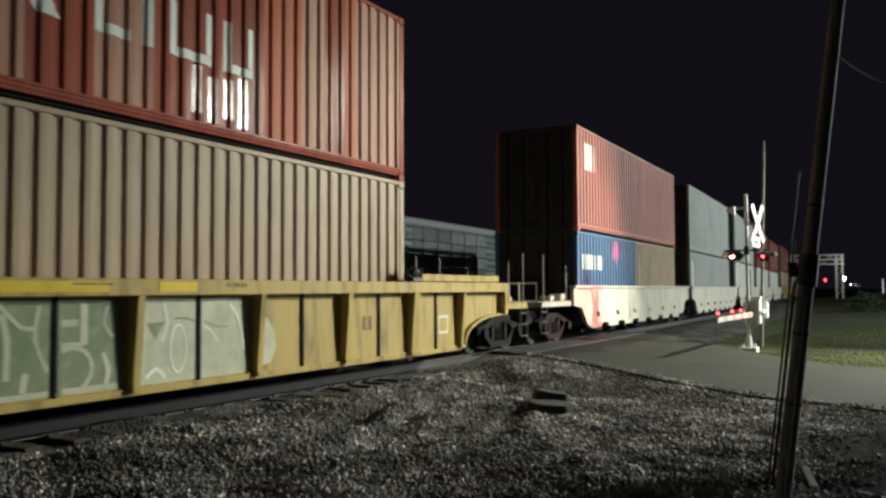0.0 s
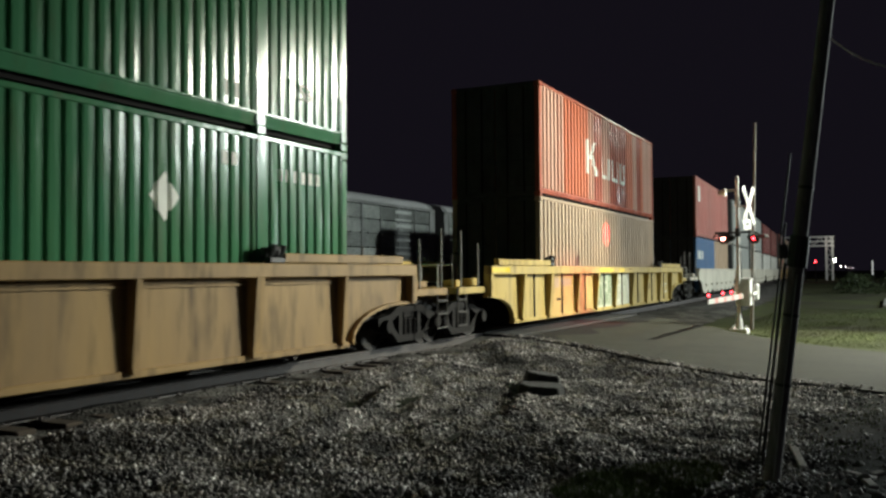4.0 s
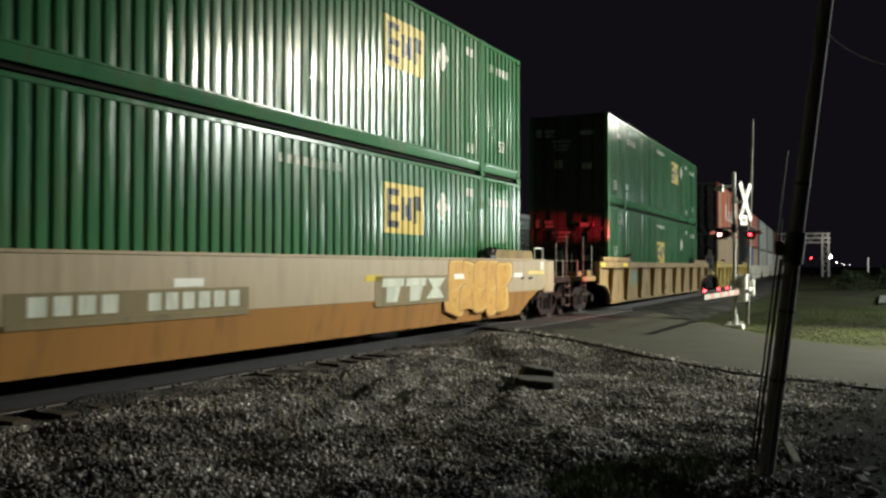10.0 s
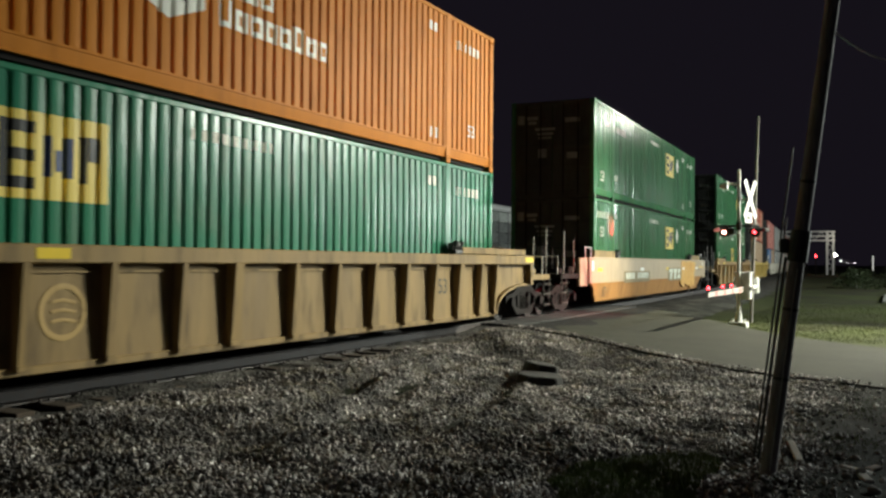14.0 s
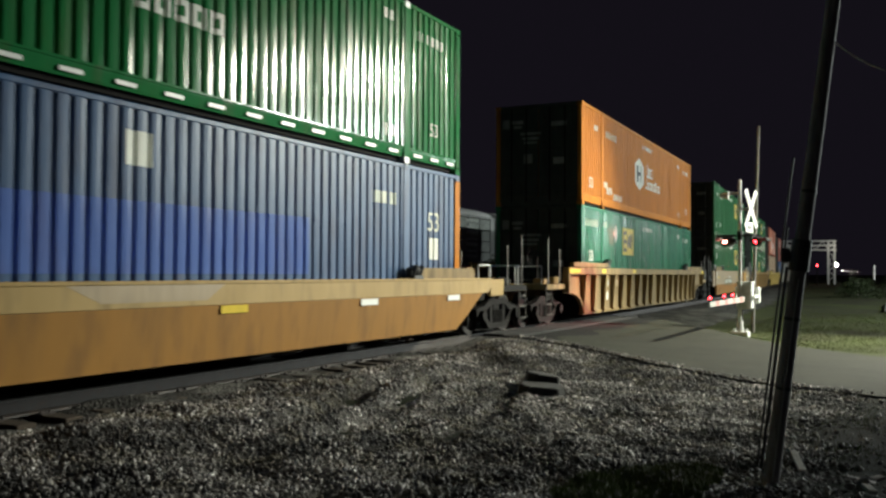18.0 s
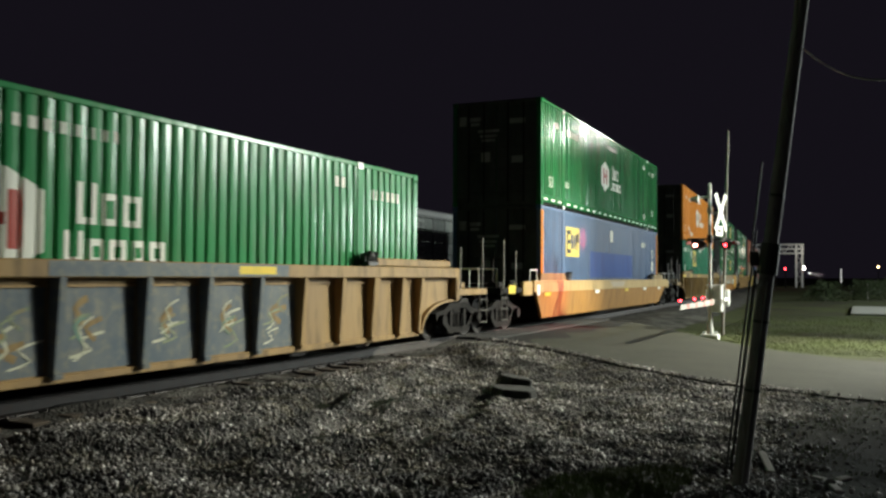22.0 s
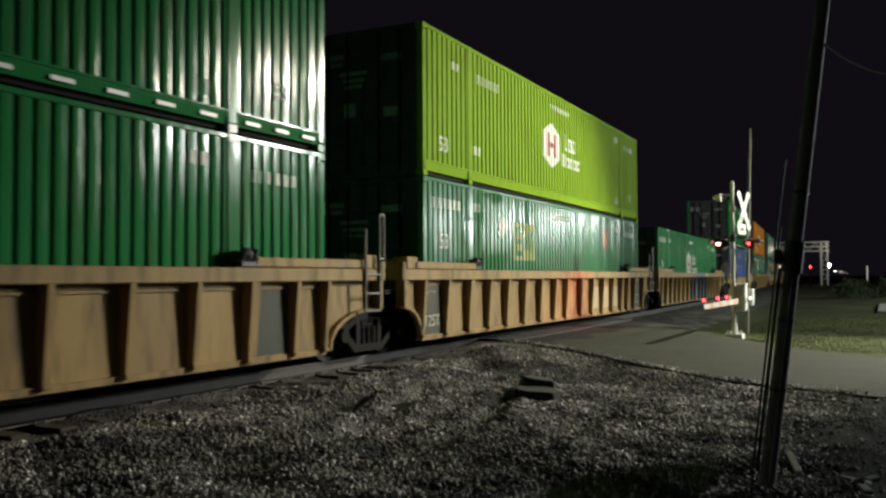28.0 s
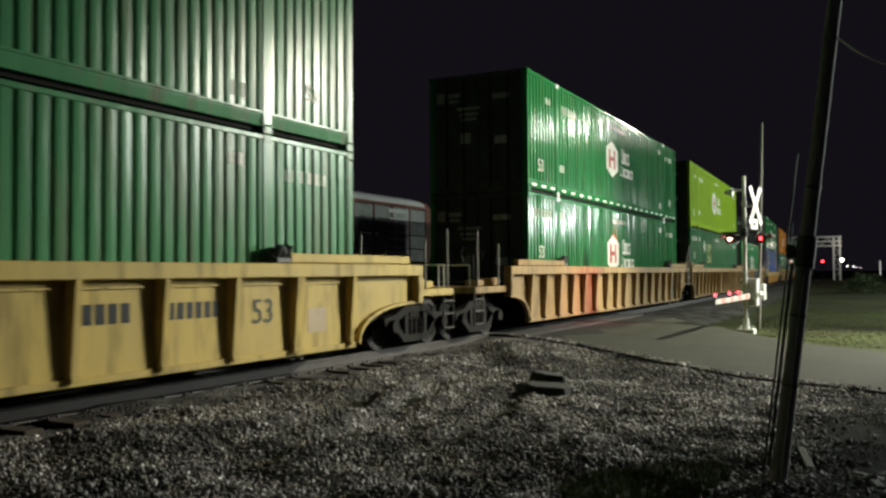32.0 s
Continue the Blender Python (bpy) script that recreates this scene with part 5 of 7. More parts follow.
def small_well(label, colour):
    """A short articulated unit for forty-foot boxes."""
    car = tagged(new("well_car"), label, "railway wagon", "wagons of the container train")
    for sy in (-1, 1):
        def side(bm):
            out = [(-7.3, 1.42), (-7.3, 0.95), (-6.6, 0.85), (-6.2, 0.45)]
            x = -5.8
            while x < 5.6:
                out += [(x, 0.30), (x + 0.9, 0.30), (x + 1.0, 0.42), (x + 1.6, 0.42)]
                x += 1.7
            out += [(6.2, 0.45), (6.6, 0.85), (7.3, 0.95), (7.3, 1.42)]
            prism(bm, out, *sorted((sy * 1.48, sy * 1.38)))

        shared("side_plate", ("swside", sy), side, colour, car)
        shared("top_chord", ("swtop", sy), lambda bm: box(bm, -7.3, 7.3, *sorted((sy * 1.34, sy * 1.53)), 1.38, 1.46, 0.012), colour, car)
        for k in range(6):
            shared("bracket", ("swb", sy), lambda bm: prism(bm, [(-0.3, 0.62), (0.3, 0.62), (0.38, 0.74), (-0.38, 0.74)], *sorted((sy * 1.47, sy * 1.53))), colour, car, at=pose(-4.9 + 1.95 * k, 0, 0))
    for x in (-6, -3, 0, 3, 6):
        shared("cross_beam", "cross_beam", lambda bm: box(bm, -0.15, 0.15, -1.30, 1.30, 0.20, 0.33, 0.01), STEEL, car, at=pose(x, 0, 0))
    for sgn in (-1, 1):
        shared("bulkhead", ("swbulk", sgn), lambda bm: box(bm, *sorted((sgn * 6.3, sgn * 7.5)), -1.3, 1.3, 0.9, 1.1, 0.02), STEEL, car)
    return car


def stack(car, s, half, lower=None, upper=None, floor=0.36, line=0):
    rides(car, s, half)
    z = floor
    for b in (lower, upper):
        if b is None:
            continue
        for one, dx in (b if isinstance(b, list) else [(b, 0.0)]):
            rides(one.base, s + dx, half, z, 0.0)
        z += (b[0][0] if isinstance(b, list) else b).high + 0.006


def plate(car, name, x0, x1, z0, z1, mat, y=-1.384, label=""):
    """Paint or a plate on the car's side, between its uprights."""
    bm = bmesh.new()
    box(bm, x0, x1, y - 0.003, y, z0, z1)
    return part(name, bm, mat, car, label)


def car_bars(car, x, z, widths, high, mat, gap=0.05, y=-1.384):
    for w in widths:
        plate(car, "lettering", x, x + w, z, z + high, mat, y)
        x += w + gap


def stroke(car, pts, wide, mat, y=-1.386):
    """A sprayed line along points (x, z), with rounded turns."""
    line = []
    for (xa, za), (xb, zb), (xc, zc) in zip([pts[0]] + pts, pts, pts[1:] + [pts[-1]]):
        line += [((xa + xb) / 2, (za + zb) / 2), (xb + 0.1 * (xa + xc - 2 * xb), zb + 0.1 * (za + zc - 2 * zb))]
    line = line[1:] + [pts[-1]]
    line = [p for i, p in enumerate(line) if i == 0 or (p[0] - line[i - 1][0]) ** 2 + (p[1] - line[i - 1][1]) ** 2 > 1e-6]
    bm = bmesh.new()
    rows = []
    for i, (x, z) in enumerate(line):
        xa, za = line[max(i - 1, 0)]
        xb, zb = line[min(i + 1, len(line) - 1)]
        d = Vector((xb - xa, zb - za)).normalized() * wide / 2
        rows.append([bm.verts.new((x + k * -d.y, y - 0.004 * (1 if k else 1.2), z + k * d.x)) for k in (-1, 0, 1)])
    for a, b in zip(rows, rows[1:]):
        for k in (0, 1):
            bm.faces.new((a[k], a[k + 1], b[k + 1], b[k]))
    return part("graffiti_stroke", bm, mat, car)


def end_tape(car, x0, x1):
    plate(car, "reflector", x0, x1, 1.345, 1.455, TAPE_YELLOW, -1.537)


WIDE_RIBS = [-8.36, -6.36, -4.42, -2.42, -0.45, 1.72, 3.58, 5.66, 7.7]
CLOSE_RIBS = [-8.5 + 0.07, -7.46, -6.4, -5.45, -4.45, -3.4, -2.33, -1.28, -0.32, 0.9, 1.95, 3.0, 4.05, 5.1, 6.15, 7.1, 7.85]
K_RIBS = [-7.97, -6.1, -3.9, -2.12, -0.15, 1.92, 3.95, 6.0, 7.85]


def build_train():
    # a short white articulated set, and cars farther on
    low20 = [(box40(SKY_BLUE, "blue twenty-foot container with white lettering", 2.591, 6.058), -3.06), (box40(TAN, "dull tan twenty-foot container in the well", 2.591, 6.058), 3.06)]
    low20[0][0].bars(-2.6, 1.55, (0.22, 0.3, 0.3, 0.2, 0.4), 0.42, 0.10, LOGO_WHITE)
    low20[1][0].bars(-2.6, 0.7, (0.16,), 1.5, 0.1, MARK_WHITE)
    top = box40(CORAL, "faded coral-red forty-foot container with white marks")
    top.bars(-5.4, 1.75, (0.35, 0.3, 0.16), 0.75, 0.12, LOGO_WHITE)
    c = small_well("short dirty-white articulated well car under stacked containers", WHITE_CAR)
    truck(c, -7.7)
    truck(c, 7.7)
    end_gear(c, -1, 7.3, 9.9, WHITE_CAR, "small")
    stack(c, 28.6, 7.0, low20, top)
    for s, lo, hi in ((44.0, GREY, GREY), (59.4, PALE, GREY), (74.8, PALE, MAROON), (90.2, PALE, MAROON)):
        c = small_well("short dirty-white articulated well car under stacked containers", WHITE_CAR)
        truck(c, 7.7)
        b = box40(lo, "pale grey-white forty-foot container on the train" if lo is not GREY else "plain grey forty-foot container on the train", 2.591)
        b.bars(-5.5, 0.5, (0.18,), 1.7, 0.1, LOGO_WHITE)
        stack(c, s, 7.0, b, box40(hi, "plain grey forty-foot container on the train" if hi is GREY else "dark red forty-foot container on the train"))
    for s, lo, hi in ((110.6, TAN, MAROON), (134.0, GREY, TAN), (157.4, PALE, TAN)):
        c = ribbed_car("ochre ribbed well car far along the train", BROWN_CAR, WIDE_RIBS, 9.92, 9.92, 11.70, 11.70, 10.45, -10.45, (1, 7))
        stack(c, s, 9.5, box53(lo, "dull weathered fifty-three-foot container far off", post=5.97), box53(hi, "dull weathered fifty-three-foot container far off"))

    # yellow car, red over tan
    c = ribbed_car("yellow ribbed well car with grey spray-painted panels", YELLOW_CAR, K_RIBS, 9.92, 9.92, 11.70, 11.70, 10.45, -10.45, (1, 7), True, 0.12)
    for a, e, m in ((-2.05, -1.17, GRAFFITI_GREEN), (-1.10, -0.28, GRAFFITI_GREEN), (-0.02, 0.84, GRAFFITI_GREY), (0.93, 1.80, GRAFFITI_GREY)):
        plate(c, "painted_panel", a, e, 0.30, 1.28, m)
    # outlines of sprayed letters on the panels
    pale, white = GRAFFITI_GREY, LOGO_WHITE
    def ring(x, z, rx, rz, a0, a1):
        return [(x + rx * math.cos(radians(a)), z + rz * math.sin(radians(a))) for a in range(a0, a1 + 1, 20)]

    for k, (pts, w, m) in enumerate((
            ([(-1.74, 1.16), (-1.66, 0.92), (-1.67, 0.50)], 0.07, pale), ([(-1.31, 1.25), (-1.40, 0.88), (-1.21, 0.55)], 0.05, pale), ([(-1.78, 1.25), (-1.52, 0.98), (-1.36, 0.99)], 0.05, pale),
            ([(-2.02, 0.335), (-1.62, 0.33), (-1.20, 0.335)], 0.06, pale), ([(-1.46, 0.58), (-1.50, 0.37)], 0.08, pale), ([(-1.96, 1.2), (-1.90, 0.7), (-1.95, 0.4)], 0.08, pale),
            ([(-0.79, 1.27), (-0.79, 0.80)], 0.10, pale), ([(-1.09, 1.03), (-0.85, 1.03)], 0.07, pale), ([(-1.09, 0.80), (-0.80, 0.80)], 0.06, pale),
            (ring(-0.93, 0.55, 0.25, 0.23, -60, 120), 0.055, pale), ([(-1.09, 0.335), (-0.70, 0.33), (-0.34, 0.335)], 0.07, pale), ([(-0.56, 0.72), (-0.45, 0.52), (-0.50, 0.37)], 0.07, pale),
            ([(-0.48, 1.22), (-0.55, 1.0), (-0.40, 0.86)], 0.035, pale),
            (ring(0.55, 0.68, 0.13, 0.28, 0, 360), 0.03, white), ([(0.30, 1.24), (0.40, 1.0), (0.30, 0.78)], 0.05, white), ([(0.46, 1.03), (0.66, 1.04), (0.82, 0.99)], 0.022, GRAFFITI_GREEN),
            ([(0.95, 0.94), (1.12, 0.86), (1.22, 0.72)], 0.025, white), ([(0.95, 1.0), (1.2, 0.9), (1.40, 0.91)], 0.018, GRAFFITI_GREEN), ([(0.04, 0.36), (0.22, 0.50), (0.34, 0.36)], 0.05, white),
            ([(1.40, 1.2), (1.60, 1.05), (1.70, 0.60)], 0.04, white))):
        stroke(c, pts, w, m, -1.386 - 0.0004 * (k % 7))
    bm = bmesh.new()
    prism(bm, [(0.06, 0.99), (0.20, 0.80), (0.34, 1.0)], -1.3895, -1.386)
    part("graffiti_shape", bm, GRAFFITI_GREEN, c)
    # lettering too small to read on the top chord
    car_bars(c, -1.05, 1.42, (0.5,), 0.02, OCHRE_CAR, 0.05, -1.5375)
    car_bars(c, 1.2, 1.40, (0.10, 0.12, 0.10), 0.05, OCHRE_CAR, 0.03, -1.5375)
    bm = bmesh.new()
    prism(bm, [(2.06, 0.36), (2.26, 0.40), (2.36, 0.58), (2.32, 0.82), (2.18, 0.98), (2.06, 1.04)], -1.3895, -1.386)
    part("graffiti_shape", bm, pale, c)
    car_bars(c, -5.9, 0.96, (0.13, 0.13, 0.13, 0.13), 0.24, BUFF_CAR)
    car_bars(c, -5.1, 0.98, (0.1, 0.1, 0.1, 0.1, 0.1, 0.1), 0.2, BUFF_CAR)
    car_bars(c, -5.4, 0.62, (0.3,), 0.06, STEEL)
    end_tape(c, -9.9, -8.9)
    end_tape(c, -2.0, -0.6)
    end_tape(c, 0.1, 0.7)
    plate(c, "placard", 7.05, 7.42, 0.55, 0.88, LOGO_WHITE)
    plate(c, "placard", 7.09, 7.38, 0.59, 0.84, YELLOW_CAR, -1.3885)
    car_bars(c, 4.5, 0.72, (0.11, 0.11), 0.22, OCHRE_CAR)
    lo = box40(TAN, "tan forty-foot container, lower of two")
    hi = box40(KRED, "faded brownish-red forty-foot container with white lettering")
    # single wall sheets that were replaced and repainted
    for a, e, m in ((-5.96, -4.12, KPALE), (-4.12, -1.98, KORANGE), (-1.98, -1.41, KPALE), (-0.55, 0.30, KPALE), (2.30, 3.15, KORANGE), (3.15, 3.72, KPALE), (4.30, 4.58, KORANGE), (4.58, 5.98, KPALE)):
        hi.shape("wall_sheet", a, e, 0.215, 2.82, m, 0.002, "repainted wall sheet")
    # big white initial and four smaller letters, as plain uprights
    hi.shape("logo_shape", -2.15, -1.93, 0.95, 1.95, LOGO_WHITE)
    hi.slanted("logo_shape", [(-1.9, 1.40), (-1.7, 1.40), (-1.15, 1.95), (-1.4, 1.95)], LOGO_WHITE)
    hi.slanted("logo_shape", [(-1.75, 1.50), (-1.25, 0.95), (-0.95, 0.95), (-1.5, 1.55)], LOGO_WHITE)
    for x, w in ((-0.55, 0.5), (0.15, 0.2), (0.55, 0.75), (1.5, 0.6)):
        hi.shape("logo_shape", x, x + 0.14, 0.95, 1.62, LOGO_WHITE)
        if w > 0.3:
            hi.shape("logo_shape", x + 0.15, x + w, 0.95, 1.07, LOGO_WHITE)
        if w > 0.55:
            hi.shape("logo_shape", x + w - 0.13, x + w, 1.08, 1.62, LOGO_WHITE)
    # glossy strips added under the letters to catch the street lamp's glint
    for x in (0.95, 1.24, 1.53, 1.82):
        hi.shape("film_patch", x, x + 0.15, 0.28 + 0.05 * math.sin(x * 9), 0.86 + 0.06 * math.cos(x * 7), KGLINT, 0.003, "glossy red strip that catches the lamp")
    stack(c, 7.07, 9.5, lo, hi)

    # ochre car, green over green
    c = ribbed_car("rust-stained ochre ribbed well car with wide panels", BROWN_CAR, WIDE_RIBS, 9.92, 9.92, 11.75, 11.75, 10.45, -10.45, (1, 7))
    plate(c, "painted_panel", -6.0, -4.6, 0.72, 1.18, GRAFFITI_TEAL)
    plate(c, "placard", -8.15, -8.0, 0.55, 0.85, LOGO_WHITE)
    end_tape(c, -9.8, -9.3)
    end_tape(c, -7.2, -6.6)
    plate(c, "stain", -0.1, 0.3, 0.45, 0.65, STEEL)
    lo, hi = box53(WORN_GREEN, "glossy green fifty-three-foot container, lower of two"), box53(WORN_GREEN, "glossy green fifty-three-foot container, upper of two")
    yellow_logo(lo, -0.92, 1.06)
    yellow_logo(hi, 2.05, 1.58)
    for b in (lo, hi):
        diamond(b, 4.20, 1.92 if b is lo else 2.18)
        small_print(b, b is hi, row=False)
    stack(c, -15.92, 9.5, lo, hi)

    # smooth orange car with graffiti
    c = smooth_car("smooth-sided orange well car with pale graffiti letters", BUFF_CAR, ORANGE_CAR, 11.75, 11.75)
    plate(c, "black_panel", -5.4, -1.85, 0.80, 1.08, FADED_PANEL, -1.503)
    plate(c, "black_panel", -5.4, -1.85, 0.72, 0.797, FADED_PANEL, -1.503)
    car_bars(c, -5.15, 0.84, (0.22, 0.22, 0.22, 0.22), 0.2, MARK_WHITE, 0.08, -1.507)
    car_bars(c, -3.6, 0.84, (0.2, 0.2, 0.2, 0.2, 0.2, 0.2), 0.2, MARK_WHITE, 0.07, -1.507)
    plate(c, "black_panel", 1.3, 3.95, 0.68, 1.18, FADED_PANEL, -1.503)
    for k, x in enumerate((1.5, 2.3, 3.05)):
        for outline in (([(x, 1.00), (x + 0.72, 1.00), (x + 0.75, 1.14), (x + 0.03, 1.14)], [(x + 0.14, 0.74), (x + 0.50, 0.74), (x + 0.62, 0.996), (x + 0.16, 0.996)]) if k < 2 else
                        ([(x, 0.76), (x + 0.70, 0.76), (x + 0.50, 0.948), (x + 0.24, 0.948)], [(x + 0.24, 0.952), (x + 0.50, 0.952), (x + 0.76, 1.13), (x + 0.06, 1.13)])):
            bm = bmesh.new()
            prism(bm, outline, -1.508 - 0.001 * k, -1.504)
            part("logo_shape", bm, MARK_WHITE, c)
    rng = random.Random(3)
    x = 3.9
    for row, sizes in ((0, (0.62, 0.50, 0.66, 0.52, 0.62)), (1, (0.66, 0.46, 0.62, 0.50, 0.72))):
        x = 3.92 + 0.10 * row
        for k, w in enumerate(sizes):
            mid_x, mid_z = x + w / 2, 0.70 + 0.47 * row + rng.uniform(-0.04, 0.04)
            tall, n = 0.29 + rng.uniform(-0.03, 0.05), 18
            phase = rng.uniform(0, 6.28)
            ring = []
            for i in range(n):
                a = 6.283 * i / n
                grow = 1.06 + 0.14 * math.sin(2 * a + phase) + 0.10 * math.sin(3 * a + 2 * phase)
                ring.append((mid_x + (w / 2 + 0.07) * grow * math.copysign(abs(math.cos(a)) ** 0.6, math.cos(a)), min(1.485, mid_z + tall * grow * math.copysign(abs(math.sin(a)) ** 0.6, math.sin(a)))))
            deep = -1.5035 - 0.0012 * k - 0.0006 * row
            bm = bmesh.new()
            prism(bm, ring, deep, -1.43)
            letter = part("graffiti_letter", bm, GRAFFITI_OCHRE, c, "ochre-edged spray-painted bubble letter")
            bm = bmesh.new()
            prism(bm, [(mid_x + (px - mid_x) * 0.90, mid_z + (pz - mid_z) * 0.91) for px, pz in ring], deep - 0.0005, -1.43)
            part("rim", bm, GRAFFITI_RIM, letter)
            bm = bmesh.new()
            prism(bm, [(mid_x - 0.035 + (px - mid_x) * 0.80, mid_z - 0.012 + (pz - mid_z) * 0.85) for px, pz in ring], deep - 0.0008, -1.43)
            part("fill", bm, GRAFFITI_SAND, letter)
            for j in range(1):
                bm = bmesh.new()
                cx, cz, lean = mid_x + rng.uniform(-0.16, 0.12), mid_z + rng.uniform(-0.12, 0.04), rng.uniform(-0.05, 0.08)
                up = rng.uniform(0.06, 0.18)
                prism(bm, [(cx, cz), (cx + 0.03, cz - 0.01), (cx + 0.035 + lean, cz + up), (cx + lean, cz + up)], deep - 0.001, -1.43)
                part("stroke", bm, GRAFFITI_OCHRE, letter)
            x += w
    write("stencilled_number", "53", c, pose(-7.6, -1.443, 0.36, 99.6), 0.42, BLACK_PANEL)
    plate(c, "white_placard", 8.86, 9.10, 1.26, 1.46, MARK_WHITE, -1.505)
    plate(c, "pale_patch", 8.00, 9.12, 1.165, 1.245, GRAFFITI_RIM, -1.503)
    plate(c, "pale_patch", 7.85, 8.55, 1.40, 1.455, BUFF_CAR, -1.503)
    for x in (7.62, 8.16):
        plate(c, "tie_bracket", x, x + 0.14, 1.05, 1.11, BLACK, -1.53)
    lo, hi = box53(WORN_GREEN, "glossy green fifty-three-foot container, lower of two"), box53(WORN_GREEN, "glossy green fifty-three-foot container, upper of two")
    for b in (lo, hi):
        yellow_logo(b, 1.93, 1.56)
        diamond(b, 4.13, 2.14)
        small_print(b, b is hi, 1.78)
    stack(c, -39.52, 9.5, lo, hi)

    # ochre car, orange over sea green
    c = ribbed_car("dirty olive-ochre ribbed well car with close uprights", OCHRE_CAR, CLOSE_RIBS, 9.92, 9.92, 11.75, 11.75, 10.45, -10.45, (2, 8, 14))
    end_tape(c, -9.9, -8.95)
    end_tape(c, -6.9, -6.5)
    end_tape(c, -3.3, -2.9)
    end_tape(c, 9.4, 9.88)
    car_bars(c, -6.15, 0.95, (0.09, 0.09, 0.09, 0.09), 0.2, MARK_WHITE, 0.03)
    car_bars(c, -5.25, 0.95, (0.1, 0.1, 0.1, 0.1, 0.1), 0.18, BUFF_CAR, 0.03)
    plate(c, "placard", -6.15, -5.72, 0.55, 0.80, LOGO_WHITE)
    stroke(c, [(-2.86 + 0.27 * math.cos(6.2832 * k / 16), 0.80 + 0.27 * math.sin(6.2832 * k / 16)) for k in range(17)], 0.06, DULL_BUFF_CAR)
    for dz in (-0.10, 0.0, 0.10):
        stroke(c, [(-3.02, 0.80 + dz), (-2.86, 0.83 + dz), (-2.70, 0.79 + dz)], 0.035, DULL_BUFF_CAR)
    write("stencilled_number", "53", c, pose(5.6, -1.39, 0.75, 90), 0.40, BLACK_PANEL)
    lo, hi = box53(SEA_GREEN, "bluish-green fifty-three-foot container, lower of two"), box53(ORANGE, "orange fifty-three-foot container with white hexagon logo")
    yellow_logo(lo, -3.64, 1.58)
    diamond(lo, -4.48, 2.22)
    hexagon_logo(hi, -1.98, 0.96, 1.12, 1.24, red=False, suffix=True)
    hi.bars(-5.5, 0.50, (0.13, 0.11, 0.13), 0.21, 0.10, LOGO_WHITE)
    hi.bars(-4.7, 0.36, (0.12, 0.12, 0.10, 0.12, 0.12), 0.19, 0.09, LOGO_WHITE)
    small_print(lo)
    small_print(hi, True)
    stack(c, -62.99, 9.5, lo, hi)

    # smooth orange car, deep green over blue
    c = smooth_car("smooth-sided dull orange well car with yellow reflectors", DULL_BUFF_CAR, DULL_ORANGE_CAR, 11.75, 11.75, 1.215, 0.93)
    bm = bmesh.new()
    prism(bm, [(-1.35, 1.205), (-0.85, 0.99), (0.75, 0.99), (1.1, 1.205)], -1.503, -1.49)
    part("painted_panel", bm, BUFF_CAR, c, "slightly paler repainted panel")
    plate(c, "reflector", -10.9, -10.45, 0.92, 1.12, TAPE_YELLOW, -1.43)
    lo, hi = box53(BLUE, "slate-blue fifty-three-foot container with one orange end post"), box53(DEEP_GREEN, "deep green fifty-three-foot container with white hexagon logo", tape=True)
    yellow_logo(lo, -5.72, 1.56)
    lo.shape("repaint_patch", -3.02, 3.11, 0.95, 1.78, PATCH_BLUE, 0.004, "brighter blue repainted rectangle")
    lo.shape("placard", -0.35, 0.05, 2.18, 2.58, LOGO_WHITE)
    lo.shape("placard", 6.85, 7.25, 1.22, 1.62, LOGO_WHITE)
    lo.number("53", 7.0, 1.75, 0.5)
    lo.bars(4.9, 2.15, (0.2, 0.2, 0.2), 0.2, 0.06)
    for sx in (-1, 1):
        bm = bmesh.new()
        box(bm, *sorted((sx * 8.08, sx * 7.88)), -1.302, -1.285, 0.13, 2.77)
        part("end_stripe", bm, ORANGE, lo.base, "orange end post")
    hexagon_logo(hi, -1.60, 0.98, 1.02, 1.08)
    small_print(hi, True)
    stack(c, -86.88, 9.5, lo, hi)

    # three articulated units
    c = ribbed_car("ochre articulated well car with blue graffiti between its uprights", BROWN_CAR, CLOSE_RIBS, 9.55, 9.18, 11.70, None, 10.45, -9.735, (2, 14), sprayed=(7, 8, 9, 10, 11))
    for k in range(7, 12):
        plate(c, "painted_panel", CLOSE_RIBS[k] + 0.09, CLOSE_RIBS[k + 1] - 0.09, 0.30, 1.20, GRAFFITI_BLUE)
        rng = random.Random(k)
        for j in range(6):
            x0, z0 = CLOSE_RIBS[k] + rng.uniform(0.16, 0.40), rng.uniform(0.36, 0.70)
            dx, dz = rng.uniform(0.20, 0.50), rng.uniform(0.20, 0.48)
            pts = [(x0, z0), (x0 + dx * 0.8, z0 + dz * 0.25), (x0 + dx * 0.2, z0 + dz * 0.75), (x0 + dx, z0 + dz)]
            stroke(c, pts if j % 2 else pts[1:], (0.08, 0.035, 0.06, 0.03, 0.04, 0.025)[j], (OCHRE_CAR, GRAFFITI_GREY, OCHRE_CAR, GRAFFITI_GREEN, GRAFFITI_TEAL, GRAFFITI_GREY)[j], -1.3868 - 0.0005 * j)
    plate(c, "sprayed_chord", -0.5, 3.6, 1.315, 1.48, GRAFFITI_BLUE, -1.536)
    # three loops and a crossbar of faded spray
    for k in range(3):
        x = -5.2 + 0.17 * k
        stroke(c, [(x, 0.74), (x - 0.01, 0.98), (x + 0.05, 1.10), (x + 0.11, 1.08), (x + 0.13, 0.94), (x + 0.12, 0.76)], 0.032, MARK_WHITE)
    stroke(c, [(-5.18, 0.90), (-4.95, 0.87), (-4.75, 0.90)], 0.028, MARK_WHITE, -1.3868)
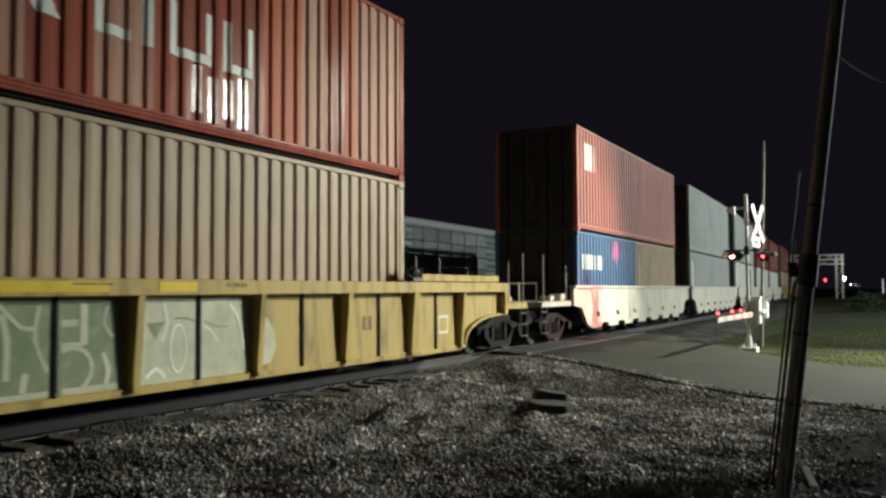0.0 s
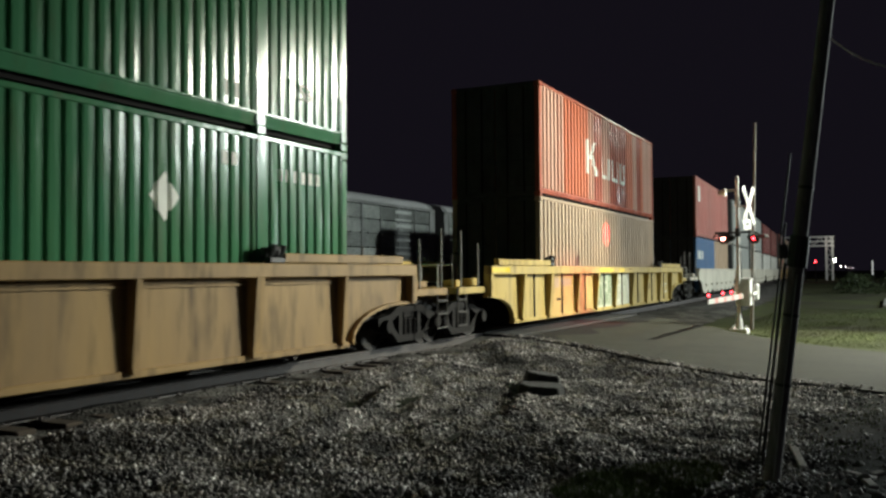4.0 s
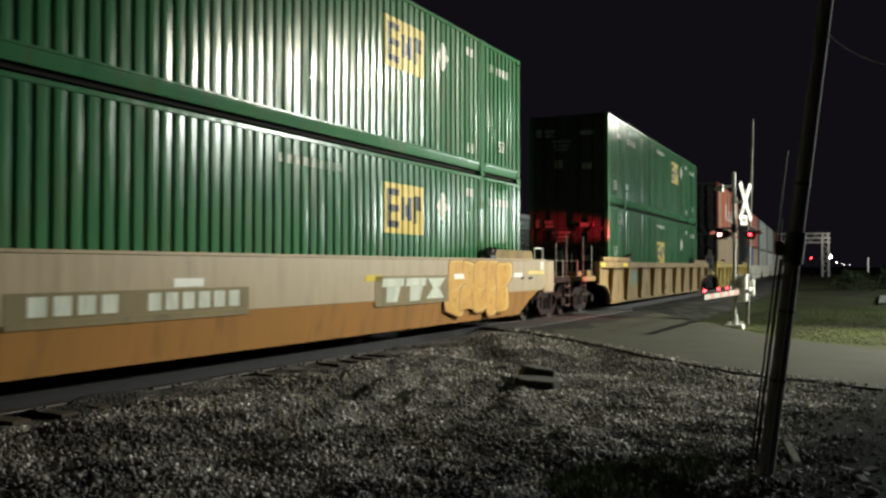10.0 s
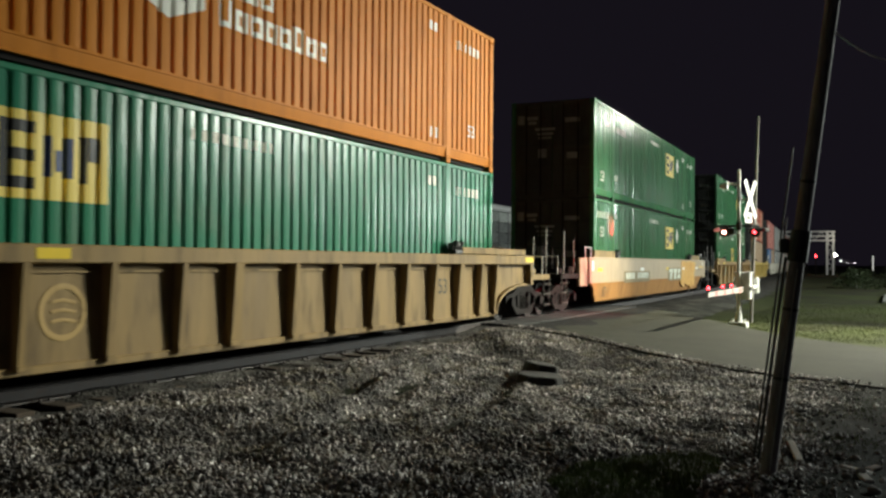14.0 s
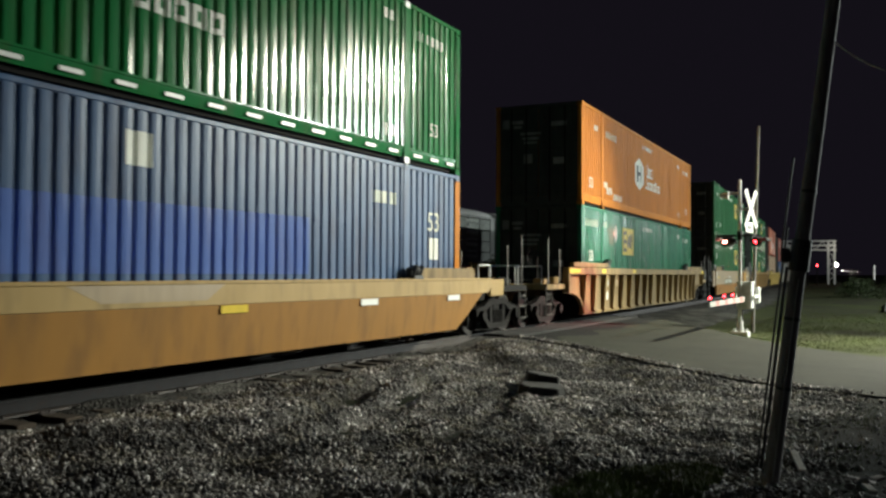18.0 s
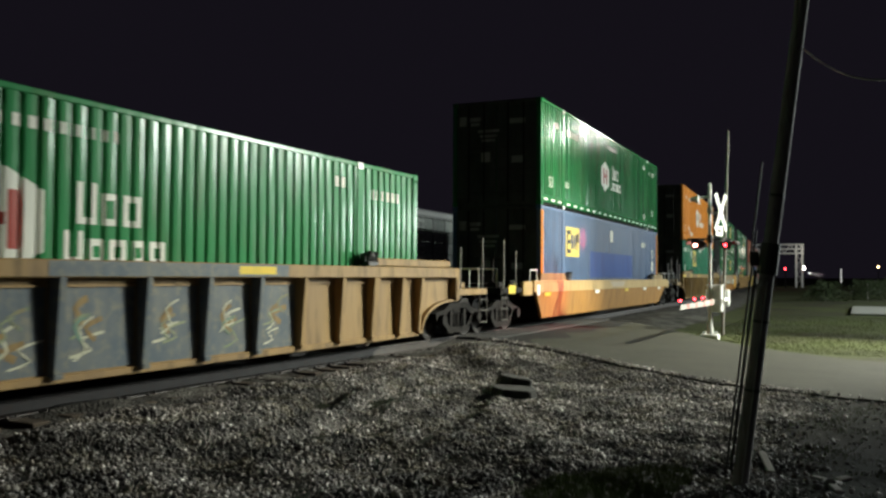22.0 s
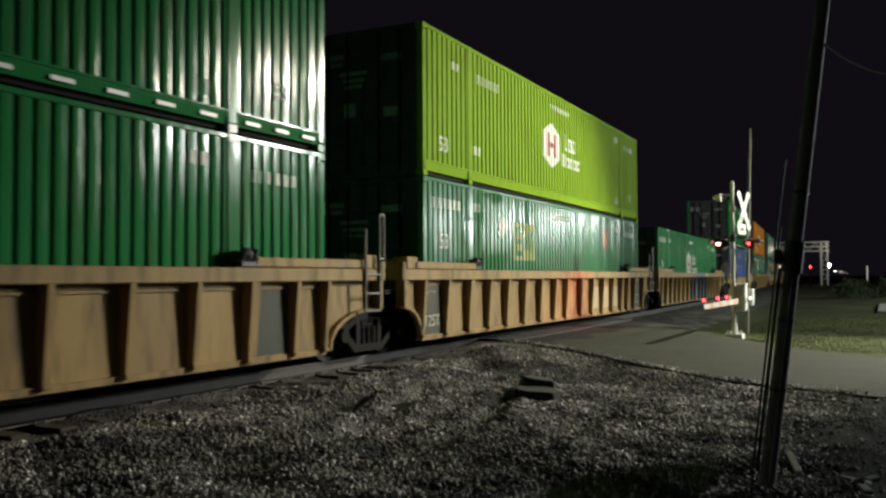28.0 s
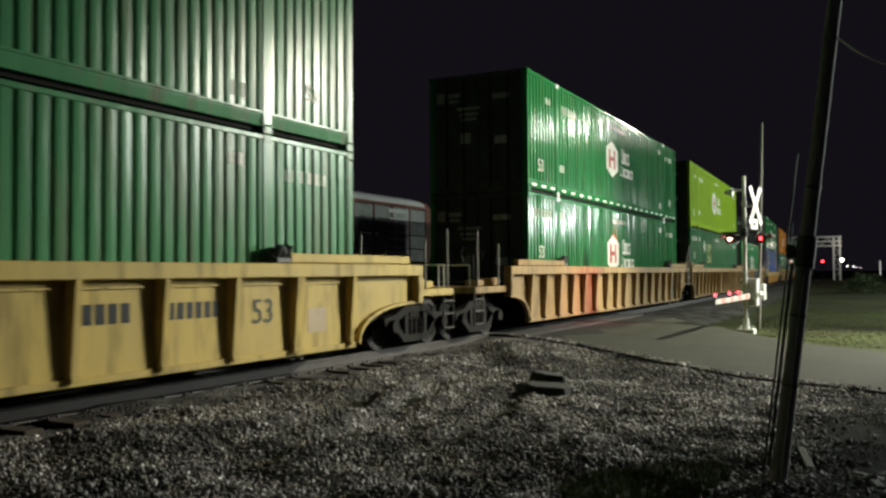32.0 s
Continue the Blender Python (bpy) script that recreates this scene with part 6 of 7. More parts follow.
    stroke(c, [(-5.04, 0.78), (-4.92, 0.75), (-4.88, 0.86)], 0.028, MARK_WHITE, -1.3873)
    plate(c, "black_panel", -8.30, -7.56, 0.30, 1.20, BLACK_PANEL)
    write("stencilled_number", "125T", c, pose(-7.93, -1.392, 0.45, 90), 0.30, GRAFFITI_GREY)
    end_tape(c, 2.5, 3.3)
    lo = box53(SOFT_GREEN, "sun-bleached green fifty-three-foot container riding alone", tape=True)
    hexagon_logo(lo, -1.50, 0.95, 1.15, 1.14)
    small_print(lo)
    stack(c, -110.28, 9.5, lo)
    c = ribbed_car("ochre articulated well car with grey number panels", BROWN_CAR, CLOSE_RIBS[:-3] + [5.90, 6.72, 7.92], 9.27, 9.22, None, None, None, -9.67, (2, 8, 14))
    for x, w in ((-8.30, 0.78), (6.82, 1.0)):
        plate(c, "black_panel", x, x + w, 0.30, 1.20, BLACK_PANEL)
    car_bars(c, 7.02, 0.70, (0.58,), 0.035, GRAFFITI_GREEN, 0.05, -1.3875)
    car_bars(c, 7.06, 0.58, (0.44,), 0.035, GRAFFITI_GREEN, 0.05, -1.3875)
    car_bars(c, 7.02, 0.46, (0.60,), 0.035, GRAFFITI_GREEN, 0.05, -1.3875)
    car_bars(c, 7.10, 0.86, (0.16,), 0.14, GRAFFITI_GREEN, 0.05, -1.3875)
    write("stencilled_number", "125T", c, pose(-7.92, -1.392, 0.45, 90), 0.30, GRAFFITI_GREY)
    car_bars(c, -8.15, 1.05, (0.4,), 0.05, GRAFFITI_GREY)
    for k in (10, 11, 12):
        plate(c, "painted_panel", CLOSE_RIBS[k] + 0.10, CLOSE_RIBS[k + 1] - 0.10, 0.42, 1.05, BUFF_CAR)
    lo, hi = box53(WORN_GREEN, "green fifty-three-foot container with a worn yellow logo"), box53(LIME, "lime-green fifty-three-foot container with white hexagon logo")
    yellow_logo(lo, -3.55, 1.38, True)
    diamond(lo, -4.25, 2.14)
    hexagon_logo(hi, -1.50, 0.92, 1.18, 1.26)
    small_print(lo, False, 1.55)
    small_print(hi, True)
    stack(c, -129.75, 9.5, lo, hi)
    c = ribbed_car("ochre articulated well car, last of three units", BROWN_CAR, CLOSE_RIBS, 9.42, 9.72, None, 11.75, None, -10.45, (2, 8, 14))
    plate(c, "black_panel", 6.25, 7.03, 0.30, 1.20, BLACK_PANEL)
    lo, hi = box53(DEEP_GREEN, "deep green fifty-three-foot container, lower of two", tape=True), box53(DEEP_GREEN, "deep green fifty-three-foot container, upper of two", tape=True)
    for b in (lo, hi):
        hexagon_logo(b, -1.56, 0.98, 1.12, 1.26)
        small_print(b, b is hi)
    stack(c, -149.09, 9.5, lo, hi)

    # yellow car that arrives last
    c = ribbed_car("bright yellow ribbed well car with black stencils", YELLOW_CAR, [-7.9, -6.1, -4.6, -3.1, -1.6, -0.1, 1.25, 2.68, 3.9, 5.1, 6.4, 7.75], 9.92, 9.92, 11.75, 11.75, 10.45, -10.45, (1, 10))
    car_bars(c, 2.85, 0.82, (0.12, 0.12, 0.12, 0.12), 0.22, LOGO_BLACK)
    car_bars(c, 4.05, 0.82, (0.1, 0.1, 0.1, 0.1, 0.1, 0.1), 0.2, LOGO_BLACK)
    write("stencilled_number", "53", c, pose(5.75, -1.392, 0.70, 90), 0.46, BLACK_PANEL)
    plate(c, "placard", 6.75, 7.2, 0.50, 0.85, BUFF_CAR)
    lo, hi = box53(OLD_GREEN, "rust-streaked green fifty-three-foot container, lower of two"), box53(OLD_GREEN, "rust-streaked green fifty-three-foot container, upper of two")
    small_print(lo)
    small_print(hi, True)
    stack(c, -172.61, 9.5, lo, hi)
    c = ribbed_car("ochre ribbed well car that follows", BROWN_CAR, WIDE_RIBS, 9.92, 9.92, 11.70, 11.70, 10.45, -10.45, (1, 7))
    stack(c, -196.1, 9.5, box53(WORN_GREEN, "plain green fifty-three-foot container that follows"), box53(WORN_GREEN, "plain green fifty-three-foot container that follows"))


build_train()


# ---------------- the second train: closed car carriers ----------------
RACK_SPEED, RACK_LENGTH = 2.1, 20.05


def rack_car(colour, label):
    car = tagged(new("car_carrier"), label, "railway wagon", "wagons of the second train")
    h, w, top = 9.4, 1.55, 5.05
    shared("underframe", "rk_under", lambda bm: (box(bm, -h, h, -1.45, 1.45, 0.85, 1.15, 0.02), box(bm, -h - 0.55, h + 0.55, -0.3, 0.3, 0.65, 0.95, 0.02)), STEEL, car)
    cols = 9
    wide = (2 * h - 1.4) / cols
    for sy in (-1, 1):
        for i in range(cols):
            for j in range(5):
                x0, z0 = -h + 0.7 + i * wide, 1.25 + j * 0.74
                shared("screen_panel", ("rk_screen", sy), lambda bm: corr_screen(bm, wide - 0.10, 0.68, sy * w), ALU_SCREEN, car, at=pose(x0 + wide / 2, 0, z0))
        for i in range(cols + 1):
            shared("post", ("rk_post", sy), lambda bm: box(bm, -0.06, 0.06, *sorted((sy * (w + 0.03), sy * (w - 0.1))), 1.1, top), colour, car, at=pose(-h + 0.7 + i * wide, 0, 0))
        shared("roof_rail", ("rk_rail", sy), lambda bm: box(bm, -h, h, *sorted((sy * (w + 0.03), sy * (w - 0.08))), top - 0.12, top + 0.04, 0.01), colour, car)
    for sgn in (-1, 1):
        shared("end_door", ("rk_end", sgn), lambda bm: prism_x(bm, [(-1.55, 1.15), (1.55, 1.15), (1.55, 4.9), (1.3, 5.35), (0.7, 5.55), (-0.7, 5.55), (-1.3, 5.35), (-1.55, 4.9)], *sorted((sgn * (h - 0.65), sgn * h))), colour, car)
    shared("roof", "rk_roof", lambda bm: prism_x(bm, [(-1.55, 5.05), (-1.3, 5.36), (-0.7, 5.57), (0.7, 5.57), (1.3, 5.36), (1.55, 5.05)], -h + 0.6, h - 0.6), GALV, car)
    for x in (-7.6, 7.6):
        truck(car, x)
    return car


def corr_screen(bm, wide, high, y):
    """A pressed steel screen with level folds."""
    n = 6
    sy = 1 if y > 0 else -1
    for k in range(n):
        z0, z1 = high * k / n, high * (k + 0.8) / n
        v = [bm.verts.new(p) for p in ((-wide / 2, y, z0), (wide / 2, y, z0), (wide / 2, y - sy * 0.03, z1), (-wide / 2, y - sy * 0.03, z1))]
        bm.faces.new(v if sy < 0 else v[::-1])
        z2 = high * (k + 1) / n
        u = [bm.verts.new(p) for p in ((-wide / 2, y - sy * 0.03, z1), (wide / 2, y - sy * 0.03, z1), (wide / 2, y, z2), (-wide / 2, y, z2))]
        bm.faces.new(u if sy < 0 else u[::-1])


def warning_stripes(car, striped):
    """Bright pressed slats near both ends; some cars have columns of slanting white bars as well."""
    y0, y1 = -1.592, -1.585
    for x0, x1, lean in ((-9.30, -8.42, 0.45), (-6.22, -5.0, -0.5)) if striped else ():
        for k in range(5):
            z = 2.35 + 0.50 * k
            bm = bmesh.new()
            prism(bm, [(x0, z), (x1, z + lean * 0.7), (x1, z + lean * 0.7 + 0.24), (x0, z + 0.24)], y0, y1)
            part("warning_stripe", bm, SIGN_WHITE, car, "slanting white warning stripe")
    for x0, x1 in ((-8.3, -6.35), (4.4, 6.3)):
        for k, z in enumerate((2.30, 2.68, 3.06, 3.44, 3.82, 4.20, 4.58)):
            high = 0.11 if k % 2 else 0.20
            shared("bright_slat", ("rk_slat", x0, z), lambda bm: prism_x(bm, [(-1.585, z), (-1.61, z + high * 0.4), (-1.605, z + high * 0.7), (-1.585, z + high)], x0, x1), ZINC, car, "bright zinc slat")


NEAR_WHEELS = len(WHEELS)
for k in range(-1, 6):
    brown = k in (3, 4)
    carrier = rack_car(RACK_BROWN if brown else RACK_GREY, "brown closed car carrier with zinc screens" if brown else "grey closed car carrier with zinc side screens")
    warning_stripes(carrier, k in (2, 3))
    rides(carrier, 17.95 + 10.025 - RACK_LENGTH * k, 7.6, 0.0, FAR_TRACK, 1)

# ---------------- crossing signal ----------------
def crossing_signal():
    x, y, z = 25.5, 3.82, -0.32
    top = 3.96
    base = tagged(new("crossing_signal"), "level-crossing signal with white crossbuck, red lamps and lowered gate", "crossing signal")
    bm = bmesh.new()
    bar(bm, (x, y, z), (x, y, top), 0.047, 14)
    bar(bm, (x, y, top), (x, y, top + 0.05), 0.062, 14, 0.02)
    part("mast", bm, GALV, base, "silver steel mast")
    bm = bmesh.new()
    box(bm, x - 0.24, x + 0.24, y - 0.24, y + 0.24, z - 0.15, z + 0.05, 0.02)
    bar(bm, (x, y, z + 0.05), (x, y, z + 0.34), 0.10, 10, 0.07)
    for dx in (-0.16, 0.16):
        for dy in (-0.16, 0.16):
            bar(bm, (x + dx, y + dy, z + 0.05), (x + dx, y + dy, z + 0.13), 0.02, 6)
    part("mast_base", bm, GALV, base)
    # crossbuck, facing the drivers
    way = Vector((-0.30, -0.954, 0))
    along = Vector((0.954, -0.30, 0))
    mid = Vector((x - 0.02, y - 0.30, 3.16))
    frame_of = Matrix((along.to_4d(), Vector((0, 0, 1)).to_4d(), (-way).to_4d(), Vector((0, 0, 0, 1)))).transposed()
    frame_of[3][3] = 1.0
    for i in range(3):
        frame_of[3][i] = 0.0
        frame_of[i][3] = mid[i]
    for k, a in enumerate((57, -57)):
        bm = bmesh.new()
        box(bm, -0.61, 0.61, -0.082, 0.082, -0.004 - 0.012 * k, 0.004 - 0.012 * k, 0.002)
        blade = part("crossbuck_blade", bm, SIGN_WHITE, base, "white reflective blade")
        blade.matrix_basis = frame_of @ pose(0, 0, 0, 0, 0, a)
        for s in (-1, 1):
            for j in range(4):
                bm = bmesh.new()
                box(bm, s * 0.34 - 0.16 + j * 0.085, s * 0.34 - 0.115 + j * 0.085, -0.045, 0.045, -0.008 - 0.012 * k, -0.0045 - 0.012 * k)
                part("lettering", bm, BLACK, blade)
    bm = bmesh.new()
    box(bm, -0.30, 0.12, -0.66, -0.38, -0.004, 0.004, 0.002)
    sign = part("track_count_sign", bm, SIGN_WHITE, base, "small white plate under the crossbuck")
    sign.matrix_basis = frame_of
    for j in range(3):
        bm = bmesh.new()
        box(bm, -0.22 + 0.09 * j, -0.16 + 0.09 * j, -0.58, -0.46, -0.008, -0.0045)
        part("lettering", bm, BLACK, sign)
    bm = bmesh.new()
    bar(bm, (x, y, 3.16), mid + Vector((0, 0, 0.0)), 0.025, 8)
    bar(bm, (x, y, 3.16), (x, y, 3.30), 0.075, 12)
    part("bracket", bm, GALV, base)
    # bell and its arm
    bm = bmesh.new()
    bar(bm, (x, y, 3.62), (x - 0.02, y + 0.30, 3.60), 0.03, 8)
    part("bell_arm", bm, GALV, base)
    bm = bmesh.new()
    bar(bm, (x - 0.02, y + 0.30, 3.56), (x - 0.02, y + 0.52, 3.56), 0.12, 14, 0.05)
    part("bell", bm, GALV, base)
    # lamp arm
    bm = bmesh.new()
    bar(bm, (x, y - 0.50, 2.42), (x, y + 0.62, 2.42), 0.03, 8)
    bar(bm, (x, y, 2.30), (x, y, 2.54), 0.08, 12)
    part("lamp_arm", bm, BLACK, base)
    for name, dy, face, lens in (("red_lamp", 0.38, (-0.88, 0.47), PINK_GLOW), ("red_lamp", -0.42, (-0.55, -0.83), RED_GLOW), ("red_lamp", 0.24, (0.5, 0.86), RED_GLOW), ("red_lamp", -0.48, (0.6, -0.8), RED_GLOW)):
        c = Vector((x + 0.10 * face[0], y + dy, 2.27))
        d = Vector((face[0], face[1], 0)).normalized()
        bm = bmesh.new()
        bar(bm, c - d * 0.16, c, 0.06, 10, 0.13)
        bar(bm, c, c + d * 0.015, 0.17, 22)
        unit = part(name, bm, BLACK, base, "black lamp unit with round target")
        bm = bmesh.new()
        bar(bm, c + d * 0.012, c + d * 0.035, 0.075, 18, 0.06)
        part("lens", bm, lens, unit, "glowing red lens")
        bm = bmesh.new()
        n = 12
        side = Vector((-d.y, d.x, 0))
        ring = [(c + d * 0.02 + side * 0.11 * math.cos(math.pi * k / n) + Vector((0, 0, 0.11 * math.sin(math.pi * k / n) + 0.01))) for k in range(n + 1)]
        near_ring = [bm.verts.new(p) for p in ring]
        tip_ring = [bm.verts.new(p + d * 0.30 - Vector((0, 0, 0.03))) for p in ring]
        for k in range(n):
            bm.faces.new((near_ring[k], near_ring[k + 1], tip_ring[k + 1], tip_ring[k]))
        hood = part("hood", bm, BLACK, unit)
        s = hood.modifiers.new("thickness", "SOLIDIFY")
        s.thickness = 0.006
        bm = bmesh.new()
        bar(bm, (x, y + dy, 2.42), c - d * 0.1, 0.02, 6)
        part("hanger", bm, BLACK, unit)
    # gate machine, arm and counterweights
    bm = bmesh.new()
    box(bm, x + 0.08, x + 0.48, y - 0.30, y + 0.10, 0.35, 1.10, 0.03)
    box(bm, x + 0.06, x + 0.50, y - 0.32, y + 0.12, 1.08, 1.13, 0.015)
    part("gate_machine", bm, GALV, base, "grey gate-machine box")
    for s in (-0.38, 0.18):
        bm = bmesh.new()
        box(bm, x - 0.05, x + 0.85, y + s - 0.02, y + s + 0.02, 0.66, 0.76, 0.01)
        box(bm, x + 0.6, x + 0.9, y + s - 0.05, y + s + 0.05, 0.50, 0.98, 0.03)
        part("counterweight", bm, GALV, base)
    tip = 20.35
    stripes = 13
    for k in range(stripes):
        a, b = x - (x - tip) * k / stripes, x - (x - tip) * (k + 1) / stripes
        bm = bmesh.new()
        h = 0.075 - 0.02 * k / stripes
        yy = y - 0.10
        v = [bm.verts.new(p) for p in ((a, yy - 0.02, 0.64 - h), (b, yy - 0.02, 0.64 - h), (b, yy - 0.02, 0.64 + h), (a, yy - 0.02, 0.64 + h),
                                       (a, yy + 0.02, 0.64 - h), (b, yy + 0.02, 0.64 - h), (b, yy + 0.02, 0.64 + h), (a, yy + 0.02, 0.64 + h))]
        for f in ((0, 1, 2, 3), (7, 6, 5, 4), (0, 4, 5, 1), (3, 2, 6, 7), (0, 3, 7, 4), (1, 5, 6, 2)):
            bm.faces.new([v[i] for i in f])
        bmesh.ops.recalc_face_normals(bm, faces=bm.faces)
        part("gate_arm_stripe", bm, SIGN_RED if k % 3 == 1 else GATE_WHITE, base)
    for k, lx in enumerate((tip + 0.08, tip + 1.95, tip + 3.25)):
        bm = bmesh.new()
        bar(bm, (lx, y - 0.10, 0.70), (lx, y - 0.10, 0.76), 0.03, 8)
        unit = part("arm_lamp", bm, BLACK, base)
        bm = bmesh.new()
        ball(bm, (lx, y - 0.10, 0.79), 0.032, 12, 8)
        part("lens", bm, RED_GLOW, unit, "glowing red lens")
    bm = bmesh.new()
    prev = None
    for k in range(9):
        p = Vector((x + 0.12 + 0.10 * math.sin(k * 0.5), y - 0.05, 1.9 - 0.26 * k))
        if prev is not None:
            bar(bm, prev, p, 0.018, 6)
        prev = p
    part("cable", bm, BLACK, base)
    # the flashing lamps throw narrow red beams on the passing train
    for power, wide, start, aim_at in ((4800, 15, (x + 0.35, y + 0.95, 2.36), (x + 0.75, 7.6, 2.50)), (800, 46, (x - 0.35, y + 0.70, 2.22), (22.6, 7.5, 0.55))):
        d = bpy.data.lights.new("red_lamp_light", "SPOT")
        d.energy, d.color, d.shadow_soft_size, d.spot_size, d.spot_blend = power, (1.0, 0.03, 0.05), 0.07, radians(wide), 0.9
        o = new("red_lamp_light", d)
        o.matrix_basis = look(start, aim_at)


crossing_signal()


# ---------------- poles and wires ----------------
def utility_pole():
    foot, head = Vector((7.70, 0.935, -0.55)), Vector((7.80, -0.25, 9.0))
    base = tagged(new("utility_pole"), "leaning dark timber utility pole with conduit and straps", "utility pole")
    bm = bmesh.new()
    n, rings = 16, []
    for k in range(13):
        u = k / 12
        c, r = foot.lerp(head, u), 0.066 - 0.024 * u
        rings.append([bm.verts.new(c + Vector((math.cos(6.2832 * i / n) * r * (1 + 0.04 * math.sin(i * 3 + k)), math.sin(6.2832 * i / n) * r, 0))) for i in range(n)])
    for a, b in zip(rings, rings[1:]):
        for i in range(n):
            f = bm.faces.new((a[i], a[(i + 1) % n], b[(i + 1) % n], b[i]))
            f.smooth = True
    bm.faces.new(rings[-1])
    part("post", bm, POLE_WOOD, base)
    axis = (head - foot).normalized()
    to_cam = Vector((-1, -0.1, 0)).normalized()
    left = Vector((-0.12, 0.99, 0)).normalized()

    def run(name, off, u0, u1, r, mat, kind="bar", label=""):
        bm = bmesh.new()
        a, b = foot.lerp(head, u0) + off, foot.lerp(head, u1) + off
        bar(bm, a, b, r, 10)
        return part(name, bm, mat, base, label)

    run("conduit", left * 0.090 + to_cam * 0.02, 0.03, 0.205, 0.013, CONDUIT, label="dark plastic conduit")
    run("conduit", left * 0.125 - to_cam * 0.02, 0.03, 0.240, 0.009, CONDUIT)
    run("conduit", left * 0.150 - to_cam * 0.02, 0.215, 0.300, 0.008, CONDUIT)
    run("ground_wire", to_cam * 0.074 - left * 0.01, 0.02, 0.195, 0.0045, GALV, label="pale ground wire")
    bm = bmesh.new()
    c = foot.lerp(head, 0.222)
    bar(bm, c - axis * 0.20, c + axis * 0.06, 0.080, 14)
    part("sleeve", bm, CONDUIT, base, "grey sleeve round the post")
    bm = bmesh.new()
    c2 = foot.lerp(head, 0.215) + left * 0.115
    box(bm, c2.x - 0.03, c2.x + 0.03, c2.y - 0.035, c2.y + 0.035, c2.z - 0.06, c2.z + 0.06, 0.01)
    part("terminal_box", bm, CONDUIT, base)
    for u in (0.10, 0.16, 0.27):
        bm = bmesh.new()
        c = foot.lerp(head, u)
        bar(bm, c - axis * 0.012, c + axis * 0.012, 0.071 - 0.03 * u, 16)
        part("strap", bm, CONDUIT, base)


utility_pole()


def service_wire():
    """A wire that drops from the pole and runs off level."""
    path = []
    for k in range(40):
        y = 0.46 - 0.075 * k
        path.append(Vector((7.74 + 0.02 * k, y, 2.97 + 0.30 * ((y + 0.15) / 0.58) ** 2 if y > -0.15 else 2.97 + 0.05 * (y + 0.15) ** 2)))
    bm, rows = bmesh.new(), []
    for p in path:
        rows.append([bm.verts.new(p + Vector((0.010 * math.cos(a), 0, 0.010 * math.sin(a)))) for a in (0, 1.05, 2.09, 3.14, 4.19, 5.24)])
    for p, q in zip(rows, rows[1:]):
        for i in range(6):
            bm.faces.new((p[i], p[(i + 1) % 6], q[(i + 1) % 6], q[i]))
    tagged(part("service_wire", bm, BARE_WIRE), "pale drooping service wire hung from the pole", "cable")


service_wire()


def thin_pole(x, y, top, r, lean):
    base = tagged(new("utility_pole"), "thin dark timber pole beside the crossing", "utility pole")
    bm = bmesh.new()
    bar(bm, (x, y, -0.6), (x + lean, y - 0.20, top), r, 12, r * 0.6)
    part("post", bm, POLE_WOOD, base)


thin_pole(28.2, 3.86, 5.9, 0.055, 0.0)


def far_post():
    """A post with a small case on it, beyond the first track."""
    base = tagged(new("line_post"), "dark timber post with a pale case, beyond the tracks", "post")
    x, y = 15.2, 18.2
    bm = bmesh.new()
    bar(bm, (x, y, -0.4), (x, y, 4.6), 0.12, 12, 0.10)
    part("post", bm, BLACK, base)
    bm = bmesh.new()
    box(bm, x - 0.22, x + 0.22, y - 0.3, y - 0.1, 2.88, 3.2, 0.02)
    part("case", bm, GALV, base, "pale metal case")


far_post()


# ---------------- loose things on the gravel ----------------
def slab(x, y, turn, size, tilt):
    bm = bmesh.new()
    w, d, h = size
    out = [(-w, -d * 0.7), (-w * 0.55, -d), (w * 0.6, -d * 0.9), (w, -d * 0.2), (w * 0.8, d * 0.85), (-w * 0.3, d), (-w * 0.95, d * 0.5)]
    a = [bm.verts.new((p, q, 0)) for p, q in out]
    b = [bm.verts.new((p * 0.9, q * 0.9, h)) for p, q in out]
    bm.faces.new(a[::-1])
    bm.faces.new(b)
    for i in range(len(a)):
        bm.faces.new((a[i], a[(i + 1) % len(a)], b[(i + 1) % len(a)], b[i]))
    bmesh.ops.bevel(bm, geom=bm.edges[:], offset=0.015, segments=2, affect="EDGES")
    ob = part("broken_slab", bm, SLAB)
    ob.matrix_basis = pose(x, y, ground_z(x, y) - 0.01, tilt, 0, turn)
    tagged(ob, "dark broken slab lying on the gravel", "slab", "slabs on the gravel")


slab(12.1, 4.62, 20, (0.40, 0.36, 0.19), 3)
slab(12.70, 4.86, 35, (0.36, 0.26, 0.22), 8)


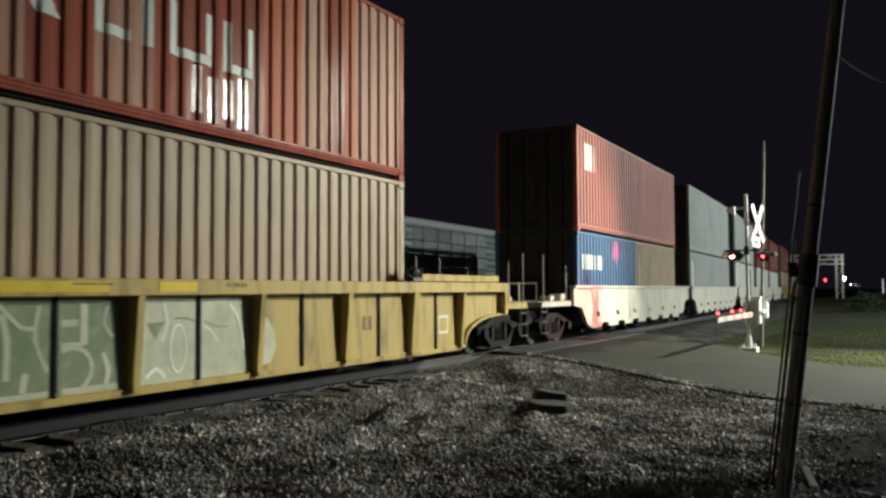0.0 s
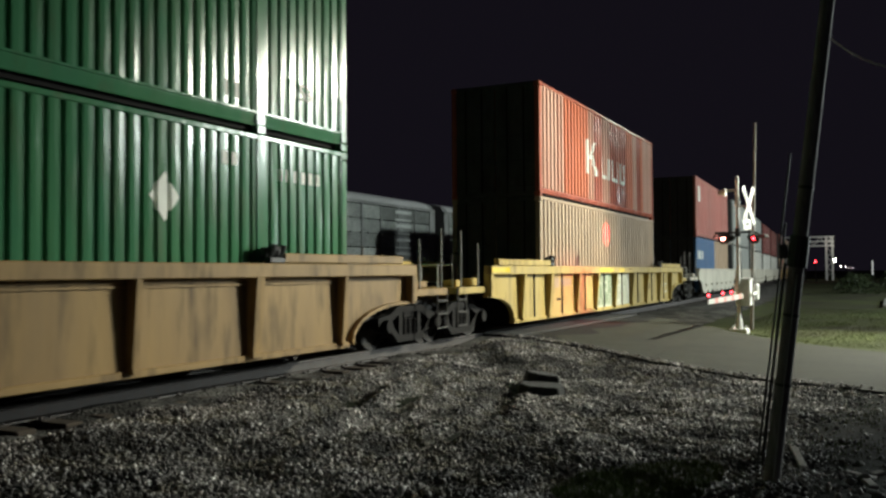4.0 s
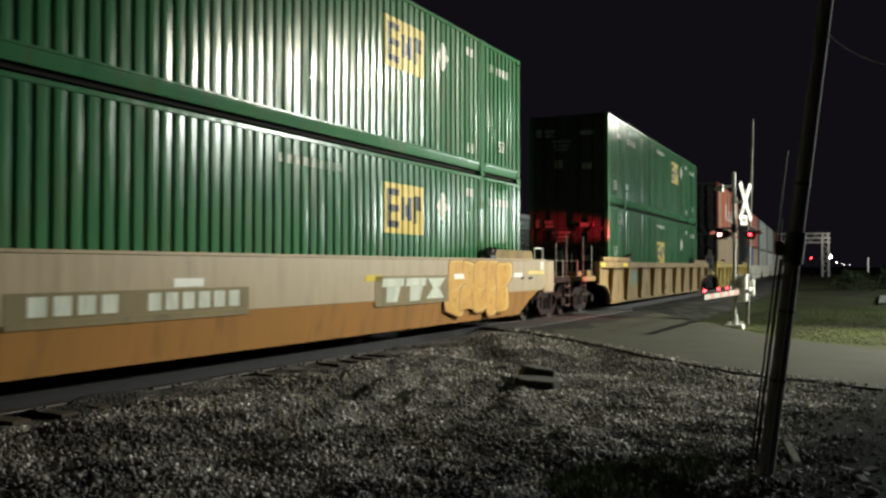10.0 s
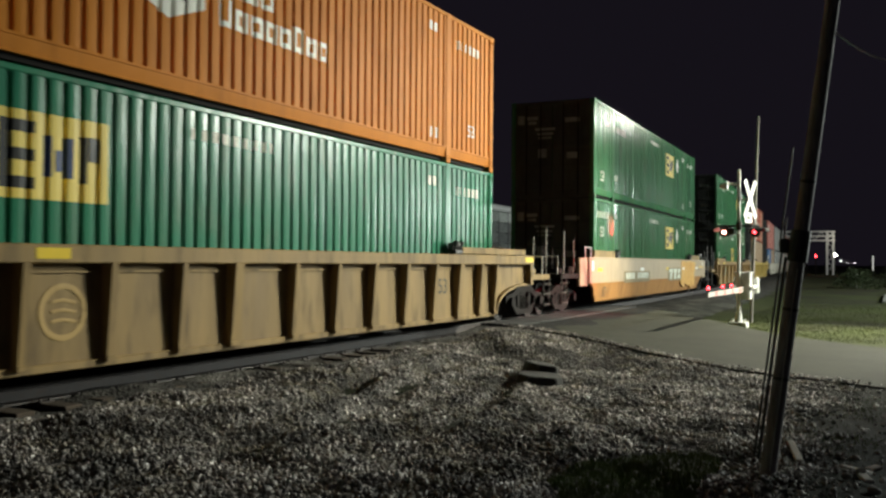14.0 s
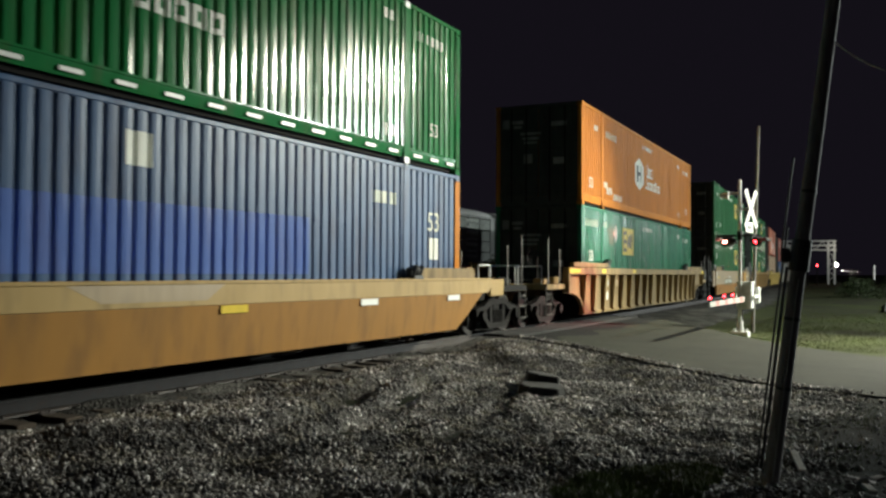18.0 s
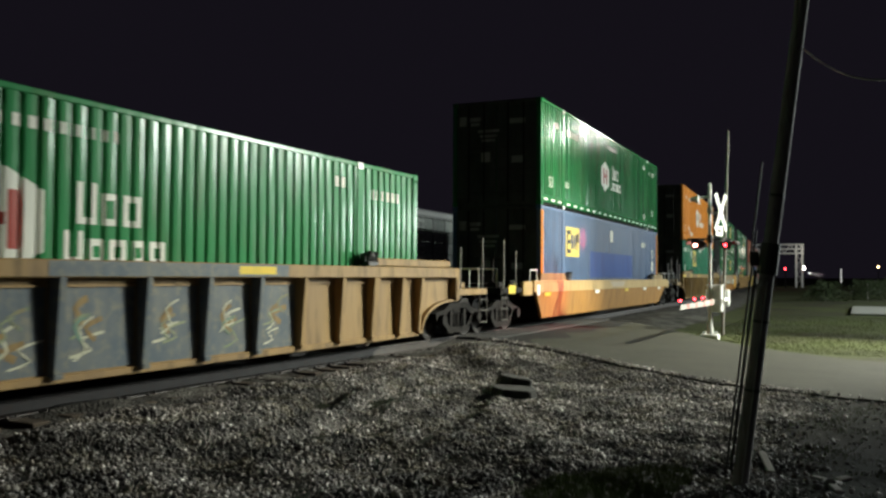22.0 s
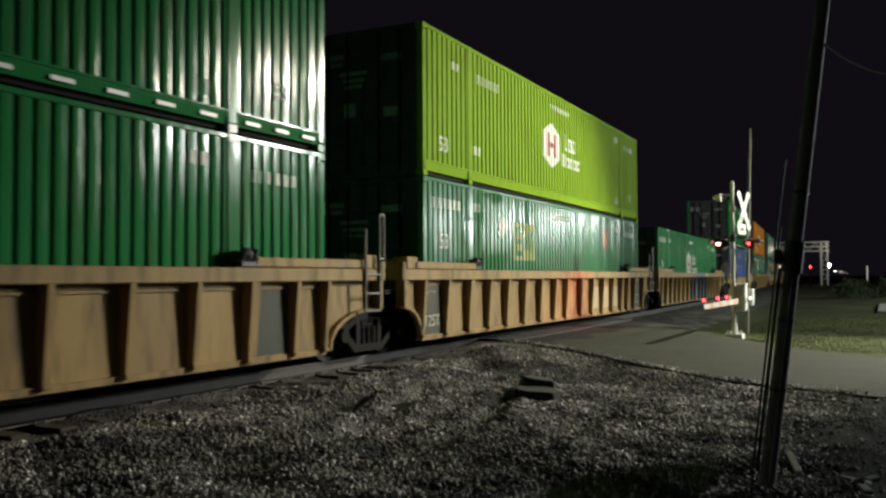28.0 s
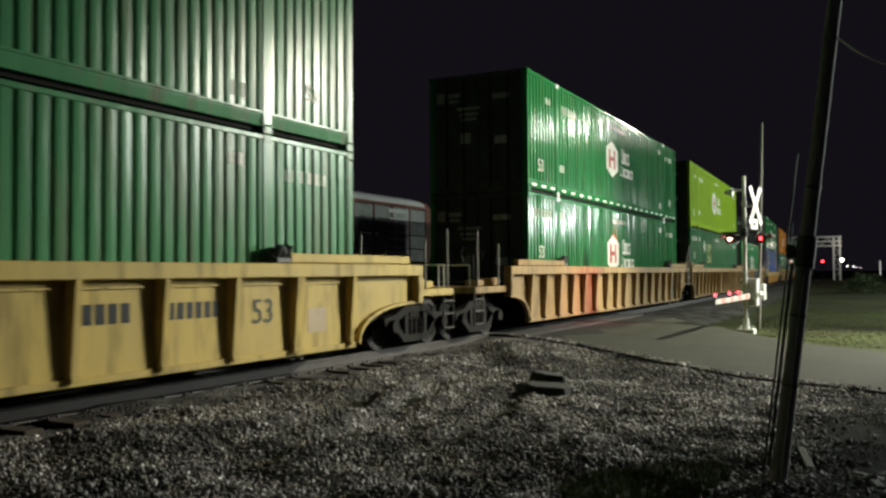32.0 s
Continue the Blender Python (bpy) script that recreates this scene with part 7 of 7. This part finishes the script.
def debris():
    bm = bmesh.new()
    box(bm, -0.36, 0.36, -0.034, 0.034, 0.0, 0.028, 0.006)
    ob = part("broken_board", bm, SCRAP)
    ob.matrix_basis = pose(8.7, 0.80, ground_z(8.7, 0.8) + 0.02, 0, -3, 12)
    tagged(ob, "short pale broken board on the ground", "board")
    for x, y, turn, long in ((8.42, 0.28, 75, 0.13), (7.95, 0.19, 20, 0.09), (8.6, 0.14, -40, 0.07)):
        bm = bmesh.new()
        box(bm, -long, long, -0.04, 0.04, 0.0, 0.03, 0.008)
        ob = part("wood_scrap", bm, SCRAP)
        ob.matrix_basis = pose(x, y, ground_z(x, y) + 0.015, 4, -5, turn)
        tagged(ob, "small weathered scrap of wood on bare earth", "scrap", "scraps by the pole")
    for k, (x, y, s) in enumerate(((8.2, 0.22, 0.07), (7.6, 0.12, 0.06), (8.9, 0.30, 0.05), (7.9, 0.33, 0.05))):
        bm = bmesh.new()
        bmesh.ops.create_icosphere(bm, subdivisions=2, radius=s)
        for v in bm.verts:
            v.co *= 0.8 + 0.4 * noise.noise(v.co * 14 + Vector((k * 5, 0, 0)))
            v.co.z *= 0.7
        ob = part("rock", bm, STONE)
        ob.location = (x, y, ground_z(x, y) + s * 0.3)
        tagged(ob, "pale fist-sized rock on bare earth", "rock", "rocks by the pole")


debris()


# ---------------- the distance ----------------
def signal_bridge():
    base = tagged(new("signal_bridge"), "pale steel lattice bridge over the far tracks", "signal bridge")
    x = 170.0
    for y in (9.3, 27.0):
        for dx in (-0.55, 0.55):
            bm = bmesh.new()
            box(bm, x + dx - 0.12, x + dx + 0.12, y - 0.12, y + 0.12, -0.6, 7.3)
            box(bm, x + dx - 0.12, x + dx + 0.12, y + 0.9, y + 1.14, -0.6, 7.3)
            part("column", bm, GALV, base)
        bm = bmesh.new()
        for k in range(8):
            bar(bm, (x - 0.5, y + (0 if k % 2 else 1.0), 0.2 + k * 0.85), (x - 0.5, y + (1.0 if k % 2 else 0), 1.05 + k * 0.85), 0.06, 5)
        part("bracing", bm, GALV, base)
    for z in (5.7, 6.5, 7.3):
        bm = bmesh.new()
        box(bm, x - 0.62, x + 0.62, 9.0, 28.2, z - 0.11, z + 0.11)
        part("girder", bm, GALV, base)
    bm = bmesh.new()
    for k in range(19):
        bar(bm, (x - 0.55, 9.3 + k, 5.7 if k % 2 else 7.3), (x - 0.55, 10.3 + k, 7.3 if k % 2 else 5.7), 0.07, 5)
    part("lattice", bm, GALV, base)


signal_bridge()


def far_lamp(name, label, x, y, z, r, glow, pole=True):
    base = tagged(new(name), label, "street lamp", "lamps in the distance")
    bm = bmesh.new()
    ball(bm, (x, y, z), r, 12, 8)
    part("lens", bm, glow, base)
    if pole:
        bm = bmesh.new()
        bar(bm, (x + 0.1, y, -0.6), (x + 0.1, y, z), 0.09, 8)
        part("pole", bm, STEEL, base)


far_lamp("street_lamp", "bright white lamp far down the line", 182, 9.75, 3.2, 0.34, WHITE_GLOW)
far_lamp("street_lamp", "small white lamp in the distance", 230, 10.9, 2.3, 0.10, WHITE_GLOW)
far_lamp("street_lamp", "small white lamp in the distance", 245, 10.4, 2.2, 0.06, WHITE_GLOW)
far_lamp("street_lamp", "small white lamp in the distance", 300, 11.8, 2.0, 0.06, WHITE_GLOW)
far_lamp("street_lamp", "small white lamp in the distance", 300, 10.4, 1.9, 0.06, WHITE_GLOW)
far_lamp("street_lamp", "warm orange lamp beyond the field", 200, -3.5, 3.6, 0.20, WARM_GLOW)
far_lamp("crossing_lamp", "small red crossing lamp far down the line", 150, 12.15, 2.7, 0.17, RED_GLOW)
far_lamp("crossing_lamp", "small red crossing lamp far down the line", 150, 10.75, 2.7, 0.15, RED_GLOW)
# no seen source: a fill lamp added to bring out the lattice bridge
lamp("unseen_fill_light", (166.0, 8.0, 6.0), 260, (1.0, 0.88, 0.70), 0.5)


def bush_row():
    rng = random.Random(12)
    for k in range(13):
        bush(13.5 + 2.7 * k + rng.uniform(-0.4, 0.4), 17.0 + rng.uniform(-0.4, 0.4), rng.uniform(1.5, 2.0), rng.uniform(2.3, 3.1), 30 + k, "dark leafy bush between the two tracks", "bushes between the tracks")


def lit_bollard():
    base = tagged(new("marker_post"), "thin white post standing in the dark field", "post")
    bm = bmesh.new()
    bar(bm, (118, 2.05, -0.6), (118, 2.05, 0.7), 0.07, 8)
    part("post", bm, STEEL, base)
    # the upper length glows to stand for light falling on the post
    bm = bmesh.new()
    bar(bm, (118, 2.05, 0.7), (118, 2.05, 2.45), 0.06, 8)
    part("light_tube", bm, DIM_GLOW, base)


lit_bollard()


def bush(x, y, r, high, seed, label="dark leafy bush at the edge of the field", group="bushes beyond the grass"):
    base = tagged(new("bush"), label, "bush", group)
    rng = random.Random(seed)
    bm = bmesh.new()
    bar(bm, (x, y, -0.6), (x + 0.1 * r, y, -0.4 + high * 0.7), 0.07, 6, 0.02)
    part("stem", bm, POLE_WOOD, base)
    verts, faces = [], []
    for k in range(1400):
        a, u, v = rng.uniform(0, 6.28), rng.random() ** 0.5, rng.random()
        lump = 0.75 + 0.4 * noise.noise(Vector((math.cos(a) * 1.5, math.sin(a) * 1.5, v * 2 + seed)))
        p = Vector((x + math.cos(a) * r * u * lump * (1.1 - 0.6 * v), y + math.sin(a) * r * u * lump * (1.1 - 0.6 * v), -0.45 + high * v * lump))
        s = rng.uniform(0.05, 0.13)
        d = Vector((rng.uniform(-1, 1), rng.uniform(-1, 1), rng.uniform(-1, 1))).normalized() * s
        e = d.cross(Vector((rng.uniform(-1, 1), rng.uniform(-1, 1), 1))).normalized() * s * 0.5
        i = len(verts)
        verts += [p - d, p + e, p + d, p - e]
        faces.append((i, i + 1, i + 2, i + 3))
    me = bpy.data.meshes.new("foliage")
    me.from_pydata(verts, [], faces)
    me.materials.append(LEAF)
    ob = tagged(new("foliage", me), kind="stuff")
    ob.parent = base


for k, (x, y, r, high) in enumerate(((74, 2.4, 2.2, 1.6), (79, -0.6, 2.6, 1.9), (86, -3.5, 2.8, 2.0), (95, 3.2, 2.6, 1.7), (102, -1.5, 3.0, 2.1), (68, -5.5, 2.2, 1.7))):
    bush(x, y, r, high, k + 2)
bush_row()


# ---------------- what moves ----------------
def carried(s, half, z, across, line):
    rows = []
    for k in range(33):
        d = gone(float(k)) if line == 0 else RACK_SPEED * k
        a, b = s + d - half, s + d + half
        ya, yb = line_y(a, across), line_y(b, across)
        rows.append((float(k), pose((a + b) / 2, (ya + yb) / 2, z, 0, 0, math.degrees(math.atan2(yb - ya, b - a)))))
    return rows


def motions():
    for thing, s, half, z, across, line in MOVERS:
        walk(thing, carried(s, half, z, across, line))
    for w in WHEELS[:NEAR_WHEELS]:
        x = w.location.x
        walk(w, [(k / 10, pose(x, 0, WHEEL_R, 0, math.degrees(gone(k / 10) / WHEEL_R) % 360.0, 0)) for k in range(321)])
    for w in WHEELS[NEAR_WHEELS:]:
        x = w.location.x
        walk(w, [(k / 4, pose(x, 0, WHEEL_R, 0, math.degrees(RACK_SPEED * k / 4 / WHEEL_R) % 360.0, 0)) for k in range(129)])


motions()
